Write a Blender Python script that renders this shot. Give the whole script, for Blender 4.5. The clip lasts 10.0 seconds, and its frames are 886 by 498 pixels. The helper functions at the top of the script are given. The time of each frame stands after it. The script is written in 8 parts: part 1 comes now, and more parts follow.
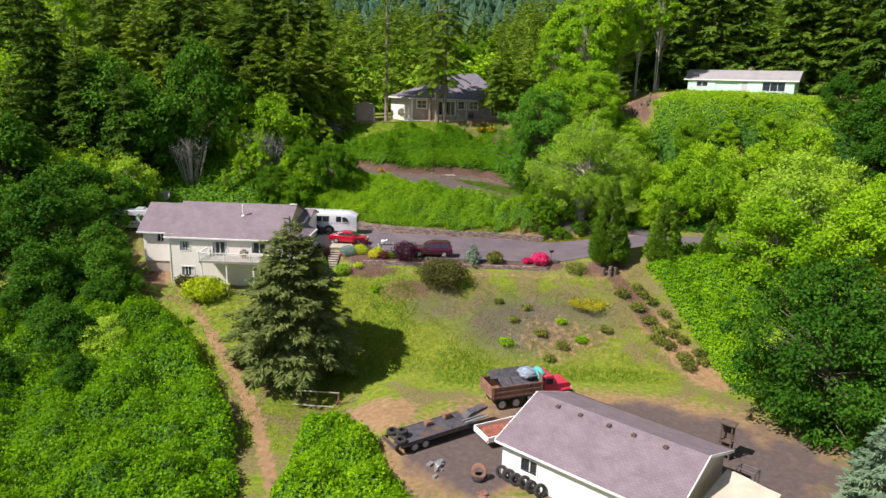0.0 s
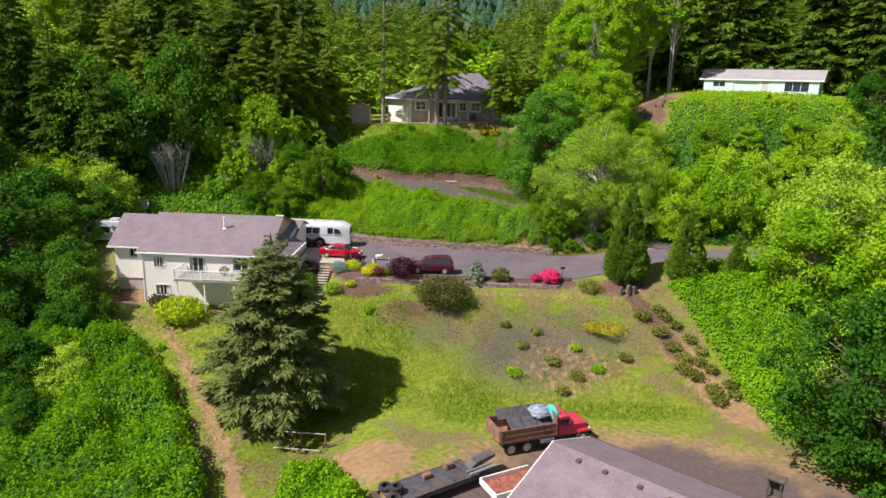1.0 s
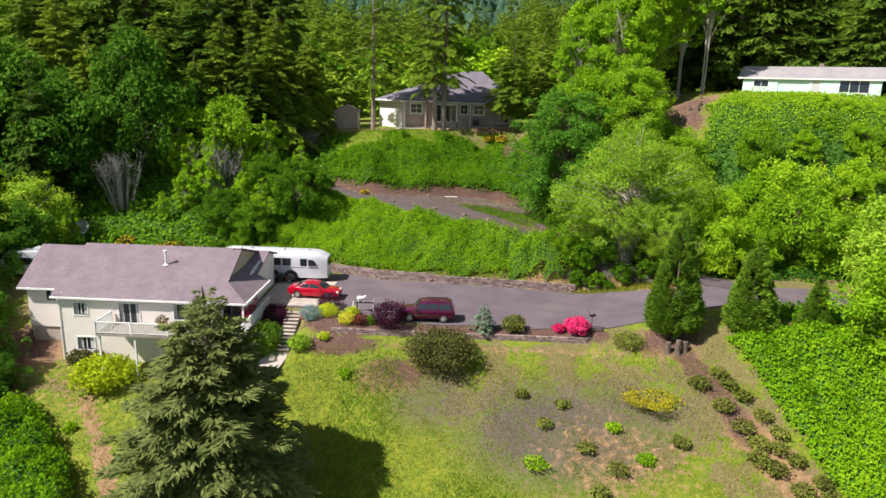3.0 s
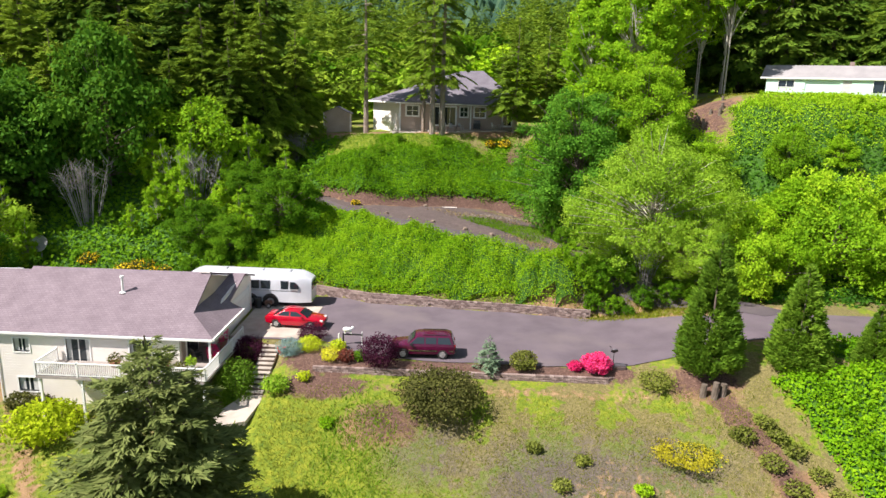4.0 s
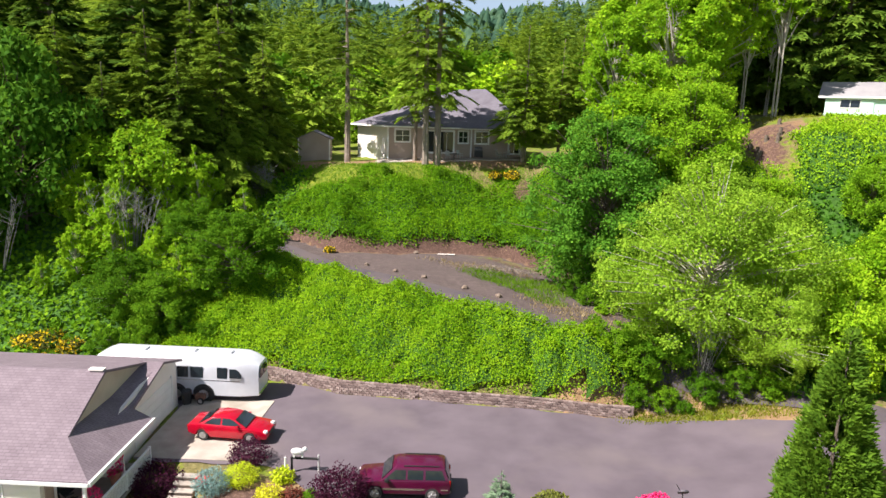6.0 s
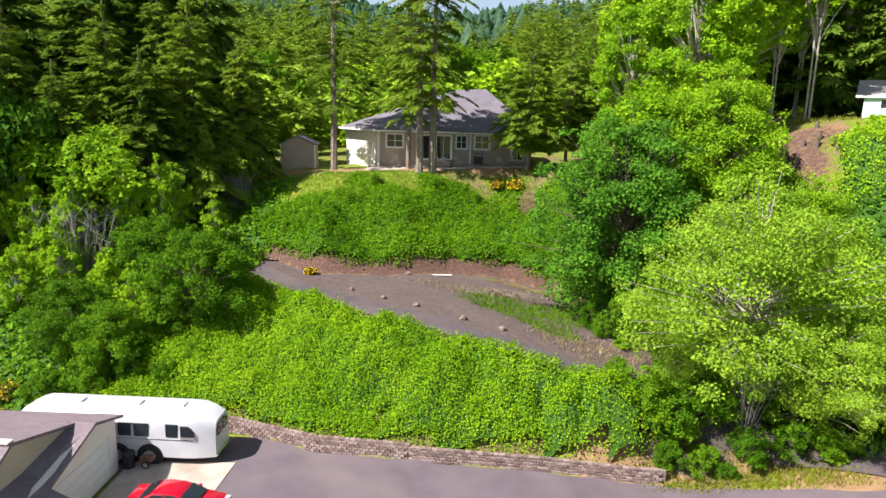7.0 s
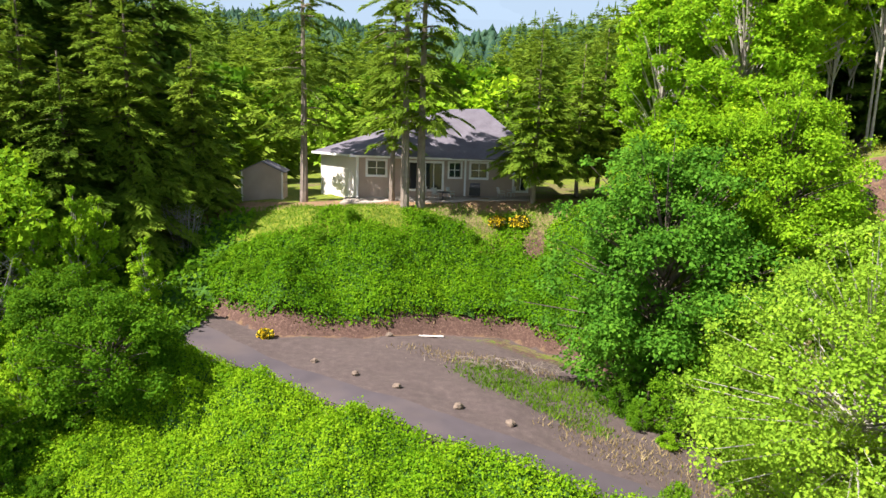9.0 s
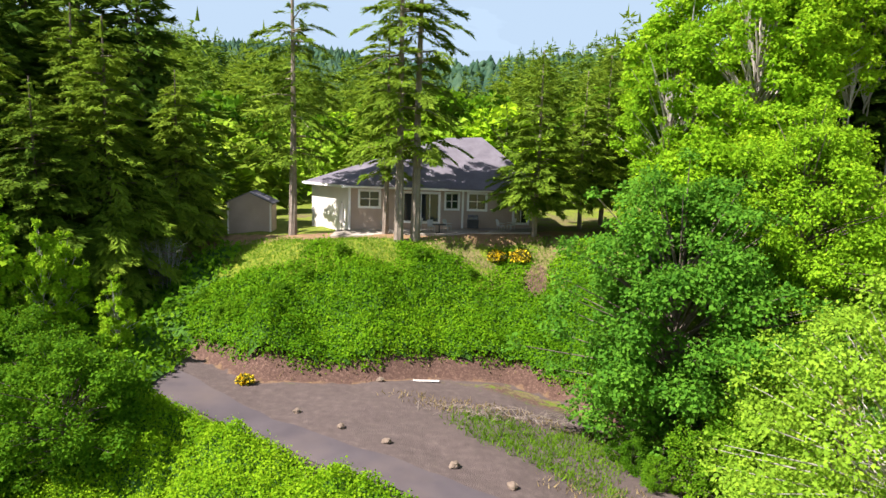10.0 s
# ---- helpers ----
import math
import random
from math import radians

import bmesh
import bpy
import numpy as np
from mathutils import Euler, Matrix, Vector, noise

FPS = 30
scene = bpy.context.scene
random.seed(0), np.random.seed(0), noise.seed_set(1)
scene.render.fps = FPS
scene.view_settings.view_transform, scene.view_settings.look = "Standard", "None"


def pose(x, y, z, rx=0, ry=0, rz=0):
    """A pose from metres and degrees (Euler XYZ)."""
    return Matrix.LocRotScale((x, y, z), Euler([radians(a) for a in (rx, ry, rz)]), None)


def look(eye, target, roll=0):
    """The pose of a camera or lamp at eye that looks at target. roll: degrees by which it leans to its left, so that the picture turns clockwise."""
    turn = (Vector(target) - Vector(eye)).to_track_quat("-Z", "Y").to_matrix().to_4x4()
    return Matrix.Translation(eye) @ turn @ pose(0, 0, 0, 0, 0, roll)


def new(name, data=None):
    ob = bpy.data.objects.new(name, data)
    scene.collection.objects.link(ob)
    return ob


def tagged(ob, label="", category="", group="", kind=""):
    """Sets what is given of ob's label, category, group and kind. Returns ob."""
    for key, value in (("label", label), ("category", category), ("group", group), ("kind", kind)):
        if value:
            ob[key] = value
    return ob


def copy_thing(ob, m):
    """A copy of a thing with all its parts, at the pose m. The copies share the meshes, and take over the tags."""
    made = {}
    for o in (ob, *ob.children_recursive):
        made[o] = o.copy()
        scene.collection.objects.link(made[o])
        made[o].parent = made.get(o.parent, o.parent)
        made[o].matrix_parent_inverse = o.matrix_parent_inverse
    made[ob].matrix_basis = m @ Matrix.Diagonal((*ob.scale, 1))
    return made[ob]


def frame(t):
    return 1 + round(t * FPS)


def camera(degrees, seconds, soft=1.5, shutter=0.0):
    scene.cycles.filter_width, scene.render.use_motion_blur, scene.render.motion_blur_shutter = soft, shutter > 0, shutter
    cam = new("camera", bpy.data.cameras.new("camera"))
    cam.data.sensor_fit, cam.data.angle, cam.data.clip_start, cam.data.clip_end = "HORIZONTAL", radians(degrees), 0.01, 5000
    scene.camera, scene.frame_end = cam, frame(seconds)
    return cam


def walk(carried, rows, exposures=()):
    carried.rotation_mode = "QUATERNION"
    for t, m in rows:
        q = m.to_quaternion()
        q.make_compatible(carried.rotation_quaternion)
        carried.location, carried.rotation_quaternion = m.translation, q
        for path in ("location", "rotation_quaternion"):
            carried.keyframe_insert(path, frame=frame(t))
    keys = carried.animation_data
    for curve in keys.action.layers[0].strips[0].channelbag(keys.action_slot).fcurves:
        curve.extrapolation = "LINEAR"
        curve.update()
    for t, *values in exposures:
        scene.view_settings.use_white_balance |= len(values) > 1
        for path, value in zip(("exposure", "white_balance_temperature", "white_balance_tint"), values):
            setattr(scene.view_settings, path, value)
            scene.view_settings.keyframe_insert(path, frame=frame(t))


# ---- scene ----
cam = camera(67.4, 10.0)
PATH = [
    (0, (-0.052, -0.121, 26.487), (-0.111, 1.82, 26.007), 1.7),
    (0.5, (-0.228, 3.367, 26.493), (-0.286, 5.308, 26.014), 1.7),
    (1, (-0.376, 6.98, 26.454), (-0.435, 8.921, 25.975), 1.7),
    (1.5, (-0.491, 10.693, 26.374), (-0.549, 12.634, 25.898), 1.7),
    (2, (-0.534, 14.411, 26.325), (-0.593, 16.352, 25.849), 1.6),
    (2.5, (-0.644, 18.191, 26.312), (-0.703, 20.133, 25.837), 1.6),
    (2.7, (-0.709, 19.679, 26.31), (-0.768, 21.621, 25.833), 1.7),
    (3.8, (-1.117, 28.03, 26.31), (-1.169, 29.972, 25.835), 1.6),
    (4, (-1.162, 29.514, 26.308), (-1.213, 31.456, 25.833), 1.7),
    (4.5, (-1.21, 33.347, 26.334), (-1.26, 35.289, 25.859), 1.7),
    (5, (-1.245, 37.153, 26.343), (-1.297, 39.107, 25.92), 1.7),
    (5.5, (-1.236, 40.935, 26.343), (-1.288, 42.89, 25.924), 1.7),
    (5.7, (-1.217, 42.447, 26.357), (-1.269, 44.402, 25.938), 1.7),
    (7, (-1.054, 52.221, 26.59), (-1.106, 54.176, 26.172), 1.5),
    (7.5, (-1.054, 55.591, 26.623), (-1.104, 57.547, 26.21), 1.5),
    (8, (-1.166, 58.71, 26.651), (-1.208, 60.668, 26.246), 1.8),
    (8.5, (-1.258, 61.436, 26.648), (-1.29, 63.396, 26.251), 1.8),
    (9, (-1.317, 63.669, 26.662), (-1.344, 65.636, 26.305), 1.8),
    (9.5, (-1.246, 65.47, 26.688), (-1.271, 67.445, 26.375), 1.8),
    (10, (-1.149, 66.961, 26.7), (-1.176, 68.942, 26.427), 1.8),
]
walk(cam, [(t, look(eye, target, roll)) for t, eye, target, roll in PATH],
     [(0, 0.58, 6250, 16), (2.5, 0.58, 6250, 16), (4.0, 0.94, 6250, 16), (5.5, 0.98, 6250, 16), (7.5, 1.08, 6250, 16), (10, 1.16, 6250, 16)])

# ---- sky and sun ----
SUN = Vector((-0.86, -0.46, 1.18)).normalized()
world = bpy.data.worlds.new("sky")
scene.world = world
world.use_nodes = True
wn = world.node_tree
sky = wn.nodes.new("ShaderNodeTexSky")
sky.sky_type, sky.sun_disc = "NISHITA", False
sky.sun_elevation = math.asin(SUN.z)
sky.sun_rotation = math.atan2(SUN.x, SUN.y)
sky.air_density, sky.dust_density = 1.0, 3.0
cloud = wn.nodes.new("ShaderNodeTexNoise")
cloud.inputs["Scale"].default_value, cloud.inputs["Detail"].default_value = 3.2, 6
cw = wn.nodes.new("ShaderNodeMapping")
cw.inputs["Scale"].default_value = (1, 1, 2.6)
wn.links.new(wn.nodes.new("ShaderNodeTexCoord").outputs["Generated"], cw.inputs[0])
wn.links.new(cw.outputs[0], cloud.inputs["Vector"])
cr = wn.nodes.new("ShaderNodeValToRGB")
gz = wn.nodes.new("ShaderNodeSeparateXYZ")
wn.links.new(cw.inputs[0].links[0].from_socket, gz.inputs[0])
haze = wn.nodes.new("ShaderNodeMapRange")
for slot, v in zip(range(1, 5), (0.22, 0.75, 0.94, 0.0)):
    haze.inputs[slot].default_value = v
wn.links.new(gz.outputs[2], haze.inputs[0])
veil = wn.nodes.new("ShaderNodeMath")
veil.operation = "MAXIMUM"
cr.color_ramp.elements[0].position, cr.color_ramp.elements[1].position = 0.5, 0.66
wn.links.new(cloud.outputs["Fac"], cr.inputs[0])
cm = wn.nodes.new("ShaderNodeMix")
cm.data_type = "RGBA"
cm.inputs[7].default_value = (9.4, 12.2, 14.6, 1)
wn.links.new(cr.outputs[0], veil.inputs[0])
wn.links.new(haze.outputs[0], veil.inputs[1])
wn.links.new(veil.outputs[0], cm.inputs[0])
wn.links.new(sky.outputs[0], cm.inputs[6])
wn.links.new(cm.outputs[2], wn.nodes["Background"].inputs[0])
wn.nodes["Background"].inputs[1].default_value = 0.029
sun = new("sun", bpy.data.lights.new("sun", "SUN"))
sun.data.energy, sun.data.angle, sun.data.color = 5.0, radians(0.6), (1.0, 0.94, 0.84)
sun.matrix_world = look(SUN * 100, (0, 0, 0))

# ---- helpers of this scene ----


def S(a, b, v):
    t = np.clip((np.asarray(v, float) - a) / (b - a), 0, 1)
    return t * t * (3 - 2 * t)


def L(a, b, v):
    """Nearly straight ramp with soft ends."""
    t = np.clip((np.asarray(v, float) - a) / (b - a), 0, 1)
    return 0.75 * t + 0.25 * t * t * (3 - 2 * t)


def wob(x, y, f, s=0.0):
    """Cheap smooth waves, about -1 to 1."""
    return (np.sin(x * f + 1.3 * s + 1.7 * np.sin(y * f * 0.7 + s)) + np.sin(y * f * 1.13 + 2.1 * s + 1.4 * np.sin(x * f * 0.8 - s))) * 0.5


def road_near(x):
    """The valley-side edge of the lane."""
    return np.interp(x, [-30, -18, -12, -7, 0, 5, 9, 14, 20, 40], [110, 102.6, 99.2, 96.2, 92.4, 89.9, 88.2, 86.6, 84.8, 82])


def bank_foot(x):
    return np.interp(x, [-30, -19, -13, -8, -2.4, 3, 7, 10, 14, 20, 40], [116, 110.6, 106.9, 107.8, 110.0, 110.9, 109.4, 106.2, 99, 94, 89])


def wall_line(x):
    """Where the block wall behind the driveway stands."""
    return np.interp(x, [-22, -14.5, -12.3, -9, -3.6, 4.6, 9, 12], [89.8, 89.3, 88.5, 87.4, 86.9, 86.2, 85.5, 85.2])


def height(x, y):
    x, y = np.broadcast_arrays(np.asarray(x, float), np.asarray(y, float))
    drive = 6.8 + 1.9 * S(9, 24, x)
    yard = -1.3 * S(-4, -12, x) - 2.0 * S(-16, -40, x)
    road = np.interp(x, [-60, -30, -18, -12, -4, 2, 7, 14, 22, 40], [16, 14.5, 13.0, 12.4, 12.2, 11.7, 10.9, 9.8, 8.9, 8.9])
    terrace = 20.3 + 0.045 * np.clip(x, -25, 5) + 5.9 * S(14, 34, x)
    lawn = yard + (drive - 0.75 - yard) * L(58.5, 72.4, y) + 0.75 * S(73.35, 73.7, y)
    front = 3.5 - 0.8 * S(-40, -60, x)
    side = yard + (front - yard) * L(46, 71, y) + (drive - front) * L(72.5, 82, y)
    w = S(-12.8, -17.0, x) * (1 - S(74.5, 77.4, y) * S(-20.5, -18.8, x))
    z = lawn * (1 - w) + side * w
    inner = 0.8 * S(12, 8, x) * S(-22, -16, x)
    z = z + inner * S(wall_line(x) + 0.12, wall_line(x) + 0.45, y)
    z = z + (road - drive - inner) * L(wall_line(x) + 0.5, np.maximum(road_near(x) - 0.6, 88.5), y)
    foot = bank_foot(x)
    wide = 12.0 + 8.0 * S(12, 26, x)
    cut = 1.0 * S(-24, -20, x) * S(11, 8, x)
    z = z + cut * S(foot - 0.1, foot + 0.75, y)
    z = z + (terrace - road - cut) * (0.6 * S(foot, foot + wide, y) + 0.4 * L(foot, foot + wide, y))
    z = z + 0.14 * np.maximum(y - 185, 0) * S(700, 300, y) + 34 * S(300, 700, y) + 92 * S(420, 1150, y) * (1 + 0.18 * wob(x, y, 0.006, 2.0))
    z = z + 0.16 * np.maximum(-x - 48, 0) * S(40, 120, y) * S(-500, -200, x) + 0.12 * np.maximum(x - 60, 0) * S(40, 110, y) * S(500, 200, x)
    z = z - 0.08 * np.maximum(10 - y, 0) * S(-400, -100, y)
    rough = 0.10 * wob(x, y, 0.9, 0.4) + 0.05 * wob(x, y, 2.3, 1.9)
    flat = S(71.5, 73, y) * S(87, 86, y) * S(-30, -20, x) + S(40, 38, x) * S(-5, 0, x) * S(60, 57, y) * S(20, 30, y)
    flat = np.clip(flat + S(1, 0, np.abs(y - road_near(x) - 2.6) / 3.4), 0, 1)
    return z + rough * (1 - flat)


def hz(x, y):
    return float(height(x, y))


def mat(name, rough=0.8, metal=0.0):
    m = bpy.data.materials.new(name)
    m.use_nodes = True
    b = m.node_tree.nodes["Principled BSDF"]
    b.inputs["Roughness"].default_value, b.inputs["Metallic"].default_value = rough, metal
    return m, m.node_tree, b


def ramp(nt, fac, *stops):
    r = nt.nodes.new("ShaderNodeValToRGB")
    while len(r.color_ramp.elements) < len(stops):
        r.color_ramp.elements.new(0.5)
    for e, (p, c) in zip(r.color_ramp.elements, stops):
        e.position, e.color = p, (*c, 1)
    nt.links.new(fac, r.inputs[0])
    return r.outputs[0]


def noise_tex(nt, scale, detail=4, obj=True, stretch=None):
    n = nt.nodes.new("ShaderNodeTexNoise")
    n.inputs["Scale"].default_value, n.inputs["Detail"].default_value = scale, detail
    c = nt.nodes.new("ShaderNodeTexCoord")
    v = c.outputs["Object"]
    if stretch:
        mp = nt.nodes.new("ShaderNodeMapping")
        mp.inputs["Scale"].default_value = stretch
        nt.links.new(v, mp.inputs[0])
        v = mp.outputs[0]
    nt.links.new(v, n.inputs["Vector"])
    return n.outputs["Fac"]


def mix(nt, fac, a, b, mode="MIX"):
    m = nt.nodes.new("ShaderNodeMix")
    m.data_type, m.blend_type = "RGBA", mode
    for sock, v in ((m.inputs[0], fac), (m.inputs[6], a), (m.inputs[7], b)):
        if isinstance(v, (int, float)):
            sock.default_value = v
        elif isinstance(v, tuple):
            sock.default_value = (*v, 1)
        else:
            nt.links.new(v, sock)
    return m.outputs[2]


def calc(nt, op, a, b=0.0):
    m = nt.nodes.new("ShaderNodeMath")
    m.operation = op
    for sock, v in ((m.inputs[0], a), (m.inputs[1], b)):
        if isinstance(v, (int, float)):
            sock.default_value = v
        else:
            nt.links.new(v, sock)
    return m.outputs[0]


def bump(nt, b, fac, strength=0.4, dist=0.02):
    n = nt.nodes.new("ShaderNodeBump")
    n.inputs["Strength"].default_value, n.inputs["Distance"].default_value = strength, dist
    nt.links.new(fac, n.inputs["Height"])
    nt.links.new(n.outputs[0], b.inputs["Normal"])


def surface(name, c1, c2, scale=3.0, rough=0.8, metal=0.0, fine=40.0, relief=0.3, dist=0.01, dirt=None):
    """A surface whose colour runs between two tones at two scales, with fine relief."""
    m, nt, b = mat(name, rough, metal)
    big, small = noise_tex(nt, scale, 5), noise_tex(nt, fine, 3)
    f = calc(nt, "ADD", calc(nt, "MULTIPLY", big, 0.7), calc(nt, "MULTIPLY", small, 0.3))
    col = ramp(nt, f, (0.35, c1), (0.65, c2))
    if dirt:
        col = mix(nt, ramp(nt, noise_tex(nt, scale * 0.37, 6), (0.52, (0, 0, 0)), (0.7, (1, 1, 1))), col, dirt)
    nt.links.new(col, b.inputs["Base Color"])
    bump(nt, b, small, relief, dist)
    return m


def leaf_mat(name, dark, mid, light, trans=0.36, rough=0.7):
    """Leaves: tone varies leaf by leaf and tree by tree, some light passes through."""
    m, nt, b = mat(name, rough)
    g = nt.nodes.new("ShaderNodeNewGeometry")
    o = nt.nodes.new("ShaderNodeObjectInfo")
    f = calc(nt, "ADD", calc(nt, "MULTIPLY", g.outputs["Random Per Island"], 0.24), calc(nt, "ADD", calc(nt, "MULTIPLY", noise_tex(nt, 0.9, 4), 0.40), calc(nt, "MULTIPLY", noise_tex(nt, 0.16, 2), 0.36)))
    f = calc(nt, "ADD", f, calc(nt, "MULTIPLY", calc(nt, "SUBTRACT", o.outputs["Random"], 0.5), 0.25))
    col = ramp(nt, f, (0.27, dark), (0.5, mid), (0.74, light))
    nt.links.new(col, b.inputs["Base Color"])
    b.inputs["Specular IOR Level"].default_value = 0.06
    t = nt.nodes.new("ShaderNodeBsdfTranslucent")
    nt.links.new(mix(nt, 0.6, col, light), t.inputs[0])
    x = nt.nodes.new("ShaderNodeMixShader")
    x.inputs[0].default_value = trans
    nt.links.new(b.outputs[0], x.inputs[1])
    nt.links.new(t.outputs[0], x.inputs[2])
    nt.links.new(x.outputs[0], nt.nodes["Material Output"].inputs[0])
    return m


def mesh_np(name, verts, faces, mats=(), index=None, smooth=False):
    """A mesh from arrays; faces all of one size."""
    verts, faces = np.asarray(verts, np.float32), np.asarray(faces, np.int32)
    me = bpy.data.meshes.new(name)
    n, k = faces.shape
    me.vertices.add(len(verts))
    me.vertices.foreach_set("co", verts.ravel())
    me.loops.add(n * k)
    me.loops.foreach_set("vertex_index", faces.ravel())
    me.polygons.add(n)
    me.polygons.foreach_set("loop_start", np.arange(n, dtype=np.int32) * k)
    if index is not None:
        me.polygons.foreach_set("material_index", np.asarray(index, np.int32))
    me.polygons.foreach_set("use_smooth", np.full(n, smooth))
    for m in mats:
        me.materials.append(m)
    me.update(calc_edges=True)
    me.validate()
    return me


def put(ob, parent, label=""):
    if parent is not None:
        ob.parent = parent
    return tagged(ob, label)


def part(name, bm, material, parent, label="", smooth=False):
    me = bpy.data.meshes.new(name)
    bmesh.ops.recalc_face_normals(bm, faces=bm.faces)
    bm.to_mesh(me)
    bm.free()
    me.materials.append(material)
    if smooth:
        me.polygons.foreach_set("use_smooth", np.ones(len(me.polygons), bool))
        me.set_sharp_from_angle(angle=radians(38))
    return put(new(name, me), parent, label)


def thing(name, m, label, category, group="", kind=""):
    e = new(name)
    e.matrix_world = m
    e.empty_display_size = 0.2
    return tagged(e, label, category, group, kind)


def box(bm, x0, x1, y0, y1, z0, z1, bevel=0.0):
    r = bmesh.ops.create_cube(bm, size=1, matrix=Matrix.Translation(((x0 + x1) / 2, (y0 + y1) / 2, (z0 + z1) / 2)) @ Matrix.Diagonal((x1 - x0, y1 - y0, z1 - z0, 1)))
    if bevel:
        ed = list({e for v in r["verts"] for e in v.link_edges})
        bmesh.ops.bevel(bm, geom=ed, offset=bevel, segments=2, affect="EDGES", clamp_overlap=True)
    return bm


def boxes(*bs, bevel=0.0):
    bm = bmesh.new()
    for b in bs:
        box(bm, *b, bevel=bevel)
    return bm


def prism(bm, pts, axis, a, b):
    """Extrude a polygon of (u, v) points along an axis from a to b: x: (y, z), y: (x, z), z: (x, y)."""
    def co(u, v, w):
        return {"x": (w, u, v), "y": (u, w, v), "z": (u, v, w)}[axis]
    lo = [bm.verts.new(co(u, v, a)) for u, v in pts]
    hi = [bm.verts.new(co(u, v, b)) for u, v in pts]
    bm.faces.new(lo), bm.faces.new(hi[::-1])
    for i in range(len(pts)):
        j = (i + 1) % len(pts)
        bm.faces.new((lo[i], hi[i], hi[j], lo[j]))
    return bm


def cyl(bm, p, q, r0, r1=None, n=10):
    p, q = Vector(p), Vector(q)
    m = Matrix.Translation((p + q) / 2) @ (q - p).to_track_quat("Z", "Y").to_matrix().to_4x4()
    bmesh.ops.create_cone(bm, cap_ends=True, segments=n, radius1=r0, radius2=r0 if r1 is None else r1, depth=(q - p).length, matrix=m)
    return bm


def slab(bm, pts, thick):
    """A sloping sheet of the given corner points, thickened downwards."""
    top = [bm.verts.new(p) for p in pts]
    low = [bm.verts.new((p[0], p[1], p[2] - thick)) for p in pts]
    bm.faces.new(top), bm.faces.new(low[::-1])
    for i in range(len(pts)):
        j = (i + 1) % len(pts)
        bm.faces.new((top[j], top[i], low[i], low[j]))
    return bm


# ---- materials ----
M_bark = surface("bark", (0.10, 0.075, 0.055), (0.2, 0.16, 0.125), 2, 0.95, relief=0.8, dist=0.03)
M_fir_bark = surface("fir_bark", (0.2, 0.16, 0.125), (0.34, 0.28, 0.23), 2, 0.95, relief=0.8, dist=0.03)
M_grey_bark = surface("grey_bark", (0.19, 0.175, 0.16), (0.33, 0.31, 0.285), 3, 0.95, relief=0.5)
M_pale_bark = surface("pale_bark", (0.32, 0.28, 0.23), (0.5, 0.46, 0.4), 3, 0.9, relief=0.5)
M_maple = leaf_mat("maple_leaf", (0.04, 0.115, 0.0054), (0.097, 0.23, 0.0072), (0.215, 0.385, 0.0120))
M_lime = leaf_mat("spring_leaf", (0.115, 0.26, 0.0060), (0.265, 0.47, 0.0096), (0.45, 0.62, 0.0210))
M_dark = leaf_mat("dark_leaf", (0.05, 0.16, 0.014), (0.125, 0.3, 0.022), (0.24, 0.45, 0.036))
M_alder = leaf_mat("grey_leaf", (0.15, 0.28, 0.02), (0.3, 0.48, 0.032), (0.48, 0.63, 0.05))
M_thicket = leaf_mat("thicket_leaf", (0.075, 0.2, 0.003), (0.18, 0.375, 0.005), (0.36, 0.55, 0.01))
M_bramble = leaf_mat("bramble_leaf", (0.048, 0.145, 0.003), (0.13, 0.295, 0.005), (0.3, 0.48, 0.01))
M_fir = leaf_mat("fir_needles", (0.04, 0.095, 0.011), (0.095, 0.18, 0.018), (0.195, 0.295, 0.028), 0.3)
M_fir2 = leaf_mat("yellow_fir_needles", (0.07, 0.135, 0.012), (0.165, 0.265, 0.02), (0.31, 0.42, 0.036), 0.3)
M_fir_mid = leaf_mat("green_fir_needles", (0.06, 0.12, 0.011), (0.14, 0.235, 0.018), (0.27, 0.37, 0.03), 0.32)
M_bright = leaf_mat("bright_maple_leaf", (0.1, 0.225, 0.008), (0.235, 0.43, 0.012), (0.42, 0.6, 0.02))
M_mid = leaf_mat("green_leaf", (0.11, 0.25, 0.008), (0.25, 0.455, 0.012), (0.44, 0.62, 0.02))
M_deep = leaf_mat("deep_leaf", (0.026, 0.09, 0.0084), (0.065, 0.175, 0.0120), (0.14, 0.29, 0.0192))
M_spruce = leaf_mat("spruce_needles", (0.05, 0.078, 0.02), (0.12, 0.155, 0.042), (0.25, 0.285, 0.088), 0.24)
M_sequoia = leaf_mat("sequoia_needles", (0.07, 0.15, 0.012), (0.15, 0.27, 0.02), (0.28, 0.42, 0.036), 0.3)
# Dark green of the thicket cores; the shade between leaves is in this colour.
M_gap_shade = surface("undergrowth", (0.022, 0.07, 0.004), (0.06, 0.16, 0.007), 2, 0.95, relief=0.8, dist=0.05)
M_asphalt = surface("asphalt", (0.096, 0.075, 0.089), (0.136, 0.108, 0.125), 0.5, 0.9, fine=60, relief=0.25, dirt=(0.15, 0.12, 0.126))
M_lane = surface("lane_asphalt", (0.068, 0.055, 0.062), (0.1, 0.081, 0.088), 0.5, 0.9, fine=60, relief=0.25, dirt=(0.12, 0.092, 0.088))
M_shingle = surface("shingles", (0.19, 0.147, 0.168), (0.25, 0.198, 0.222), 0.8, 0.9, fine=14, relief=0.4)
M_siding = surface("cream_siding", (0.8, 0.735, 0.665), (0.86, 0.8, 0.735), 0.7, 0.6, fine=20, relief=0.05)
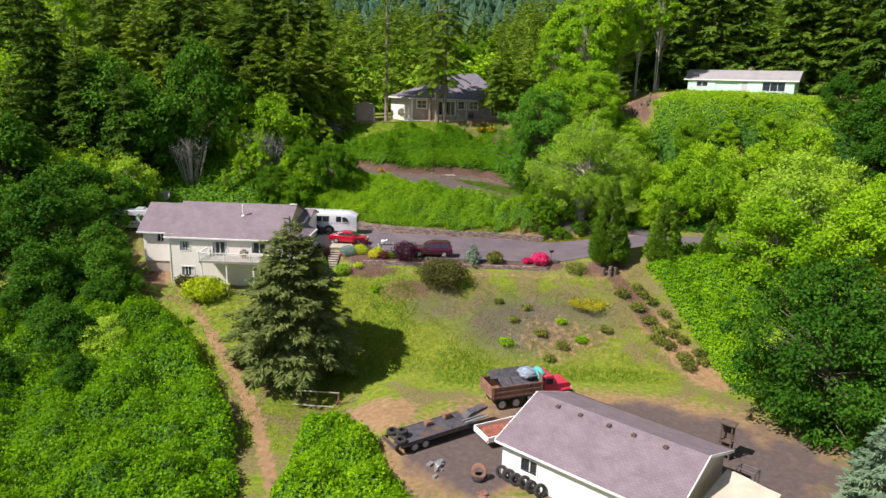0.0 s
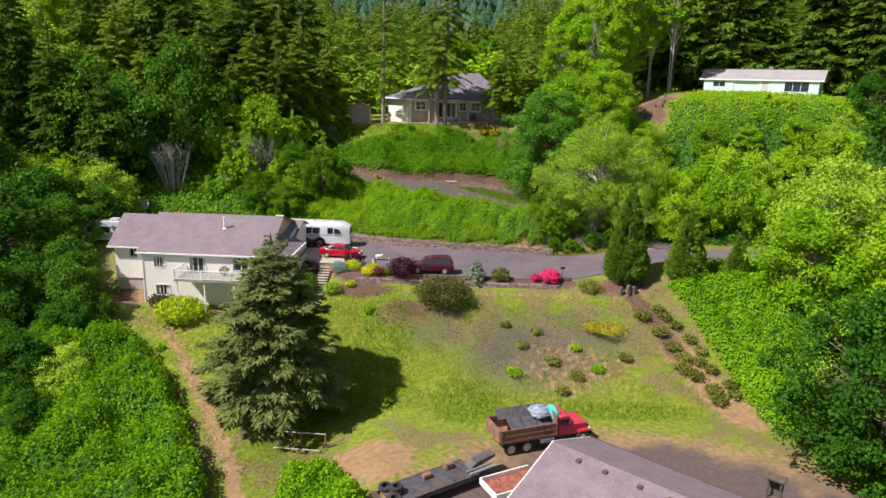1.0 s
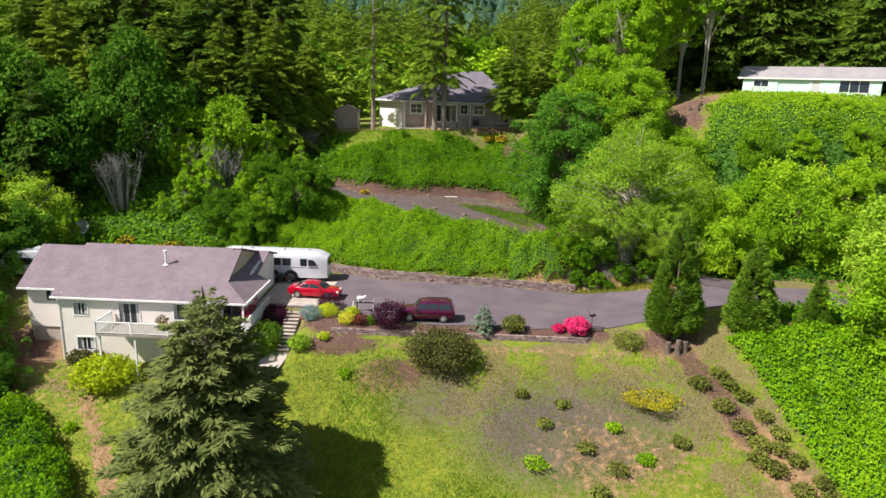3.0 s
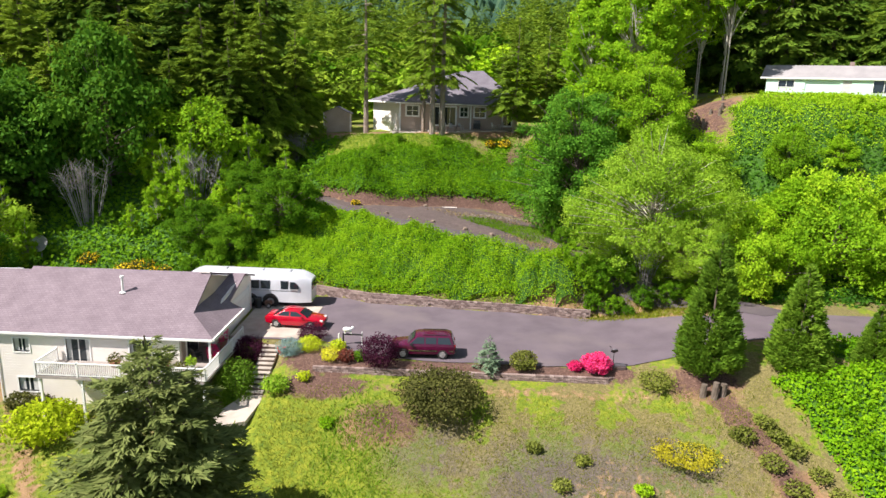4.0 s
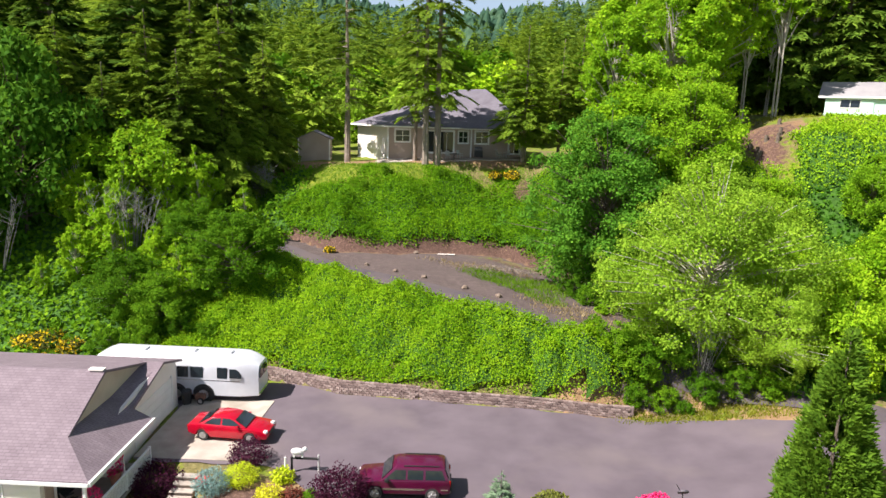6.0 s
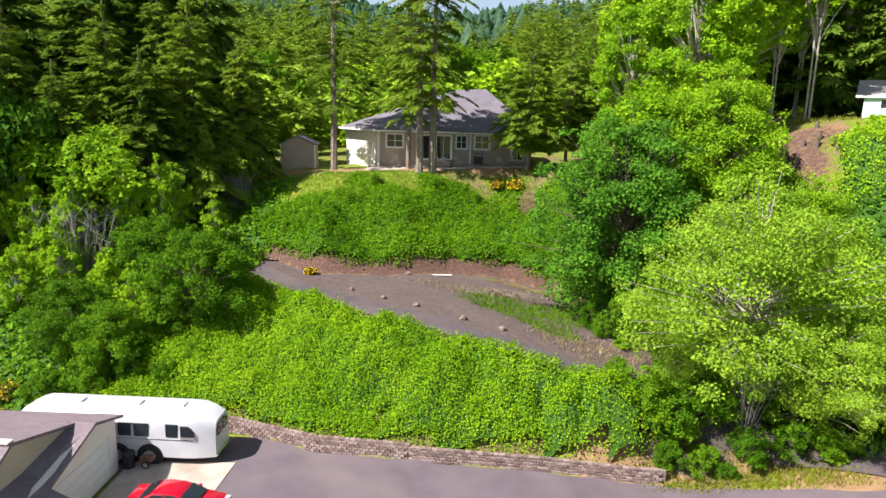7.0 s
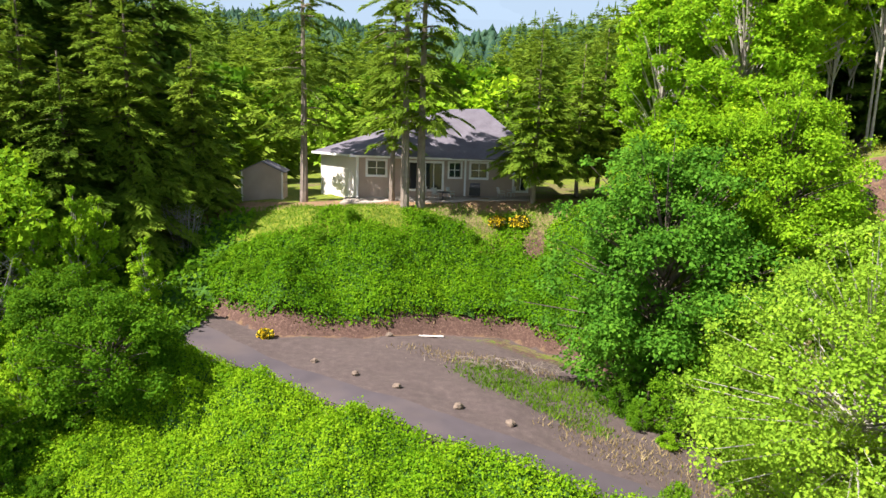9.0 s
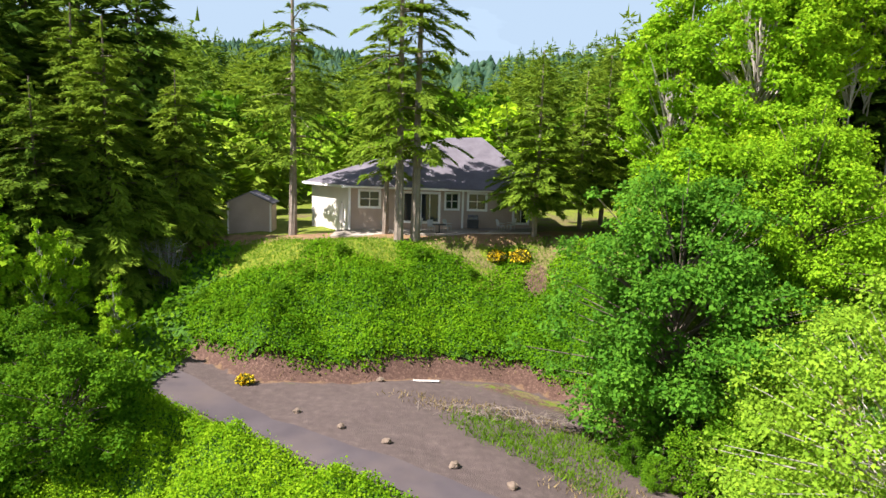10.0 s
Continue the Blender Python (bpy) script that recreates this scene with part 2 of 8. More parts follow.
M_white = surface("white_paint", (0.76, 0.75, 0.71), (0.84, 0.83, 0.8), 1.2, 0.5, fine=30, relief=0.05)


def ground_mat():
    m, nt, b = mat("ground", 0.95)
    d = nt.nodes.new("ShaderNodeAttribute")
    d.attribute_name = "lush"
    n1, n2, n3 = noise_tex(nt, 0.35, 6), noise_tex(nt, 2.2, 5), noise_tex(nt, 14, 3)
    def spread(name, low, high, wave):
        """Where a kind of soil lies: its attribute, with a ragged edge."""
        k = nt.nodes.new("ShaderNodeAttribute")
        k.attribute_name = name
        return ramp(nt, calc(nt, "ADD", k.outputs["Fac"], calc(nt, "MULTIPLY", calc(nt, "SUBTRACT", wave, 0.5), 1.1)), (low, (0, 0, 0)), (high, (1, 1, 1)))
    n4 = noise_tex(nt, 5.5, 4)
    fine = calc(nt, "ADD", calc(nt, "MULTIPLY", n4, 0.5), calc(nt, "MULTIPLY", n3, 0.5))
    grass = ramp(nt, calc(nt, "ADD", calc(nt, "MULTIPLY", n2, 0.5), calc(nt, "MULTIPLY", fine, 0.5)), (0.34, (0.06, 0.11, 0.005)), (0.5, (0.15, 0.195, 0.007)), (0.66, (0.27, 0.275, 0.016)))
    dry = ramp(nt, fine, (0.32, (0.075, 0.065, 0.02)), (0.52, (0.165, 0.14, 0.045)), (0.7, (0.27, 0.22, 0.09)))
    f = calc(nt, "ADD", calc(nt, "MULTIPLY", n1, 1.3), calc(nt, "MULTIPLY", n2, 0.7))
    f = calc(nt, "SUBTRACT", f, calc(nt, "MULTIPLY", d.outputs["Fac"], 0.9))
    green = mix(nt, ramp(nt, f, (0.92, (0, 0, 0)), (1.3, (1, 1, 1))), grass, dry)
    earth = ramp(nt, fine, (0.3, (0.05, 0.04, 0.034)), (0.52, (0.105, 0.085, 0.07)), (0.72, (0.18, 0.15, 0.112)))
    green = mix(nt, spread("earth", 0.38, 0.85, calc(nt, "ADD", calc(nt, "MULTIPLY", n2, 0.6), calc(nt, "MULTIPLY", n4, 0.4))), green, earth)
    soil = ramp(nt, calc(nt, "ADD", calc(nt, "MULTIPLY", n2, 0.6), calc(nt, "MULTIPLY", n3, 0.4)), (0.3, (0.18, 0.105, 0.048)), (0.55, (0.29, 0.18, 0.088)), (0.75, (0.38, 0.26, 0.14)))
    grit = ramp(nt, calc(nt, "ADD", calc(nt, "MULTIPLY", n2, 0.6), calc(nt, "MULTIPLY", n3, 0.4)), (0.3, (0.07, 0.05, 0.046)), (0.55, (0.105, 0.077, 0.07)), (0.75, (0.16, 0.12, 0.106)))
    clay = ramp(nt, fine, (0.3, (0.045, 0.022, 0.016)), (0.52, (0.105, 0.056, 0.04)), (0.72, (0.24, 0.15, 0.11)))
    soil = mix(nt, spread("gravel", 0.35, 0.7, n1), soil, grit)
    soil = mix(nt, spread("clay", 0.35, 0.75, n2), soil, clay)
    col = mix(nt, spread("bare", 0.38, 0.66, n2), green, soil)
    nt.links.new(col, b.inputs["Base Color"])
    bump(nt, b, n3, 0.6, 0.08)
    return m


# ---- ground ----
def axis_steps(lo, hi, step, far, grow=1.16):
    core = list(np.arange(lo, hi + 1e-6, step))
    d, v = step, hi
    while v < far:
        d *= grow
        v += d
        core.append(v)
    d, v = step, lo
    while v > -far:
        d *= grow
        v -= d
        core.insert(0, v)
    return np.array(core)


def blob(x, y, cx, cy, rx, ry, turn=0.0):
    c, s = math.cos(radians(turn)), math.sin(radians(turn))
    u, v = (x - cx) * c + (y - cy) * s, -(x - cx) * s + (y - cy) * c
    return np.clip(1.35 - np.sqrt((u / rx) ** 2 + (v / ry) ** 2), 0, 1)


def trail(x, y, ax, ay, bx, by, w):
    t = np.clip(((x - ax) * (bx - ax) + (y - ay) * (by - ay)) / ((bx - ax) ** 2 + (by - ay) ** 2), 0, 1)
    return np.clip(1.3 - np.hypot(x - ax - t * (bx - ax), y - ay - t * (by - ay)) / w, 0, 1)


def build_ground():
    gx, gy = axis_steps(-48, 60, 0.6, 2600), axis_steps(28, 132, 0.6, 2600)
    X, Y = np.meshgrid(gx, gy)
    Z = height(X, Y)
    nx, ny = len(gx), len(gy)
    i = np.arange(nx * ny).reshape(ny, nx)
    F = np.stack([i[:-1, :-1], i[:-1, 1:], i[1:, 1:], i[1:, :-1]], -1).reshape(-1, 4)
    me = mesh_np("ground", np.stack([X, Y, Z], -1).reshape(-1, 3), F, (ground_mat(),), smooth=True)
    bare = np.maximum.reduce([
        1.25 * blob(X, Y, 14, 46, 17, 10, -6), 1.2 * blob(X, Y, -6.5, 50, 3.6, 3.2), 1.3 * blob(X, Y, 0.5, 44, 6.5, 6), 1.35 * trail(X, Y, -11.6, 34, -12.9, 41, 0.5), 1.35 * trail(X, Y, -12.9, 41, -16.6, 49.4, 0.55), 1.35 * trail(X, Y, -16.6, 49.4, -20.6, 55.6, 0.6),
        1.3 * trail(X, Y, -20.6, 55.6, -25.0, 61.8, 0.6), 1.2 * trail(X, Y, -25.0, 61.8, -29, 67.2, 0.4), 1.2 * blob(X, Y, -37.6, 73.0, 3.2, 3.4), trail(X, Y, 16.5, 71.5, 19.5, 65, 1.1), trail(X, Y, 19.5, 65, 24, 58, 1.8),
        blob(X, Y, -36, 73, 2.6, 4.5), 1.35 * blob(X, Y, 0, 103.5, 13, 6.5, -18), 1.35 * blob(X, Y, 8, 97, 8, 4.5, -28), 1.4 * S(-1.6, -0.8, Y - road_near(X)) * S(8.5, 7, Y - road_near(X)) * S(-22, -16, X) * S(16, 12, X), 1.35 * S(-0.9, -0.3, Y - bank_foot(X)) * S(2.4, 1.6, Y - bank_foot(X)) * S(-26, -20, X) * S(13, 9, X), 1.2 * trail(X, Y, -24, 122.2, 9, 123, 2.2), blob(X, Y, -6, 69, 3.2, 2.0),
        0.5 * trail(X, Y, -13, 72.0, 12, 72.0, 0.7), 1.3 * blob(X, Y, -10.5, 74.6, 3.6, 1.7), 1.2 * blob(X, Y, -10.5, 72.0, 3.6, 1.3), 1.2 * trail(X, Y, -10, 73.9, 11, 73.9, 0.75), blob(X, Y, 16, 72.5, 3, 2), 1.15 * blob(X, Y, 27.6, 111.6, 3.0, 2.0), 1.0 * blob(X, Y, 30.0, 110.8, 1.8, 2.0), trail(X, Y, 7, 86.5, 26, 88, 2.0), blob(X, Y, 21, 81, 9, 5), 0.85 * blob(X, Y, 27.4, 108.6, 1.8, 3.2), 0.9 * blob(X, Y, 5.4, 116.6, 1.2, 2.2), 1.2 * blob(X, Y, 27.5, 95.0, 3.5, 4.5), 0.4 * blob(X, Y, -32, 70, 12, 9), 0.5 * blob(X, Y, 10, 63, 8, 5)])
    lush = np.maximum.reduce([0.7 * blob(X, Y, -9.5, 64, 6, 9), 0.6 * blob(X, Y, 3, 58.5, 16, 3), 0.75 * blob(X, Y, -12, 116.5, 10, 4.5), 0.5 * blob(X, Y, -26, 62, 6, 8), blob(X, Y, 1, 59, 8, 3.5), blob(X, Y, -7.5, 66, 3, 6), blob(X, Y, -20, 131, 8, 8), blob(X, Y, 12, 58.5, 7, 1.6), S(140, 170, Y) * 0.9])
    gravel = np.maximum.reduce([1.15 * blob(X, Y, 1.5, 44.5, 6, 6), 1.2 * blob(X, Y, 14, 45, 16, 9, -6), 1.3 * S(-2.0, -1.0, Y - road_near(X)) * S(0.1, 0.9, bank_foot(X) - Y) * S(-24, -18, X) * S(16, 12, X)])
    clay = np.maximum.reduce([1.2 * S(-0.7, 0.0, Y - bank_foot(X)) * S(2.6, 1.9, Y - bank_foot(X)) * S(14, 10, X), 0.75 * blob(X, Y, 27.8, 109.5, 5, 5), 1.2 * blob(X, Y, 27.5, 95, 6, 6), 0.8 * blob(X, Y, 5.2, 116.8, 3, 4), 0.7 * trail(X, Y, 2, 109.3, 9, 106.5, 1.2), 0.9 * blob(X, Y, -37.6, 73.0, 4, 4), 1.1 * trail(X, Y, -13.5, 74.2, 11, 73.9, 1.6), 1.0 * blob(X, Y, -10.5, 72.3, 5, 2.2), 0.8 * blob(X, Y, -5, 69.4, 4, 2.5), 0.8 * trail(X, Y, 16.5, 71.5, 19.5, 65, 1.5), 0.8 * blob(X, Y, 16, 72.8, 4, 2)])
    earth = np.maximum.reduce([0.82 * blob(X, Y, 6.5, 64.8, 10, 6.0), 0.7 * blob(X, Y, 11, 66, 8, 5), 0.66 * blob(X, Y, -3, 67, 5, 4), 0.7 * trail(X, Y, 18, 68, 23.5, 60, 1.6)])
    for name, v in (("bare", bare), ("lush", lush), ("gravel", gravel), ("clay", clay), ("earth", earth)):
        at = me.attributes.new(name, "FLOAT", "POINT")
        at.data.foreach_set("value", np.ascontiguousarray(v, np.float32).ravel())
    return tagged(new("ground", me), "sloping ground with patchy grass, bare brown soil and worn trails", "ground", kind="structure")


build_ground()


def draped(name, pts_a, pts_b, n, k, lift, material, label, category):
    """A paved strip between two edge lines, laid over the ground."""
    A, B = np.array(pts_a, float), np.array(pts_b, float)
    def along(P):
        d = np.r_[0, np.cumsum(np.hypot(*np.diff(P, axis=0).T))]
        t = np.linspace(0, d[-1], n)
        return np.stack([np.interp(t, d, P[:, 0]), np.interp(t, d, P[:, 1])], 1)
    a, b = along(A), along(B)
    w = np.linspace(0, 1, k)[None, :, None]
    P = a[:, None] * (1 - w) + b[:, None] * w
    P[:, 0] += 0.10 * wob(P[:, 0, 0], P[:, 0, 1], 2.1, 1)[:, None]
    P[:, -1] += 0.10 * wob(P[:, -1, 0], P[:, -1, 1], 1.7, 2)[:, None]
    Z = height(P[..., 0], P[..., 1]) + lift
    V = np.concatenate([P, Z[..., None]], -1).reshape(-1, 3)
    i = np.arange(n * k).reshape(n, k)
    F = np.stack([i[:-1, :-1], i[1:, :-1], i[1:, 1:], i[:-1, 1:]], -1).reshape(-1, 4)
    ob = new(name, mesh_np(name, V, F, (material,), smooth=True))
    return tagged(ob, label, category, kind="structure")


draped("driveway", [(-27, 85.0), (-19.0, 84.6), (-18.9, 77.6), (-11, 77.6), (-8.5, 75.2), (-3, 74.5), (9, 74.5), (12, 75.0), (20, 76.8), (34, 78.4)], [(-27, 89.5), (-18, 89.3), (-13, 88.5), (-9, 87.1), (-4, 86.6), (4.6, 85.9), (9, 85.2), (14, 84.2), (20, 82.8), (34, 83)], 90, 24, 0.06, M_asphalt, "worn grey asphalt driveway in front of the houses", "driveway")
draped("road", [(-30, 110.2), (-18, 102.8), (-12, 99.4), (-7, 96.4), (0, 92.6), (5, 90.1), (9, 88.4), (14, 86.8), (20, 84.6), (24, 82)], [(-29, 114.6), (-17.4, 106.3), (-10.2, 100.9), (-4.8, 97.9), (1.5, 94.6), (6.3, 92.4), (10.5, 90.9), (15.5, 89.4), (22, 87.4), (27, 83.2)], 100, 14, 0.085, M_lane, "narrow grey asphalt lane climbing the bank", "road")


# ---- plants: how each kind is made ----
def kites(P, D, N, length, width, tri=0):
    """Leaves at P, pointing along D, facing N: four-cornered, or (tri 1) three-cornered with the tip at P, (tri 2) with the tip outward."""
    D = D / np.maximum(np.linalg.norm(D, axis=1, keepdims=True), 1e-6)
    W = np.cross(N, D)
    W /= np.maximum(np.linalg.norm(W, axis=1, keepdims=True), 1e-6)
    U = np.cross(D, W)
    l, w = np.asarray(length, float).reshape(-1, 1), np.asarray(width, float).reshape(-1, 1)
    if tri:
        a, b = (D * l, P) if tri == 1 else (0 * D, P + D * l)
        return np.stack([b, P + a + W * w * 0.5 + U * l * 0.06, P + a - W * w * 0.5 + U * l * 0.06], 1)
    return np.stack([P, P + D * l * 0.5 + W * w * 0.5 + U * l * 0.08, P + D * l, P + D * l * 0.5 - W * w * 0.5 + U * l * 0.08], 1)


def quad_mesh(name, Q, material):
    n, k = Q.shape[:2]
    return mesh_np(name, Q.reshape(-1, 3), np.arange(n * k).reshape(n, k), (material,))


def unit(n, r):
    v = r.normal(size=(n, 3))
    return v / np.linalg.norm(v, axis=1, keepdims=True)


def limb(bm, pts, r0, r1, n=7):
    """A tapered, bent tube through points."""
    rings = []
    for i, p in enumerate(pts):
        d = (Vector(pts[min(i + 1, len(pts) - 1)]) - Vector(pts[max(i - 1, 0)])).normalized()
        q = d.to_track_quat("Z", "Y").to_matrix()
        r = r0 + (r1 - r0) * i / (len(pts) - 1)
        rings.append([bm.verts.new(Vector(p) + q @ Vector((r * math.cos(6.2832 * k / n), r * math.sin(6.2832 * k / n), 0))) for k in range(n)])
    for a, b in zip(rings, rings[1:]):
        for k in range(n):
            bm.faces.new((a[k], a[(k + 1) % n], b[(k + 1) % n], b[k]))
    bm.faces.new(rings[-1])
    return bm


def broadleaf(seed, h, rad, clumps, leaves, size, material, bark, low=0.25, name="tree", label="", category="tree", trunks=1, squash=1.0, tri=0, lump=1.0):
    """A deciduous tree: forked trunk, limbs, and a crown of leaves gathered in clumps."""
    r = np.random.default_rng(seed)
    e = thing(name, Matrix.Identity(4), label, category)
    bm = bmesh.new()
    z0 = h * low
    cz, ch = (z0 + h) / 2, (h - z0) / 2
    C, R = [], []
    for k in range(clumps):
        d = unit(1, r)[0]
        q = r.uniform(0.3, 0.95) ** 0.55
        taper = 1.0 - 0.3 * max(d[2], 0)
        lop = 1 + 0.2 * math.sin(3 * math.atan2(d[1], d[0]) + seed) + 0.12 * math.sin(7 * d[2] + 2 * math.atan2(d[1], d[0]) + seed)
        if k % 4 == 0:
            q = r.uniform(0.95, 1.15)
        C.append((d[0] * rad * q * taper * lop, d[1] * rad * q * taper * lop, cz + d[2] * ch * q * 0.95))
        R.append(rad * (r.uniform(0.10, 0.17) if k % 4 == 0 else r.uniform(0.13, 0.30)))
    for tr in range(trunks):
        a = r.uniform(0, 6.28)
        off = 0.12 * rad * (trunks > 1)
        bx, by = off * math.cos(a), off * math.sin(a)
        top = (bx + r.normal() * 0.08 * rad + 0.25 * rad * math.cos(a) * (trunks > 1), by + r.normal() * 0.08 * rad + 0.25 * rad * math.sin(a) * (trunks > 1), h * 0.86)
        r0 = 0.015 * h / trunks ** 1.15
        limb(bm, [(bx, by, -0.4), (bx + 0.1 * (top[0] - bx), by + 0.1 * (top[1] - by), h * 0.25), (bx + 0.5 * (top[0] - bx), by + 0.5 * (top[1] - by), h * 0.55), top], r0, r0 * 0.2)
    for k in range(0, clumps, 2):
        c = C[k]
        s = max(0.12, min(0.75, (c[2] / h) * 0.75))
        limb(bm, [(0, 0, h * s * 0.85), (c[0] * 0.5, c[1] * 0.5, (h * s * 0.8 + c[2]) / 2 + 0.03 * h), c], 0.005 * h, 0.001 * h, 4)
    part("trunk", bm, bark, e)
    C, R = np.array(C), np.array(R) * lump
    w = R ** 2 / (R ** 2).sum()
    pick = r.choice(clumps, leaves, p=w)
    d = unit(leaves, r)
    d[:, 2] = d[:, 2] * 0.8 + 0.25
    out = C[pick] - np.array([0, 0, cz])
    d += 0.35 * out / np.maximum(np.linalg.norm(out, axis=1, keepdims=True), 0.1)
    d /= np.linalg.norm(d, axis=1, keepdims=True)
    P = C[pick] + d * R[pick][:, None] * (r.uniform(0.5, 1.08, (leaves, 1)) + 0.45 * (r.random((leaves, 1)) < 0.10)) * np.array([1, 1, 0.8 * squash])
    D = unit(leaves, r) * 0.8 + d * 0.5
    D[:, 2] -= 0.25
    N = d + 0.34 * unit(leaves, r) + np.array([0, 0, 0.7])
    s = size * r.uniform(0.6, 1.35, leaves)
    put(new("crown", quad_mesh("crown", kites(P, D, N, s, s * (0.9 if tri else 0.75), tri), material)), e)
    return e


def conifer(seed, h, rad, boughs, tufts, material, name="fir_tree", label="", category="tree", low=0.08, droop=0.25, power=0.85, ragged=0.25, size=0.5, slim=0.34, rise=0.35, fan=0.3, bark=None):
    """A conifer: straight tapered trunk and boughs that arch and droop, each a flat fan of small needle sprays."""
    r = np.random.default_rng(seed)
    e = thing(name, Matrix.Identity(4), label, category)
    bm = limb(bmesh.new(), [(0, 0, -0.4), (0.04 * rad, 0, h * 0.4), (0, 0.03 * rad, h * 0.98)], 0.016 * h, 0.003 * h, 8)
    g = np.sort(1 - (1 - r.random(boughs)) ** 0.76)
    a = 2.4 * np.arange(boughs) + r.uniform(-0.5, 0.5, boughs)
    z = h * (low + (0.97 - low) * g)
    ln = rad * np.maximum(0.035, 1 - g) ** power * r.uniform(1 - ragged, 1 + ragged * 0.5, boughs) * np.where(g < 0.08, 0.78, 1.0)
    up, dr = rise * (0.15 + g) + r.uniform(-0.15, 0.15, boughs), droop * r.uniform(0.6, 1.6, boughs)
    for i in range(0, boughs, 5):
        if ln[i] > 0.3 * rad:
            c, q = math.cos(a[i]) * ln[i], math.sin(a[i]) * ln[i]
            limb(bm, [(0, 0, z[i]), (c * 0.5, q * 0.5, z[i] + ln[i] * (0.5 * up[i] - 0.25 * dr[i])), (c * 0.92, q * 0.92, z[i] + ln[i] * (0.92 * up[i] - 0.85 * dr[i]))], 0.0032 * h, 0.001 * h, 4)
    part("trunk", bm, bark or M_bark, e)
    n = boughs * tufts
    k = r.choice(boughs, n, p=(ln + 0.12 * rad) / (ln + 0.12 * rad).sum())
    t = 0.12 + 0.9 * np.sqrt(r.random(n))
    lat = r.uniform(-1, 1, n) * fan * ln[k] * (1.12 - t) * 1.5
    ca, sa = np.cos(a[k]), np.sin(a[k])
    P = np.stack([ca * ln[k] * t - sa * lat, sa * ln[k] * t + ca * lat, z[k] + ln[k] * (t * up[k] - t * t * dr[k]) - 0.35 * np.abs(lat) * dr[k] + r.normal(0, 0.10, n) * size], 1)
    sg = np.sign(lat)
    D = np.stack([ca - sa * sg * 0.7, sa + ca * sg * 0.7, up[k] - 1.7 * t * dr[k]], 1) + 0.45 * unit(n, r)
    N = np.stack([0.35 * ca, 0.35 * sa, np.ones(n)], 1) + 0.55 * unit(n, r)
    s = size * r.uniform(0.6, 1.4, n) * (0.45 + 0.55 * np.minimum(1, ln[k] / (0.5 * rad)))
    Q = kites(P, D, N, s, s * slim, 2)
    tip = kites(np.array([[0, 0, h * 0.91]] * 3), np.array([[0, 0.02, 1.0]] * 3), np.array([[1.0, 0, 0], [0, 1.0, 0], [1, 1, 0]]), [h * 0.07] * 3, [h * 0.02] * 3, 2)
    put(new("crown", quad_mesh("crown", np.concatenate([Q, tip]), material)), e)
    return e


def cone_tree(seed, h, rad, leaves, size, material, name, label, category="tree", n=420, slim=0.42):
    """A dense, evenly grown conifer: short upswept sprays in tufts over a rounded cone."""
    q = np.random.default_rng(seed)
    e = thing(name, Matrix.Identity(4), label, category)
    part("trunk", limb(bmesh.new(), [(0, 0, -0.4), (0.02, 0, h * 0.5), (0, 0.02, h * 0.97)], 0.012 * h, 0.002 * h, 8), M_bark, e)
    f = 1 - q.random(n) ** 0.62
    a = q.uniform(0, 6.2832, n)
    w = rad * np.minimum(1, 0.7 + 3.0 * f) * np.maximum(1 - f, 0.015) ** 0.82 * 1.06 * q.uniform(0.84, 1.06, n)
    C = np.stack([np.cos(a) * w * 0.86, np.sin(a) * w * 0.86, h * (0.03 + 0.95 * f)], 1)
    R = (0.085 + 0.18 * w / rad) * rad * q.uniform(0.7, 1.2, n)
    k = q.choice(n, leaves, p=R ** 1.5 / (R ** 1.5).sum())
    d = unit(leaves, q)
    P = C[k] + d * R[k][:, None] * q.uniform(0.35, 1.0, (leaves, 1)) * np.array([0.8, 0.8, 1.1])
    out = np.stack([np.cos(a[k]), np.sin(a[k]), np.full(leaves, 0.75)], 1)
    s = size * q.uniform(0.6, 1.4, leaves)
    Q = kites(P, out + 0.7 * unit(leaves, q), d + 0.5 * out + 0.4 * unit(leaves, q), s, s * slim, 2)
    put(new("crown", quad_mesh("crown", Q, material)), e)
    return e


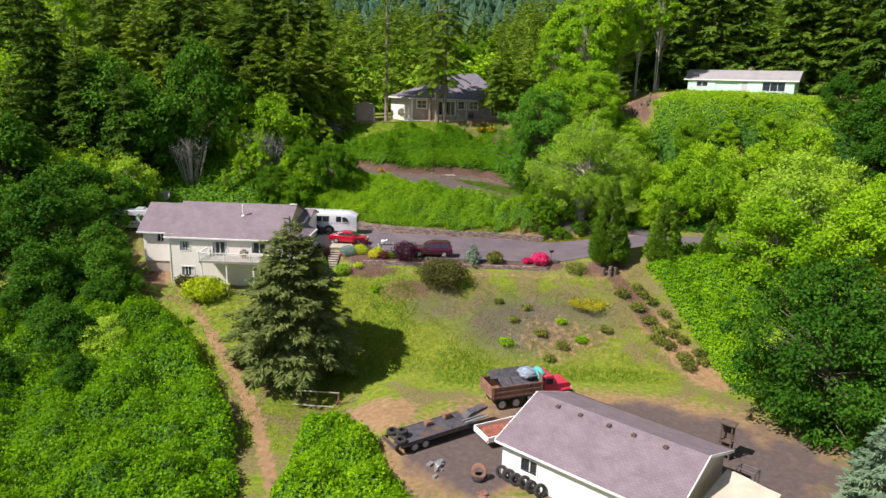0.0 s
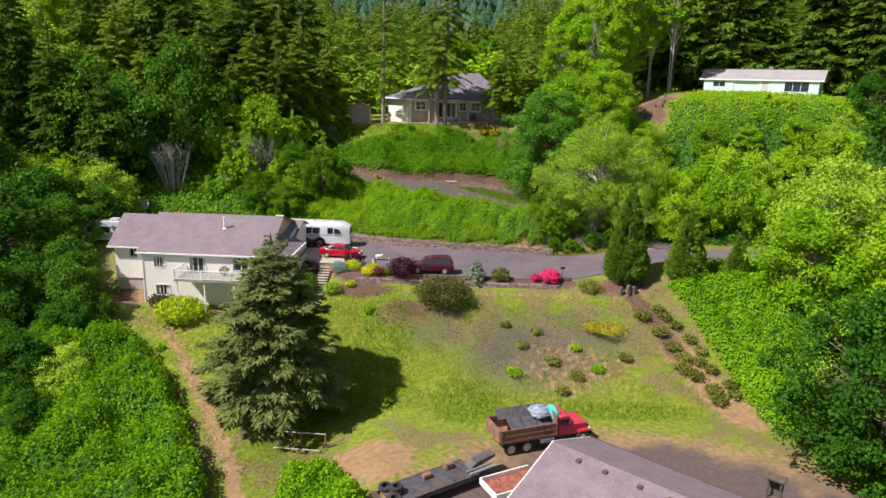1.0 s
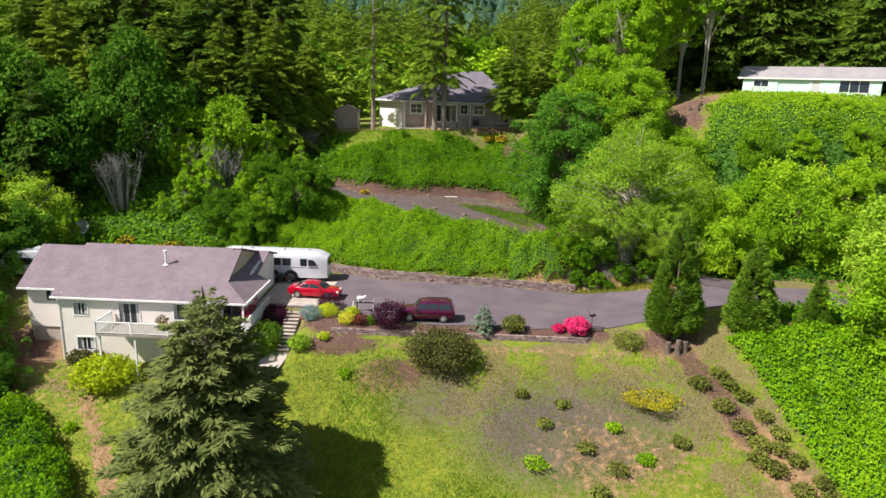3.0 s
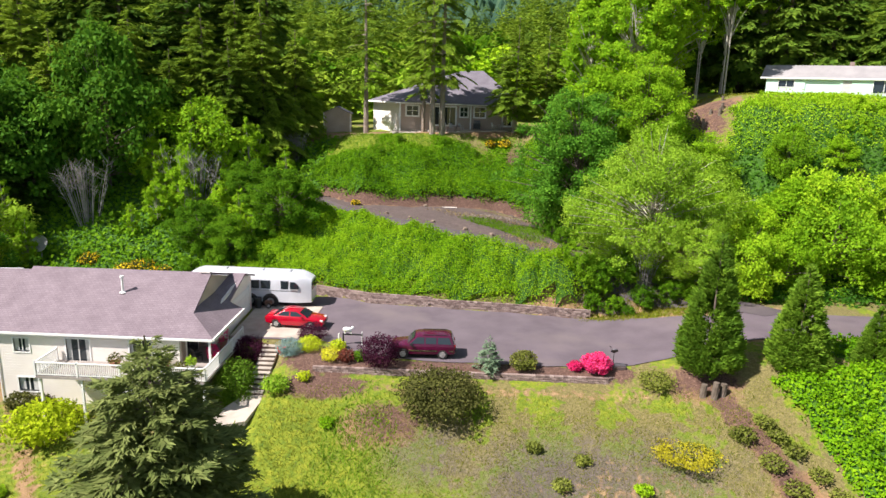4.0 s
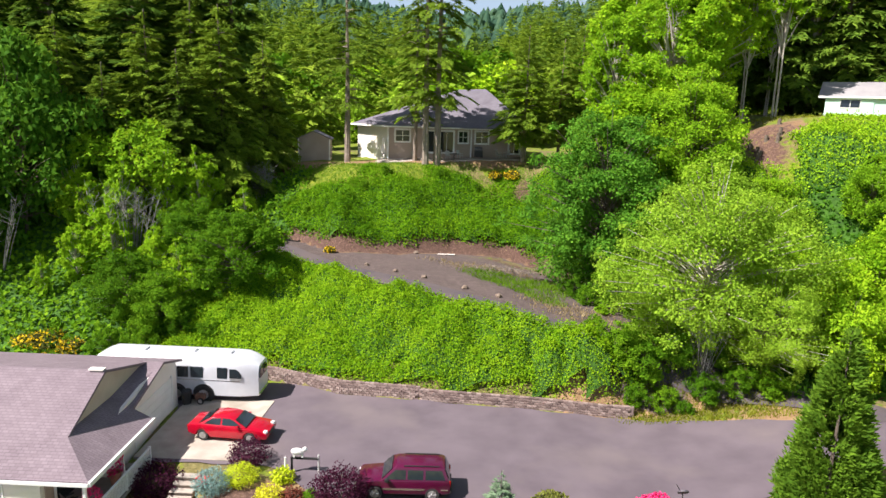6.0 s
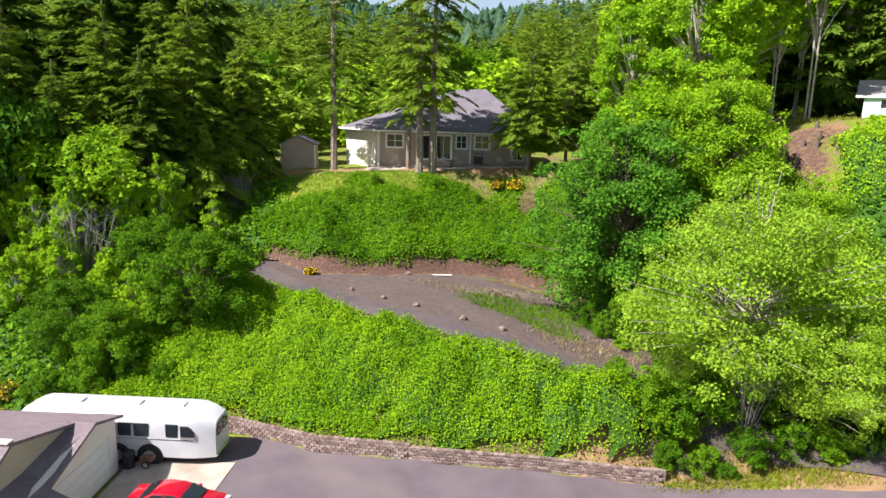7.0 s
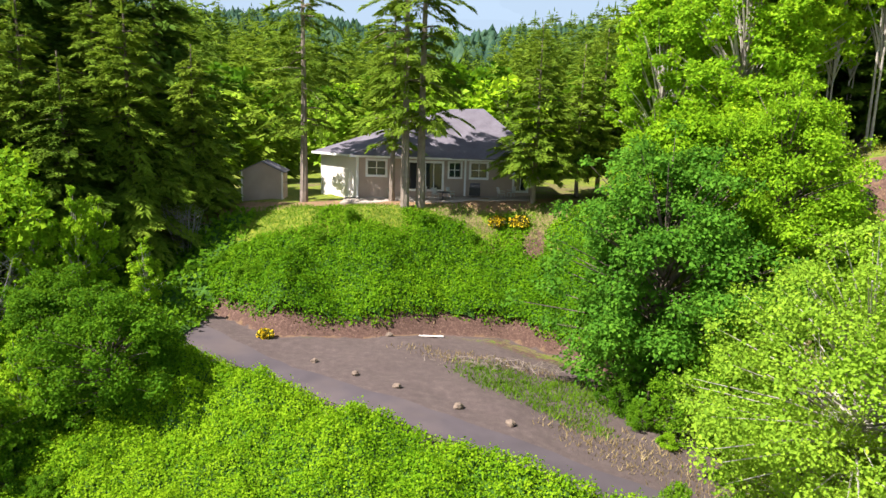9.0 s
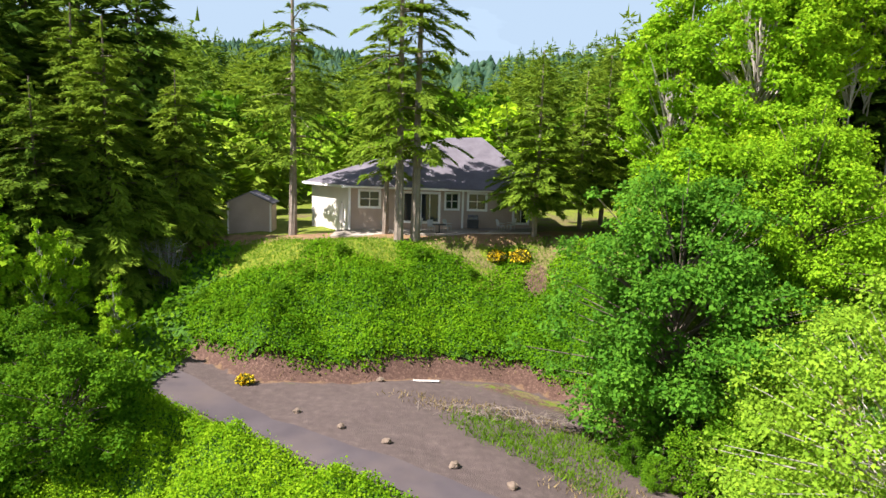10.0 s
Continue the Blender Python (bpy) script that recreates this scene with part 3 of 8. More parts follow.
def thicket(name, inside, x0, x1, y0, y1, tall, dens, size, material, label, category, seed, step=0.5, lump=1.0, hug=0.6, boost=None):
    """A mass of leaves over the ground: a lumpy core, coloured dark for the shade in the gaps, under many single
    leaves. inside(x, y) is above 0 where it grows.
    """
    r = np.random.default_rng(seed)
    gx, gy = np.arange(x0, x1 + step, step), np.arange(y0, y1 + step, step)
    X, Y = np.meshgrid(gx, gy)
    def tufts(x, y, cell, k):
        """Rounded swells, one to a cell, of uneven size."""
        i, j = np.floor(x / cell), np.floor(y / cell)
        out = np.zeros(np.shape(x))
        for a in (-1, 0, 1):
            for b in (-1, 0, 1):
                h = [np.abs(np.sin((i + a) * 127.1 + (j + b) * 311.7 + 17.3 * k + 5.1 * w) * 43758.5453) % 1 for w in range(4)]
                cx, cy, cr = (i + a + h[0]) * cell, (j + b + h[1]) * cell, cell * (0.55 + 0.7 * h[2])
                out = np.maximum(out, (0.35 + 0.75 * h[3]) * (1 - ((x - cx) ** 2 + (y - cy) ** 2) / cr ** 2))
        return out

    def crown(x, y):
        m = np.clip(inside(x, y), 0, 1) ** 0.5
        b = 0.16 + 0.5 * tufts(x, y, 2.6 * lump, seed) + 0.42 * tufts(x, y, 1.15 * lump, seed + 9) + 0.24 * wob(x, y, 0.75 / lump, seed) + 0.05 * wob(x, y, 5.5 / lump, seed + 3.0)
        return tall * m * np.clip(b, 0.1, 1.4) * (boost(x, y) if boost else 1.0)
    H = crown(X, Y)
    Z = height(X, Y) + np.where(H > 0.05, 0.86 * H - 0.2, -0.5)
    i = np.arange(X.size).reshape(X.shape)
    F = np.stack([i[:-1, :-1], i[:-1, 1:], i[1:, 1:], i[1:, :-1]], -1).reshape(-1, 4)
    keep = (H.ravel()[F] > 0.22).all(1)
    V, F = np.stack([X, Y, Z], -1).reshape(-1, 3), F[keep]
    n = int((x1 - x0) * (y1 - y0) * dens)
    px, py = r.uniform(x0, x1, n), r.uniform(y0, y1, n)
    ok = inside(px, py) > r.uniform(-0.05, 0.12, n)
    px, py = px[ok], py[ok]
    c = crown(px, py)
    d = 0.15
    gxh = (crown(px + d, py) + height(px + d, py) - c - height(px, py)) / d
    gyh = (crown(px, py + d) + height(px, py + d) - c - height(px, py)) / d
    up = np.stack([-gxh, -gyh, np.ones(len(px))], 1)
    up /= np.linalg.norm(up, axis=1, keepdims=True)
    P = np.stack([px, py, height(px, py) + c + (r.uniform(-0.34, 0.2, len(px)) + 0.45 * r.random(len(px)) * (r.random(len(px)) < 0.07)) * min(1.0, tall)], 1)
    s = size * r.uniform(0.55, 1.4, len(px))
    Q = kites(P, unit(len(px), r) + np.array([0, 0, -0.1]), up + hug * unit(len(px), r), s, s * 0.8)
    k = len(V)
    V = np.concatenate([V, Q.reshape(-1, 3)])
    F = np.concatenate([F, k + np.arange(len(Q) * 4).reshape(-1, 4)])
    ob = new(name, mesh_np(name, V, F, (M_gap_shade, material), np.r_[np.zeros(keep.sum()), np.ones(len(Q))]))
    return tagged(ob, label, category, kind="stuff")


def at(x, y, s=1.0, turn=0.0, dz=0.0, sz=None):
    return Matrix.Translation((x, y, hz(x, y) + dz)) @ Matrix.Rotation(turn, 4, "Z") @ Matrix.Diagonal((s, s, sz or s, 1))


def grow(proto, spots):
    """The first spot takes the tree itself, the others copies: (x, y, scale[, height scale])."""
    for i, sp in enumerate(spots):
        m = at(sp[0], sp[1], sp[2], (sp[0] * 12.9 + sp[1] * 7.7) % 6.28, -0.1, sp[3] if len(sp) > 3 else None)
        if i == 0:
            proto.matrix_world = m
        else:
            copy_thing(proto, m)


# ---- buildings ----
M_tan = surface("tan_siding", (0.37, 0.285, 0.225), (0.45, 0.35, 0.285), 0.8, 0.8, fine=25, relief=0.1)
M_mint = surface("mint_siding", (0.40, 0.72, 0.55), (0.47, 0.80, 0.62), 0.6, 0.7, fine=25, relief=0.08)
M_pale = surface("pale_mint_siding", (0.55, 0.78, 0.66), (0.62, 0.83, 0.72), 0.6, 0.7, fine=25, relief=0.08)
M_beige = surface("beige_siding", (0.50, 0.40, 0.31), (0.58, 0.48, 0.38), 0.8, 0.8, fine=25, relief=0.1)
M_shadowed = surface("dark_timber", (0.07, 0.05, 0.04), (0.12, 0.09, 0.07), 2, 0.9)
M_roof_light = surface("pale_roof_sheet", (0.25, 0.235, 0.24), (0.33, 0.31, 0.31), 0.6, 0.7, fine=9, relief=0.2)
M_roof_blue = surface("slate_shingles", (0.15, 0.134, 0.16), (0.215, 0.196, 0.228), 0.8, 0.9, fine=12, relief=0.4)
M_curtain = surface("curtain", (0.42, 0.42, 0.4), (0.6, 0.6, 0.57), 3, 0.9)
M_concrete = surface("concrete", (0.36, 0.31, 0.26), (0.47, 0.41, 0.35), 1.2, 0.9, fine=30, relief=0.2, dirt=(0.29, 0.25, 0.2))
M_block = surface("wall_block", (0.19, 0.135, 0.12), (0.28, 0.205, 0.18), 2.5, 0.95, fine=30, relief=0.6)
M_deck = surface("deck_boards", (0.22, 0.19, 0.17), (0.34, 0.3, 0.27), 1.0, 0.85, fine=18, relief=0.3)
M_metal = surface("galvanised_metal", (0.42, 0.42, 0.42), (0.55, 0.55, 0.55), 3, 0.45, 0.7)


def glass_mat():
    m, nt, b = mat("window_glass", 0.05)
    b.inputs["Base Color"].default_value = (0.02, 0.028, 0.034, 1)
    b.inputs["Specular IOR Level"].default_value = 0.8
    bump(nt, b, noise_tex(nt, 1.5, 1), 0.03, 0.01)
    return m


M_glass = glass_mat()


def course_mat(base, name, pitch, depth=0.012):
    """Horizontal laps of siding as relief on an existing colour."""
    m = base.copy()
    m.name = name
    nt = m.node_tree
    b = nt.nodes["Principled BSDF"]
    c = nt.nodes.new("ShaderNodeTexCoord")
    s = nt.nodes.new("ShaderNodeSeparateXYZ")
    nt.links.new(c.outputs["Object"], s.inputs[0])
    f = calc(nt, "FRACT", calc(nt, "MULTIPLY", s.outputs["Z"], 1 / pitch))
    bump(nt, b, f, 0.7, depth)
    return m


M_lap = course_mat(M_siding, "cream_lap_siding", 0.2)
M_beige_lap = course_mat(M_beige, "beige_lap_siding", 0.2)
M_tan_lap = course_mat(M_tan, "tan_lap_siding", 0.2)
M_mint_lap = course_mat(M_mint, "mint_lap_siding", 0.2)
M_pale_lap = course_mat(M_pale, "pale_mint_lap_siding", 0.2)


def shingle_courses(base, name):
    m = base.copy()
    m.name = name
    nt = m.node_tree
    b = nt.nodes["Principled BSDF"]
    old = b.inputs["Base Color"].links[0].from_socket
    br = nt.nodes.new("ShaderNodeTexBrick")
    c = nt.nodes.new("ShaderNodeTexCoord")
    nt.links.new(c.outputs["Object"], br.inputs["Vector"])
    br.inputs["Color1"].default_value, br.inputs["Color2"].default_value, br.inputs["Mortar"].default_value = (1, 1, 1, 1), (0.84, 0.83, 0.83, 1), (0.7, 0.69, 0.69, 1)
    br.inputs["Scale"].default_value, br.inputs["Mortar Size"].default_value = 1.0, 0.02
    br.inputs["Brick Width"].default_value, br.inputs["Row Height"].default_value = 0.33, 0.16
    nt.links.new(mix(nt, 1.0, old, br.outputs["Color"], "MULTIPLY"), b.inputs["Base Color"])
    return m


M_shingle = shingle_courses(M_shingle, "brown_grey_shingles")
M_roof_blue = shingle_courses(M_roof_blue, "slate_grey_shingles")


def wall_with_holes(bm, u0, u1, z0, z1, holes, t, place):
    """A wall of thickness t with window openings (u, v, low, high). place(u, d, z): u along it, d inward."""
    us = sorted({u0, u1, *[h[0] for h in holes], *[h[1] for h in holes]})
    zs = sorted({z0, z1, *[h[2] for h in holes], *[h[3] for h in holes]})
    for a, b in zip(us, us[1:]):
        for c, d in zip(zs, zs[1:]):
            if any(h[0] <= a and b <= h[1] and h[2] <= c and d <= h[3] for h in holes):
                continue
            vs = [bm.verts.new(place(u, w, z)) for u, w, z in ((a, 0, c), (b, 0, c), (b, 0, d), (a, 0, d), (a, t, c), (b, t, c), (b, t, d), (a, t, d))]
            for q in ((0, 1, 2, 3), (7, 6, 5, 4), (0, 4, 5, 1), (3, 2, 6, 7), (0, 3, 7, 4), (1, 5, 6, 2)):
                bm.faces.new([vs[i] for i in q])
    bmesh.ops.remove_doubles(bm, verts=bm.verts, dist=0.001)
    return bm


def window(parent, m, w, h, cols=2, rows=1, curtain=0.0, material=None, trim=0.09):
    """A framed window. m: its lower left corner on the wall's face, x along the wall, y inward."""
    material = material or M_white
    win = put(new("window"), parent)
    win.matrix_local = m
    part("frame", boxes((-trim, 0, -0.1, 0.09, -trim, h + trim), (w, w + trim, -0.1, 0.09, -trim, h + trim), (0, w, -0.1, 0.09, -trim, 0), (0, w, -0.1, 0.09, h, h + trim)), material, win)
    for c in range(cols):
        for k in range(rows):
            part("pane", boxes((c * w / cols + 0.035, (c + 1) * w / cols - 0.035, 0.05, 0.065, k * h / rows + 0.035, (k + 1) * h / rows - 0.035)), M_glass, win)
    bars = [(c * w / cols - 0.035, c * w / cols + 0.035, 0.02, 0.08, 0, h) for c in range(1, cols)] + [(0, w, 0.024, 0.076, k * h / rows - 0.03, k * h / rows + 0.03) for k in range(1, rows)]
    if bars:
        part("glazing_bar", boxes(*bars), material, win)
    if curtain:
        for a, b in ((0.0, curtain), (1 - curtain, 1.0)):
            bm = bmesh.new()
            n = 8
            pts = [(w * (a + (b - a) * i / n), 0.034 + 0.012 * (i % 2)) for i in range(n + 1)]
            prism(bm, pts + [(u, v + 0.004) for u, v in pts[::-1]], "z", 0.06, h - 0.05)
            part("curtain", bm, M_curtain, win, "pale hanging curtain")
    return win


def face(x, y, z, turn=0.0):
    return Matrix.Translation((x, y, z)) @ Matrix.Rotation(radians(turn), 4, "Z")


def railing(parent, a, b, z, h=0.98, gap=0.13):
    """A white baluster railing between two points."""
    a, b = Vector(a), Vector(b)
    d = (b - a).length
    rail = put(new("railing"), parent, "white painted baluster railing")
    rail.matrix_local = Matrix.Translation((a.x, a.y, z)) @ Matrix.Rotation(math.atan2(b.y - a.y, b.x - a.x), 4, "Z")
    part("top_rail", boxes((0, d, -0.055, 0.055, h - 0.06, h), (0, d, -0.03, 0.03, 0.08, 0.14)), M_white, rail)
    n = int(d / gap)
    first = None
    for i in range(1, n):
        if first is None:
            first = part("baluster", boxes((-0.02, 0.02, -0.02, 0.02, 0.14, h - 0.06)), M_white, rail)
            ob = first
        else:
            ob = put(new("baluster", first.data), rail)
        ob.location = (i * d / n, 0, 0)
    for i in range(int(d / 2.4) + 1):
        part("post", boxes((i * d / max(int(d / 2.4), 1) - 0.055, i * d / max(int(d / 2.4), 1) + 0.055, -0.055, 0.055, 0, h + 0.06)), M_white, rail)


def house_main():
    e = thing("house", Matrix.Identity(4), "two-storey cream lap-sided house with a brown-grey shingle roof and white deck", "house")
    wins = [(-32.15, -31.05, 7.4, 8.4), (-28.4, -26.75, 6.75, 8.5), (-32.1, -30.7, 4.4, 5.45), (-23.9, -22.25, 7.3, 8.6)]
    part("wall", wall_with_holes(bmesh.new(), -33.3, -20.4, 2.6, 8.95, wins, 0.2, lambda u, d, z: (u, 72.1 + d, z)), M_lap, e, "cream lap siding")
    part("wall", boxes((-33.3, -33.1, 72.3, 84.2, 2.6, 9.2)), M_lap, e)
    wing = [(-35.75, -35.0, 7.75, 8.65)]
    part("wall", wall_with_holes(bmesh.new(), -37.4, -33.3, 5.4, 8.95, wing, 0.2, lambda u, d, z: (u, 74.3 + d, z)), M_lap, e)
    part("wall", boxes((-37.4, -37.2, 74.5, 83.5, 4.4, 9.0)), M_lap, e)
    part("foundation", boxes((-37.3, -33.3, 74.42, 74.6, 3.2, 5.4)), M_concrete, e, "shaded grey crawl-space wall")
    part("wall", boxes((-20.6, -20.4, 72.3, 75.7, 2.6, 9.1), (-20.4, -19.3, 75.7, 75.9, 2.6, 9.1)), M_lap, e)
    bm = bmesh.new()
    prism(bm, [(75.9, 2.8), (84.6, 4.0), (84.6, 9.8), (82.4, 10.5), (75.9, 9.44)], "x", -19.5, -19.3)
    part("wall", bm, M_lap, e)
    part("wall", boxes((-37.2, -19.5, 84.1, 84.3, 4, 9.7)), M_lap, e)
    door = put(new("garage_door"), e, "white panelled garage door")
    for i in range(4):
        part("panel", boxes((-19.31, -19.24, 78.9, 83.7, 6.95 + 0.53 * i, 7.46 + 0.53 * i), bevel=0.015), M_white, door)
    for y in (78.76, 83.72):
        part("jamb", boxes((-19.31, -19.22, y, y + 0.12, 6.9, 9.2)), M_white, door)
    for i, (a, b, c, d) in enumerate(wins + wing):
        y = 74.36 if i == 4 else 72.16
        if i == 1:
            door = put(new("patio_door"), e, "white glazed sliding door with drawn curtains")
            door.matrix_local = face(a, y, c)
            window(door, Matrix.Identity(4), b - a, d - c, 2, 1, 0.2)
        else:
            window(e, face(a, y, c), b - a, d - c, 2, 1, 0.3 if i in (0, 2) else 0.12 if i == 3 else 0)
    # main roof: gable with a skirt at its end, drawn as sloping sheets
    rz, ry, ez, ey = 12.0, 77.8, 8.98, 71.9
    k = (rz - ez) / (ry - ey)
    part("roof", slab(bmesh.new(), [(-33.9, ey, ez), (-17.95, ey, ez), (-20.05, ey + 2.1, ez + 2.1 * k), (-20.05, ry, rz), (-33.9, ry, rz)], 0.16), M_shingle, e, "brown-grey asphalt shingles")
    part("roof_slope", slab(bmesh.new(), [(-33.9, ry, rz), (-20.05, ry, rz), (-20.05, 84.75, 9.95), (-33.9, 84.75, 9.95)], 0.16), M_shingle, e)
    g = 10.68
    part("porch_roof", slab(bmesh.new(), [(-17.95, ey, ez), (-17.95, 78.4, ez), (-20.3, 78.4, ez + 2.35 * k), (-20.3, ey + 2.35, ez + 2.35 * k)], 0.15), M_shingle, e, "hipped shingle slope over the porch")
    part("garage_roof", slab(bmesh.new(), [(-19.02, 78.4, ez + 1.07 * k), (-19.02, 82.4, g), (-20.3, 82.4, g), (-20.3, 78.4, ez + 2.35 * k)], 0.15), M_shingle, e, "shallow lower roof over the garage")
    part("porch_roof_slope", slab(bmesh.new(), [(-20.5, 82.4, g), (-19.02, 82.4, g), (-19.02, 85.0, 9.85), (-20.5, 85.0, 9.85)], 0.15), M_shingle, e)
    part("gable_wall", prism(bmesh.new(), [(72.3, ez), (ry, rz - 0.16), (84.5, 9.8), (84.5, ez)], "x", -20.45, -20.25), M_beige, e, "small shaded gable wall")
    part("wing_roof", slab(bmesh.new(), [(-37.95, 73.9, 8.98), (-33.9, 73.9, 8.98), (-33.9, 77.9, 11.72), (-37.95, 77.9, 11.72)], 0.15), M_shingle, e)
    part("wing_roof_slope", slab(bmesh.new(), [(-37.95, 77.9, 11.72), (-33.9, 77.9, 11.72), (-33.9, 84.2, 9.8), (-37.95, 84.2, 9.8)], 0.15), M_shingle, e)
    for a, b in (((-33.9, ey - 0.08), (-17.9, ey - 0.08)),):
        part("gutter", boxes((a[0], b[0], a[1] - 0.06, a[1] + 0.04, ez - 0.2, ez - 0.02), bevel=0.02), M_white, e, "white gutter")
    part("porch_wall", boxes((-20.38, -19.5, 75.6, 75.69, 6.9, 9.3), (-20.39, -20.34, 72.4, 75.6, 6.9, 8.9)), M_tan, e, "shaded brown porch wall")
    # No door known here: dark panel added for the shade in the recess.
    door = put(new("porch_door"), e, "dark panel added for the shade of the porch recess")
    part("door_leaf", boxes((-20.33, -20.28, 73.1, 75.0, 6.95, 8.85)), M_glass, door)
    for y in (73.0, 75.0):
        part("jamb", boxes((-20.34, -20.26, y, y + 0.1, 6.95, 8.95)), M_white, door)
    part("gutter", boxes((-37.95, -33.9, 73.76, 73.86, ez - 0.2, ez - 0.02), bevel=0.02), M_white, e)
    bm = bmesh.new()
    slab(bm, [(-17.94, ey - 0.05, ez + 0.03), (-17.82, ey - 0.05, ez + 0.03), (-17.82, 78.42, ez + 0.03), (-17.94, 78.42, ez + 0.03)], 0.24)
    part("fascia", bm, M_white, e)
    part("downpipe", boxes((-33.4, -33.32, 72.02, 72.1, 3.4, 8.8)), M_white, e)
    part("porch_post", boxes((-18.3, -18.16, 71.95, 72.09, 6.95, 8.85)), M_white, e)
    part("porch_post", boxes((-18.3, -18.16, 75.4, 75.54, 6.95, 8.85)), M_white, e)
    vent = put(new("roof_vent"), e, "white metal flue pipe")
    bm = cyl(bmesh.new(), (-25.9, 75.6, 10.8), (-25.9, 75.6, 12.0), 0.09)
    cyl(bm, (-25.9, 75.6, 12.0), (-25.9, 75.6, 12.14), 0.15)
    cyl(bm, (-25.9, 75.6, 10.86), (-25.9, 75.6, 10.98), 0.26, 0.12)
    part("flue", bm, M_white, vent)
    part("cap", boxes((-20.9, -20.1, 77.6, 77.95, rz + 0.01, rz + 0.09)), M_siding, e, "pale ridge capping")
    deck = put(new("deck"), e, "raised wooden deck with white rails")
    part("deck_floor", boxes((-29.0, -17.6, 69.4, 72.08, 6.72, 6.9), (-20.38, -17.6, 72.08, 77.2, 6.72, 6.9)), M_deck, deck, "weathered grey-brown deck boards")
    railing(deck, (-29, 69.45), (-17.65, 69.45), 6.9)
    railing(deck, (-17.65, 69.5), (-17.65, 77.2), 6.9)
    railing(deck, (-29, 71.9), (-29, 69.5), 6.9)
    for x in (-28.8, -26, -23, -20.3, -17.8):
        z = hz(x, 69.6) - 0.2
        part("deck_post", boxes((x - 0.07, x + 0.07, 69.53, 69.67, z, 6.72)), M_white, deck)
    return e


def house_far():
    e = thing("house", Matrix.Identity(4), "single-storey tan house with a slate-grey hip roof and white windows", "house")
    z0, z1 = 20.2, 23.95
    wins = [(-9.45, -7.8, 22.2, 23.5, 2, 2), (-5.55, -2.5, 21.0, 23.45, 4, 1), (0.25, 1.7, 22.2, 23.5, 2, 2), (4.35, 5.5, 21.1, 23.5, 2, 1)]
    part("wall", wall_with_holes(bmesh.new(), -10.4, -2.2, 18.8, z1, [w[:4] for w in wins[:2]], 0.2, lambda u, d, z: (u, 126 + d, z)), M_tan_lap, e)
    part("wall", wall_with_holes(bmesh.new(), -0.3, 6.4, 18.8, z1, [w[:4] for w in wins[2:]], 0.2, lambda u, d, z: (u, 126.6 + d, z)), M_tan_lap, e)
    for i, (a, b, c, d, nc, nr) in enumerate(wins):
        w = window(e, face(a, 126.06 if i < 2 else 126.66, c), b - a, d - c, nc, nr, trim=0.2)
        if i == 1:
            w.name = "patio_door"
    # angled bay
    part("wall", wall_with_holes(bmesh.new(), 0, 1.99, 18.8, z1, [(0.4, 1.5, 22.2, 23.5)], 0.2, lambda u, d, z: (-2.2 + u * 0.954 - d * 0.3, 126 + u * 0.3 + d * 0.954, z)), M_tan_lap, e)
    window(e, face(-2.2 + 0.38, 126.18, 22.2, 17.5), 1.1, 1.3, 2, 2, trim=0.17)
    # angled side wing; its cream, paler than the tan walls, holds the sunlight
    part("wall", wall_with_holes(bmesh.new(), 0, 7.4, 18.8, z1, [], 0.2, lambda u, d, z: (-15.0 + u * 0.62 + d * 0.78, 131.8 - u * 0.78 + d * 0.62, z)), M_siding, e, "side wall in cream, its sunlight put into the paler colour")
    part("wall", boxes((6.2, 6.4, 126.8, 138, 18.8, z1), (-15, 6.2, 138, 138.2, 18.8, z1)), M_tan_lap, e)
    part("corner_board", boxes((-10.5, -10.3, 125.9, 126.05, 19.5, z1)), M_white, e)
    part("corner_board", boxes((-0.4, -0.22, 126.48, 126.6, 19.5, z1)), M_white, e)
    E = z1 + 0.06
    A, B = (-2.0, 132.6, 28.6), (1.4, 132.6, 28.75)
    fl, fr, br, bl, ml = (-10.9, 125.3, E), (7.0, 125.3, E), (7.0, 139, E), (-15.5, 139, E), (-15.8, 131.4, E)
    part("roof", slab(bmesh.new(), [fl, fr, B, A], 0.15), M_roof_blue, e, "slate-grey shingle hip roof")
    part("roof_slope", slab(bmesh.new(), [fr, br, B], 0.15), M_roof_blue, e)
    part("roof_slope", slab(bmesh.new(), [ml, fl, A], 0.15), M_roof_blue, e)
    part("roof_slope", slab(bmesh.new(), [br, bl, A, B], 0.15), M_roof_blue, e)
    part("roof_slope", slab(bmesh.new(), [bl, ml, A], 0.15), M_roof_blue, e)
    part("roof_slope", slab(bmesh.new(), [(-1.6, 125.1, E + 0.02), (3.6, 125.1, E + 0.02), (1.0, 131.6, 28.2)], 0.1), M_roof_blue, e)
    part("gutter", boxes((-10.9, 7.0, 125.2, 125.3, E - 0.2, E - 0.02)), M_white, e)
    bm = bmesh.new()
    slab(bm, [(-15.86, 131.3, E + 0.02), (-10.96, 125.2, E + 0.02), (-10.88, 125.26, E + 0.02), (-15.78, 131.36, E + 0.02)], 0.22)
    part("gutter", bm, M_white, e)


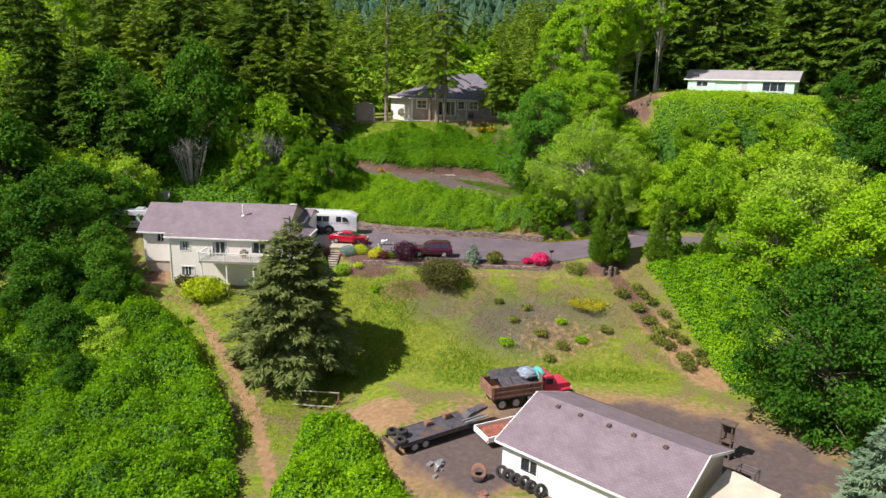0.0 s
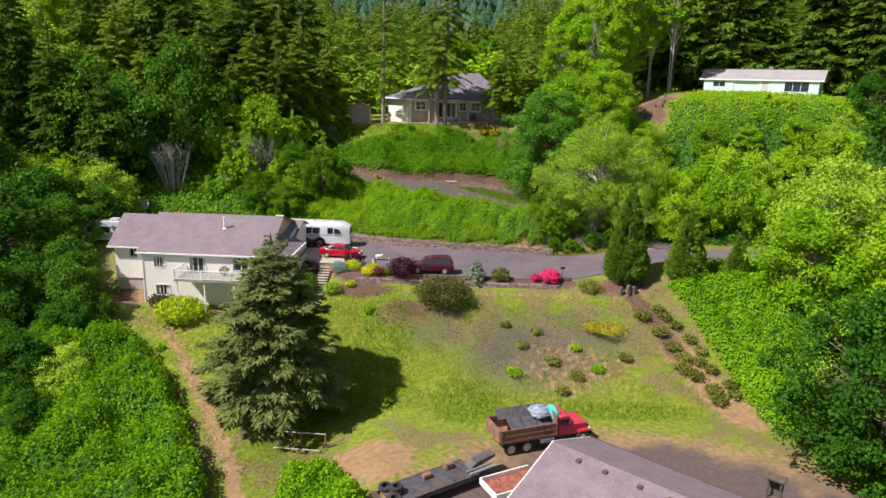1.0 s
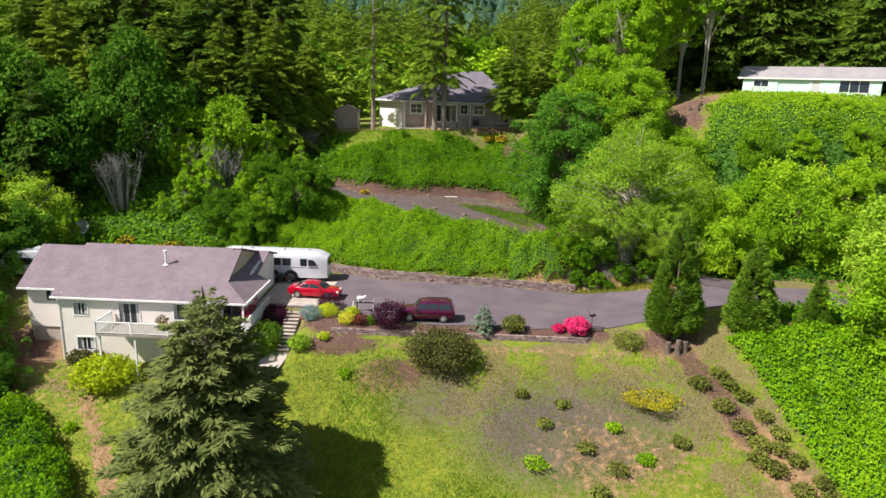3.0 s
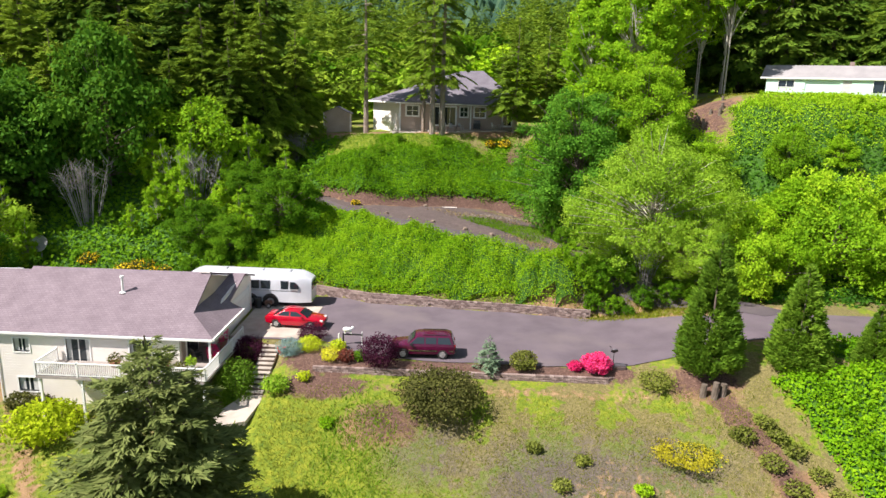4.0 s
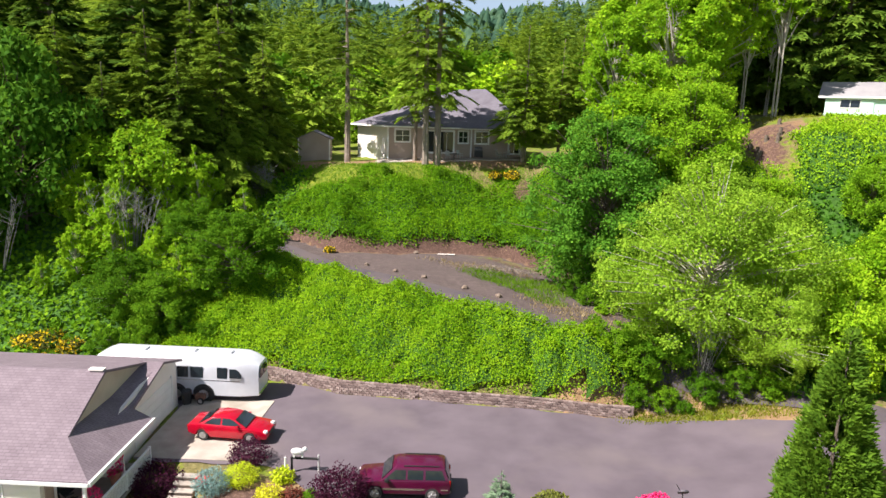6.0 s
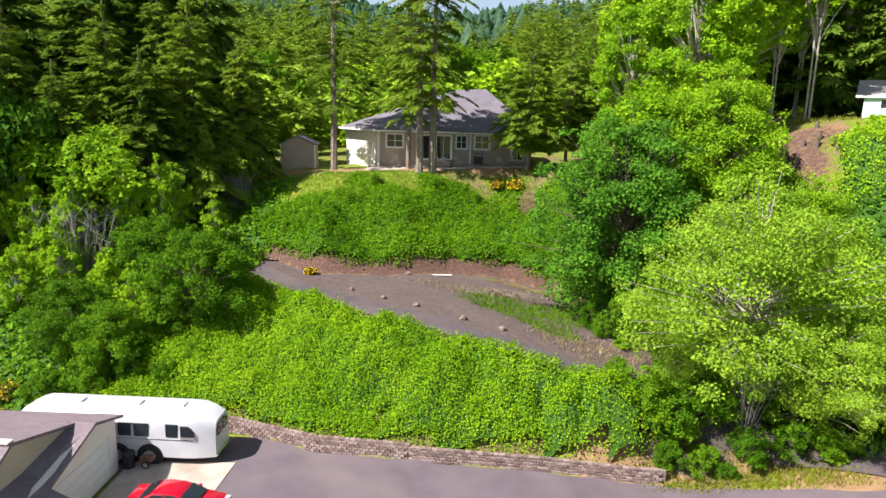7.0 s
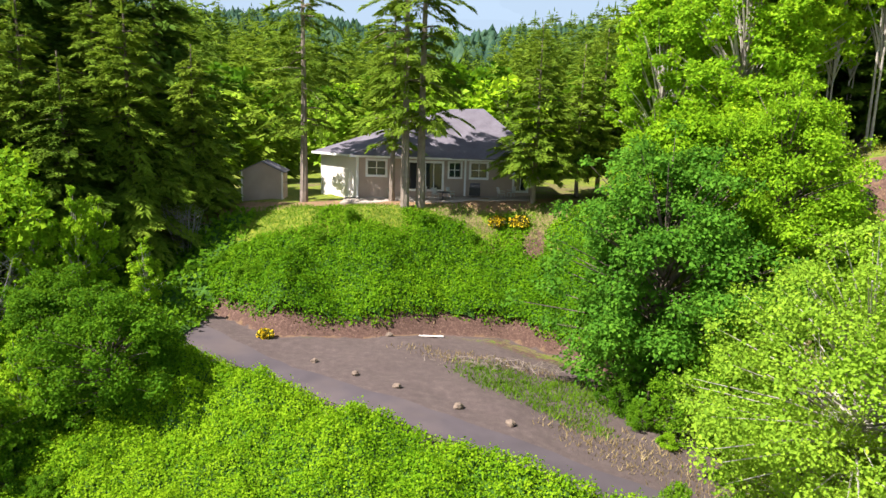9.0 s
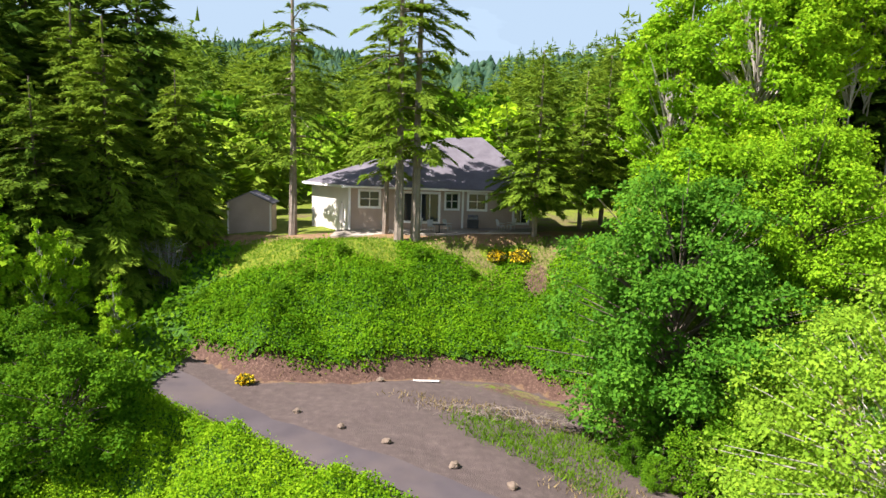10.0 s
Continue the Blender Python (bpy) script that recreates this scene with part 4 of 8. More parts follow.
def house_green():
    e = thing("house", Matrix.Translation((37.9, 120.0, -0.2)) @ Matrix.Rotation(radians(-31), 4, "Z") @ Matrix.Diagonal((0.9, 1, 1, 1)) @ Matrix.Translation((-36.1, -116, 0)), "long low mint-green house with a pale shallow roof", "house")
    y, z0, z1 = 116.0, 25.4, 28.85
    part("wall", wall_with_holes(bmesh.new(), 36.1, 41.1, z0, z1, [(37.7, 39.7, 27.75, 28.55)], 0.2, lambda u, d, z: (u, y + d, z)), M_pale_lap, e, "pale mint front wall")
    part("wall", wall_with_holes(bmesh.new(), 41.1, 45.4, z0, z1, [], 0.2, lambda u, d, z: (u, y + 0.12 + d, z)), M_pale_lap, e)
    part("wall", wall_with_holes(bmesh.new(), 45.4, 54.5, z0, z1, [(45.7, 46.75, 26.7, 28.6), (49.3, 53.0, 27.2, 28.65)], 0.2, lambda u, d, z: (u, y + d, z)), M_pale_lap, e)
    part("wall", boxes((36.1, 36.3, y + 0.2, 122.5, z0, z1), (54.3, 54.5, y + 0.2, 122.5, z0, z1), (36.3, 54.3, 122.3, 122.5, z0, z1)), M_mint_lap, e)
    window(e, face(37.7, y + 0.05, 27.75), 2.0, 0.8, 2)
    window(e, face(49.3, y + 0.05, 27.2), 3.7, 1.45, 3)
    door = put(new("door"), e, "grey front door")
    part("door_leaf", boxes((45.7, 46.75, y + 0.05, y + 0.1, 26.7, 28.6)), M_curtain, door)
    part("handle", boxes((46.6, 46.66, y, y + 0.05, 27.6, 27.66)), M_metal, door)
    r = (y + 3.3, 30.55)
    part("roof", slab(bmesh.new(), [(35.3, y - 0.22, z1 + 0.05), (55.2, y - 0.22, z1 + 0.05), (55.2, r[0], r[1]), (35.3, r[0], r[1])], 0.14), M_roof_light, e, "pale grey low-pitched roof")
    part("roof_slope", slab(bmesh.new(), [(35.3, r[0], r[1]), (55.2, r[0], r[1]), (55.2, 123.1, z1 + 0.05), (35.3, 123.1, z1 + 0.05)], 0.14), M_roof_light, e)
    for x in (36.1, 54.3):
        part("gable_wall", prism(bmesh.new(), [(y, z1), (r[0], r[1] - 0.2), (122.5, z1)], "x", x, x + 0.2), M_mint_lap, e)
    part("fascia", boxes((35.3, 55.2, y - 0.29, y - 0.22, z1 - 0.12, z1 + 0.07)), M_white, e)
    part("chimney", boxes((46.0, 46.6, 119.2, 119.8, 30.2, 31.0)), M_block, e)


SHOP = Matrix.Translation((2.7, 41.7, 0)) @ Matrix.Rotation(radians(-38.7), 4, "Z")


def shop():
    e = thing("workshop", SHOP, "white workshop with a grey-brown shingle roof and beige gable", "workshop")
    part("wall", wall_with_holes(bmesh.new(), 0.4, 12.4, -0.4, 2.6, [(2.0, 3.25, 1.0, 2.0)], 0.2, lambda u, d, z: (u, 0.4 + d, z)), M_white, e)
    part("wall", prism(bmesh.new(), [(0.6, -0.4), (9.7, -0.4), (9.7, 2.6), (5.15, 4.2), (0.6, 2.6)], "x", 0.4, 0.6), M_white, e)
    part("wall", prism(bmesh.new(), [(0.6, -0.4), (9.7, -0.4), (9.7, 2.6), (5.15, 4.2), (0.6, 2.6)], "x", 12.2, 12.4), M_beige_lap, e, "beige lap-sided gable end")
    part("wall", boxes((0.6, 12.2, 9.5, 9.7, -0.4, 2.6)), M_white, e)
    window(e, face(2.0, 0.45, 1.0), 1.25, 1.0, 2)
    part("roof", slab(bmesh.new(), [(0, 0, 2.62), (12.8, 0, 2.62), (12.8, 5.15, 4.45), (0, 5.15, 4.45)], 0.14), M_shingle, e, "grey-brown asphalt shingles")
    part("roof_slope", slab(bmesh.new(), [(0, 5.15, 4.45), (12.8, 5.15, 4.45), (12.8, 10.3, 2.62), (0, 10.3, 2.62)], 0.14), M_shingle, e)
    part("gutter", boxes((0, 12.8, -0.1, 0.0, 2.48, 2.63), bevel=0.02), M_white, e, "white gutter")
    part("gutter", boxes((0, 12.8, 10.3, 10.42, 2.5, 2.66), bevel=0.02), M_shadowed, e, "mossy brown gutter")
    for x0 in (-0.06, 12.8):
        bm = bmesh.new()
        slab(bm, [(x0, 0, 2.66), (x0 + 0.06, 0, 2.66), (x0 + 0.06, 5.15, 4.49), (x0, 5.15, 4.49)], 0.2)
        slab(bm, [(x0, 5.15, 4.49), (x0 + 0.06, 5.15, 4.49), (x0 + 0.06, 10.3, 2.66), (x0, 10.3, 2.66)], 0.2)
        part("bargeboard", bm, M_white, e)
    for x in (2.2, 4.0, 6.2, 8.0, 10.2):
        v = part("roof_vent", boxes((x - 0.16, x + 0.16, 4.35, 4.7, 4.16, 4.36), bevel=0.04), M_shadowed, e, "small brown roof vent")


def garden_shed():
    e = thing("garden_shed", Matrix.Translation((-21.4, 126.2, 0)) @ Matrix.Rotation(radians(6), 4, "Z"), "small tan shed with a dark gable roof and pale trim", "shed")
    part("wall", prism(bmesh.new(), [(0, 18.9), (3.8, 18.9), (3.8, 22.2), (1.9, 23.05), (0, 22.2)], "y", 0, 3.2), M_tan_lap, e)
    part("roof", slab(bmesh.new(), [(-0.25, -0.25, 22.12), (1.9, -0.25, 23.12), (1.9, 3.4, 23.12), (-0.25, 3.4, 22.12)], 0.08), M_roof_blue, e)
    part("roof_slope", slab(bmesh.new(), [(1.9, -0.25, 23.12), (4.05, -0.25, 22.12), (4.05, 3.4, 22.12), (1.9, 3.4, 23.12)], 0.08), M_roof_blue, e)
    for u in (-0.05, 3.7):
        part("corner_board", boxes((u, u + 0.15, -0.04, 0.0, 18.9, 22.1)), M_siding, e, "pale corner trim")


house_main(), house_far(), house_green(), shop(), garden_shed()


# ---- trees ----
M_blue_fir = leaf_mat("blue_fir_needles", (0.08, 0.14, 0.08), (0.16, 0.24, 0.14), (0.28, 0.36, 0.22), 0.15)
spruce = conifer(11, 14.6, 6.3, 430, 110, M_spruce, "spruce_tree", "broad grey-green spruce standing alone on the lawn", low=0.02, droop=0.22, power=0.66, ragged=0.4, size=0.5, slim=0.36, rise=0.45)
grow(spruce, [(-15.7, 58.2, 1.0)])
seq = cone_tree(12, 9.9, 2.35, 34000, 0.26, M_sequoia, "sequoia_tree", "dense cone-shaped young sequoia beside the driveway")
seq["group"] = "conifers by the driveway"
grow(seq, [(16.5, 73.6, 1.0), (22.5, 73.4, 0.92, 0.78), (27.6, 73.2, 0.6, 0.5)])

FIR = ("tall dark green fir in the wood", "tall open green fir in the wood", "tall broad fir with drooping boughs")
firs = [conifer(20 + i, 27, 6.2, 260, 70, M_fir, "fir_tree", FIR[i], low=0.08, droop=0.3, power=0.75, ragged=0.45, size=0.85, slim=0.36) for i in range(3)]
front_fir = conifer(24, 26, 7.0, 520, 100, M_fir2, "fir_tree", "tall olive-green fir with drooping boughs at the wood's edge", low=0.03, droop=0.36, power=0.68, ragged=0.5, size=0.6, slim=0.32, fan=0.22)
grow(front_fir, [(-27.5, 117, 0.85), (-34, 114, 0.95), (-36, 109, 0.7), (-30, 112.5, 0.78), (-42, 112, 0.9), (-48, 106, 0.8), (-24.4, 122.8, 0.68), (-32, 121, 1.0), (-54, 110, 0.95)])
thin = conifer(31, 27, 4.3, 105, 120, M_fir2, "fir_tree", "tall open fir with a bare lower trunk beside the house", low=0.26, droop=0.3, power=0.45, ragged=0.75, size=0.42, slim=0.34, fan=0.22, bark=M_fir_bark)
grow(thin, [(-5.5, 120.4, 1.0), (-4.2, 121.0, 1.02), (-15.0, 124.0, 0.95), (-6.9, 123.2, 0.7)])
side_fir = conifer(32, 18, 4.8, 240, 90, M_fir2, "fir_tree", "yellowish-green fir beside the house", low=0.18, droop=0.28, power=0.65, ragged=0.4, size=0.5, slim=0.32, bark=M_fir_bark)
grow(side_fir, [(5.6, 121.8, 0.85), (10.5, 128, 0.95), (13.5, 133, 1.1)])
far_firs = [conifer(35 + i, 27, 5.4, 90, 13, M_fir if i else M_fir_mid, "fir_tree", "distant fir in the wood behind the houses", low=0.08, droop=0.25, power=0.75, ragged=0.4, size=1.7, slim=0.42) for i in range(2)]

r = np.random.default_rng(5)
spots, far_spots = [[], [], []], [[], []]
for k, (x, y, s) in enumerate([(-29.5, 127, 1.05), (-38, 120, 1.05), (-34, 126, 1.1), (-46, 118, 1.05), (-40, 128, 1.1), (-52, 122, 1.1), (-60, 116, 1.0), (-58, 100, 0.75), (-50, 97, 0.62), (-62, 90, 0.7), (-66, 104, 0.85), (-70, 94, 0.8), (-74, 112, 1.0), (-66, 78, 0.7), (-72, 70, 0.75), (64, 108, 0.95), (60, 124, 1.05), (70, 118, 1.1), (68, 96, 0.9), (74, 86, 0.9), (66, 82, 0.8), (38, 130, 0.95), (44, 129, 1.0), (50, 128, 0.9), (33, 132, 1.0), (56, 122, 0.9)]):
    spots[k % 3].append((x, y, s))
tries = 0
taken = [(x, y) for s3 in spots for x, y, _ in s3]
while tries < 9000 and len(taken) < 480:
    tries += 1
    x, y = r.uniform(-150, 150), r.uniform(118, 400)
    if -23 < x < 14 and y < 148 or 14 <= x < 60 and y < 127 or abs(x) > y * 0.72:
        continue
    if -28 < x < 12 and y < 215 and r.random() < 0.6:
        continue
    if x < -18 and y < 130 and x > -74:
        continue
    if min((x - a) ** 2 + (y - b) ** 2 for a, b in taken) < 26:
        continue
    taken.append((x, y))
    s = r.uniform(0.62, 1.05) * (0.8 if -24 < x < 20 else 1.0)
    if y < 140:
        spots[int(r.integers(0, 3))].append((x, y, s))
    else:
        far_spots[int(r.integers(0, 2))].append((x, y, s))
for p, sp in zip(firs, spots):
    grow(p, sp)


def joined(name, protos, spots, label, category):
    """Many copies of far trees as one mesh."""
    V, F, I, k, mats = [], [], [], 0, []
    for proto, sp in zip(protos, spots):
        crown = [c for c in proto.children if c.name.startswith("crown")][0]
        co = np.empty(len(crown.data.vertices) * 3, np.float32)
        crown.data.vertices.foreach_get("co", co)
        co = co.reshape(-1, 3)
        for x, y, s in sp:
            a = x * 12.9 + y * 7.7
            R = np.array([[math.cos(a), -math.sin(a), 0], [math.sin(a), math.cos(a), 0], [0, 0, 1]]) * s
            V.append(co @ R.T + np.array([x, y, hz(x, y)]))
            F.append(np.arange(len(co)).reshape(-1, 3) + k)
            I.append(np.full(len(co) // 3, len(mats)))
            k += len(co)
        mats.append(crown.data.materials[0])
        for c in list(proto.children):
            bpy.data.objects.remove(c)
        bpy.data.objects.remove(proto)
    return tagged(new(name, mesh_np(name, np.concatenate(V), np.concatenate(F), mats, np.concatenate(I))), label, category, kind="stuff")


joined("distant_firs", far_firs, far_spots, "distant firs in the wood behind the houses", "woods")

maple = broadleaf(41, 12.5, 6.0, 120, 13000, 0.38, M_bright, M_bark, -0.02, "maple_tree", "broad bright green maple on the bank", tri=1)
dark_maple = broadleaf(42, 13, 6.2, 110, 11000, 0.42, M_deep, M_bark, -0.02, "maple_tree", "dense deep green maple tree", tri=1)
alder = broadleaf(43, 13, 6.8, 110, 11000, 0.4, M_alder, M_pale_bark, -0.02, "alder_tree", "pale grey-green alder with thin visible stems", trunks=4, tri=1)
lime = broadleaf(44, 11, 5.0, 110, 14000, 0.31, M_lime, M_bark, -0.02, "maple_tree", "young yellow-green maple tree", tri=1)
tall = broadleaf(45, 22, 5.0, 190, 26000, 0.29, M_mid, M_pale_bark, 0.25, "alder_tree", "tall green alder with thin trunks", trunks=2, tri=1, lump=0.7)
slender = broadleaf(57, 20, 2.7, 70, 6000, 0.34, M_mid, M_pale_bark, 0.5, "alder_tree", "slender alder with a pale bare trunk", trunks=2, tri=1, lump=0.8)
grow(slender, [(32, 118.6, 0.95), (29, 119.5, 0.85), (34.5, 127, 0.9), (40.4, 129.3, 1.0)])
shrub = broadleaf(46, 4.2, 2.6, 50, 5000, 0.27, M_maple, M_bark, -0.1, "bush", "rounded green bush on the slope", "bush", tri=1)
lime_shrub = broadleaf(47, 4.0, 2.7, 50, 5000, 0.27, M_mid, M_bark, -0.1, "bush", "rounded yellow-green bush on the slope", "bush", tri=1)

near_maple = broadleaf(52, 13.6, 5.4, 320, 62000, 0.2, M_dark, M_bark, -0.02, "maple_tree", "dense deep green maple beside the gravel pad", lump=0.72)
grow(near_maple, [(11.6, 103.6, 1.2)])
right_maple = broadleaf(61, 13, 5.2, 300, 46000, 0.21, M_bright, M_bark, -0.02, "maple_tree", "large bright green maple on the bank", lump=0.78)
grow(right_maple, [(19, 105.4, 0.95), (24.5, 101.0, 0.62), (15.2, 100.2, 0.55)])
near_alder = broadleaf(53, 13.2, 6.9, 360, 70000, 0.165, M_alder, M_pale_bark, -0.02, "alder_tree", "pale grey-green alder with thin visible stems", trunks=5, lump=0.62)
grow(near_alder, [(16.6, 91.0, 1.03), (19.8, 88.2, 0.55), (14.2, 90.4, 0.45)])
near_green = broadleaf(54, 8.2, 4.0, 200, 30000, 0.185, M_maple, M_bark, -0.02, "maple_tree", "bright green maple beside the lane", lump=0.75)
grow(near_green, [(-19.6, 97.6, 0.9), (-24.6, 101.6, 0.85), (13.2, 98.0, 0.75), (-24.5, 94.0, 0.72), (-28.0, 95.5, 0.8)])
near_bush = broadleaf(58, 4.0, 2.4, 90, 9000, 0.17, M_maple, M_bark, -0.1, "bush", "leafy green bush at the foot of the lane", "bush", lump=0.85)
grow(near_bush, [(9.6, 87.6, 0.7, 0.8), (11.6, 87.4, 0.95), (13.6, 88.2, 0.9), (8.2, 88.6, 0.5, 0.65), (11.2, 89.6, 0.55), (15.2, 86.3, 0.7, 0.6), (17.6, 86.6, 0.75, 0.6), (19.6, 86.2, 0.7, 0.5), (12.6, 86.0, 0.55, 0.5), (10.8, 86.2, 0.5, 0.5), (13.8, 85.5, 0.35, 0.3), (16.4, 88.4, 0.7),  (9.6, 98.6, 0.55), (8.8, 100.6, 0.65), (-16.5, 111.6, 0.6, 0.55), (-13.2, 112.8, 0.5, 0.4), (-9.6, 117.2, 0.36), (-3.6, 118.0, 0.42), (-11.6, 114.6, 0.32), (0.4, 117.6, 0.3), (-18.8, 113.4, 0.6), (-6.6, 115.2, 0.34), (-22.6, 96.4, 0.8), (-18.6, 94.2, 0.6), (-22.4, 92.6, 0.8, 0.9), (-20.2, 92.4, 0.6, 0.7), (-25.0, 91.8, 0.85, 0.9), (-18.6, 91.8, 0.4, 0.45), (-27.6, 91.6, 0.7, 0.7)])
sapling = broadleaf(59, 9.5, 2.3, 110, 11000, 0.25, M_bright, M_pale_bark, -0.02, "alder_tree", "slim green young alder at the wood's edge", lump=0.8)
grow(sapling, [(-31.8, 103.4, 0.8, 0.95), (-28.6, 105.6, 0.8, 1.0), (-34.4, 102.6, 0.75, 0.85), (-36.6, 104.6, 0.8, 1.0), (-24.2, 97.0, 0.62), (-26.2, 106.6, 0.7, 0.9), (-39.0, 106.5, 0.8, 1.1), (-47.5, 94.5, 0.8), (-51, 90, 0.9), (-44, 92, 0.6), (-55, 86, 0.8), (-21.8, 106.8, 0.6), (-25.8, 108.2, 0.8)])
bright_sapling = broadleaf(60, 7.5, 2.1, 90, 9000, 0.22, M_mid, M_pale_bark, -0.02, "maple_tree", "slim bright green young maple at the wood's edge", lump=0.8)
grow(bright_sapling, [(-31.4, 100.4, 0.85, 0.95), (-33.8, 98.8, 0.75, 0.8), (-26.8, 98.6, 0.75, 0.8), (-22.8, 96.2, 0.6), (-29.0, 97.4, 0.5), (-44.5, 90.5, 0.6), (-35.8, 97.0, 0.45, 0.6)])
round_tree = broadleaf(55, 13.5, 6.4, 280, 34000, 0.28, M_deep, M_bark, -0.02, "maple_tree", "large dense deep green tree beside the yard", lump=0.75)
grow(round_tree, [(29.5, 50, 1.03)])
blue_fir = conifer(56, 8.5, 3.0, 200, 60, M_blue_fir, "spruce_tree", "pale blue-green spruce beside the yard", low=0.03, droop=0.15, ragged=0.3, size=0.36)
grow(blue_fir, [(27.2, 38.2, 1.0)])
grow(dark_maple, [(-49, 74, 0.85), (-44, 65, 0.7), (-53, 62, 0.95), (-50, 84, 0.8), (34, 45, 0.9), (-39, 59, 0.5), (-58, 76, 1.0), (-62, 52, 1.0), (-46, 52, 0.55), (-44.5, 71.5, 0.5), (-41.5, 66.5, 0.42), (-46, 80.5, 0.6), (-45.5, 87, 0.6), (-37.5, 63, 0.4), (-42, 75.5, 0.33), (-35.5, 67.5, 0.28), (-33, 62, 0.26), (-44, 62, 0.5), (-42, 105, 1.1, 1.65), (-48.5, 101, 1.1, 1.3), (-55, 103, 1.2, 1.4), (-60, 84, 1.2), (-38.5, 68, 0.55), (-41, 72, 0.6), (-36.5, 63.5, 0.45), (-37, 57.5, 0.5), (-33.5, 53, 0.36), (-41, 52, 0.5), (60, 100, 0.9), (57, 95, 0.75), (63, 93, 0.95), (56, 105, 0.5)])
slope = np.random.default_rng(64)
bank_trees = [[], [], []]
for k in range(42):
    x, y = 23.0 + 6.2 * (k % 7) + 3.0 * (k // 7 % 2) + slope.uniform(-1.8, 1.8), 87.5 + 4.2 * (k // 7) + slope.uniform(-1.3, 1.3)
    if y > 108 or x > 53 or blob(x, y, 27.8, 109.6, 3.2, 4.8) > 0.35:
        continue
    cap = 20.4 if 21 < x * 104 / y < 31 else 24.6
    hs = min(0.85, (cap - hz(x, y)) / 12.0) * slope.uniform(0.7, 1.0)
    if hs > 0.25:
        bank_trees[2 if x > 44 and k % 3 else k % 2].append((x, y, min(0.72, max(0.4, hs * 0.85)), hs))
grow(maple, [(-33, 108, 0.9), (-62, 66, 0.9), (-55, 92, 0.8), (-80, 116, 1.3), (-71, 107, 1.15)] + bank_trees[0])
grow(alder, [(38, 77, 0.85), (-48, 92, 0.7), (-33, 57.5, 0.4), (33.5, 60.5, 0.6), (40.5, 82.5, 0.8), (-86, 124, 1.4), (-75, 119, 1.4), (-64, 110, 1.1)] + bank_trees[2])
grow(lime, [(32.5, 69, 0.9), (36, 63, 0.85), (21, 109, 0.8), (42, 70, 0.95), (44, 84, 0.8), (52, 80, 1.0), (47, 75, 0.9), (14.5, 110, 0.9), (18, 112.5, 0.95)] + bank_trees[1])
grow(tall, [(23, 117, 1.0), (26, 123, 1.0), (19.5, 114, 0.9), (17, 122, 0.95), (-74, 124, 0.9), (14.5, 117, 0.75)])
belt = [(r.uniform(-60, 60), r.uniform(146, 205), r.uniform(0.8, 1.35)) for k in range(48)]
for k, (m, lab) in enumerate(((M_maple, "distant green maple behind the houses"), (M_lime, "distant yellow-green maple behind the houses"), (M_alder, "distant pale green alder behind the houses"))):
    grow(broadleaf(91 + k, 12.5, 5.6, 50, 2600, 0.85, m, M_bark, 0.02, "maple_tree" if k < 2 else "alder_tree", lab, tri=1), belt[16 * k:16 * k + 16])
def left_in(x, y):
    edge = np.interp(y, [20, 34, 41, 49.4, 55.6, 62, 66], [-12, -12.6, -14, -17.4, -21.4, -26.5, -31])
    return np.minimum(np.minimum((edge - 0.9 - x) * 0.5, (x + 60) * 0.3), np.minimum((y - 24) * 0.3, (66 - y) * 0.4)) + 0.3 * wob(x, y, 0.5, 1.0) - 0.1


sp, lsp = [], []
q3 = np.random.default_rng(43)
for k in range(84):
    if k < 30:
        sp.append((r.uniform(-48, -22), r.uniform(92, 106), r.uniform(0.35, 0.75)))
    else:
        q = (r.uniform(-57, -24), r.uniform(34, 62), r.uniform(0.4, 0.9))
        if left_in(*q[:2]) > 1.6:
            (sp if k % 4 == 0 else lsp).append(q)
sp += [(-18.6, 113, 0.6), (-20, 118, 0.55), (10.2, 117, 0.6), (9.2, 112.5, 0.55), (12.5, 93.8, 0.5), (-21, 113, 0.7)]
lsp += [(q3.uniform(33, 54), q3.uniform(101, 106.5), q3.uniform(0.45, 0.85)) for k in range(20)]
lsp += [(10.4, 96.6, 0.4), (28, 70, 0.5), (30, 66, 0.6), (-28, 63.5, 0.35)]
grow(shrub, sp)
grow(lime_shrub, lsp)


def dead_tree(seed, h, spread, n):
    q = np.random.default_rng(seed)
    e = thing("bare_tree", Matrix.Identity(4), "leafless grey shrub with upright bare branches", "tree")
    bm = bmesh.new()
    for i in range(n):
        a, s = q.uniform(0, 6.28), q.uniform(0.2, 1.0)
        top = Vector((math.cos(a) * spread * s, math.sin(a) * spread * s, h * q.uniform(0.65, 1.0)))
        mid = Vector((top.x * 0.35, top.y * 0.35, top.z * 0.45))
        limb(bm, [(top.x * 0.3, top.y * 0.3, -0.3), (top.x * 0.6, top.y * 0.6, top.z * 0.45), top], 0.04, 0.01, 4)
        mid = Vector((top.x * 0.6, top.y * 0.6, top.z * 0.45))
        for k in range(5):
            t = q.uniform(0.35, 0.95)
            p = mid.lerp(top, t)
            d = Vector((q.normal() * 0.6, q.normal() * 0.6, q.uniform(0.3, 1.2)))
            limb(bm, [p, p + d * 0.6, p + d * 1.1], 0.018, 0.005, 3)
    part("branch", bm, M_grey_bark, e)
    return e


grow(dead_tree(61, 7.0, 3.2, 46), [(-41.3, 98.6, 1.1), (-30.6, 101.6, 1.0), (-23.2, 117.0, 0.6), (15.4, 87.8, 0.55), (37, 81, 0.75)])

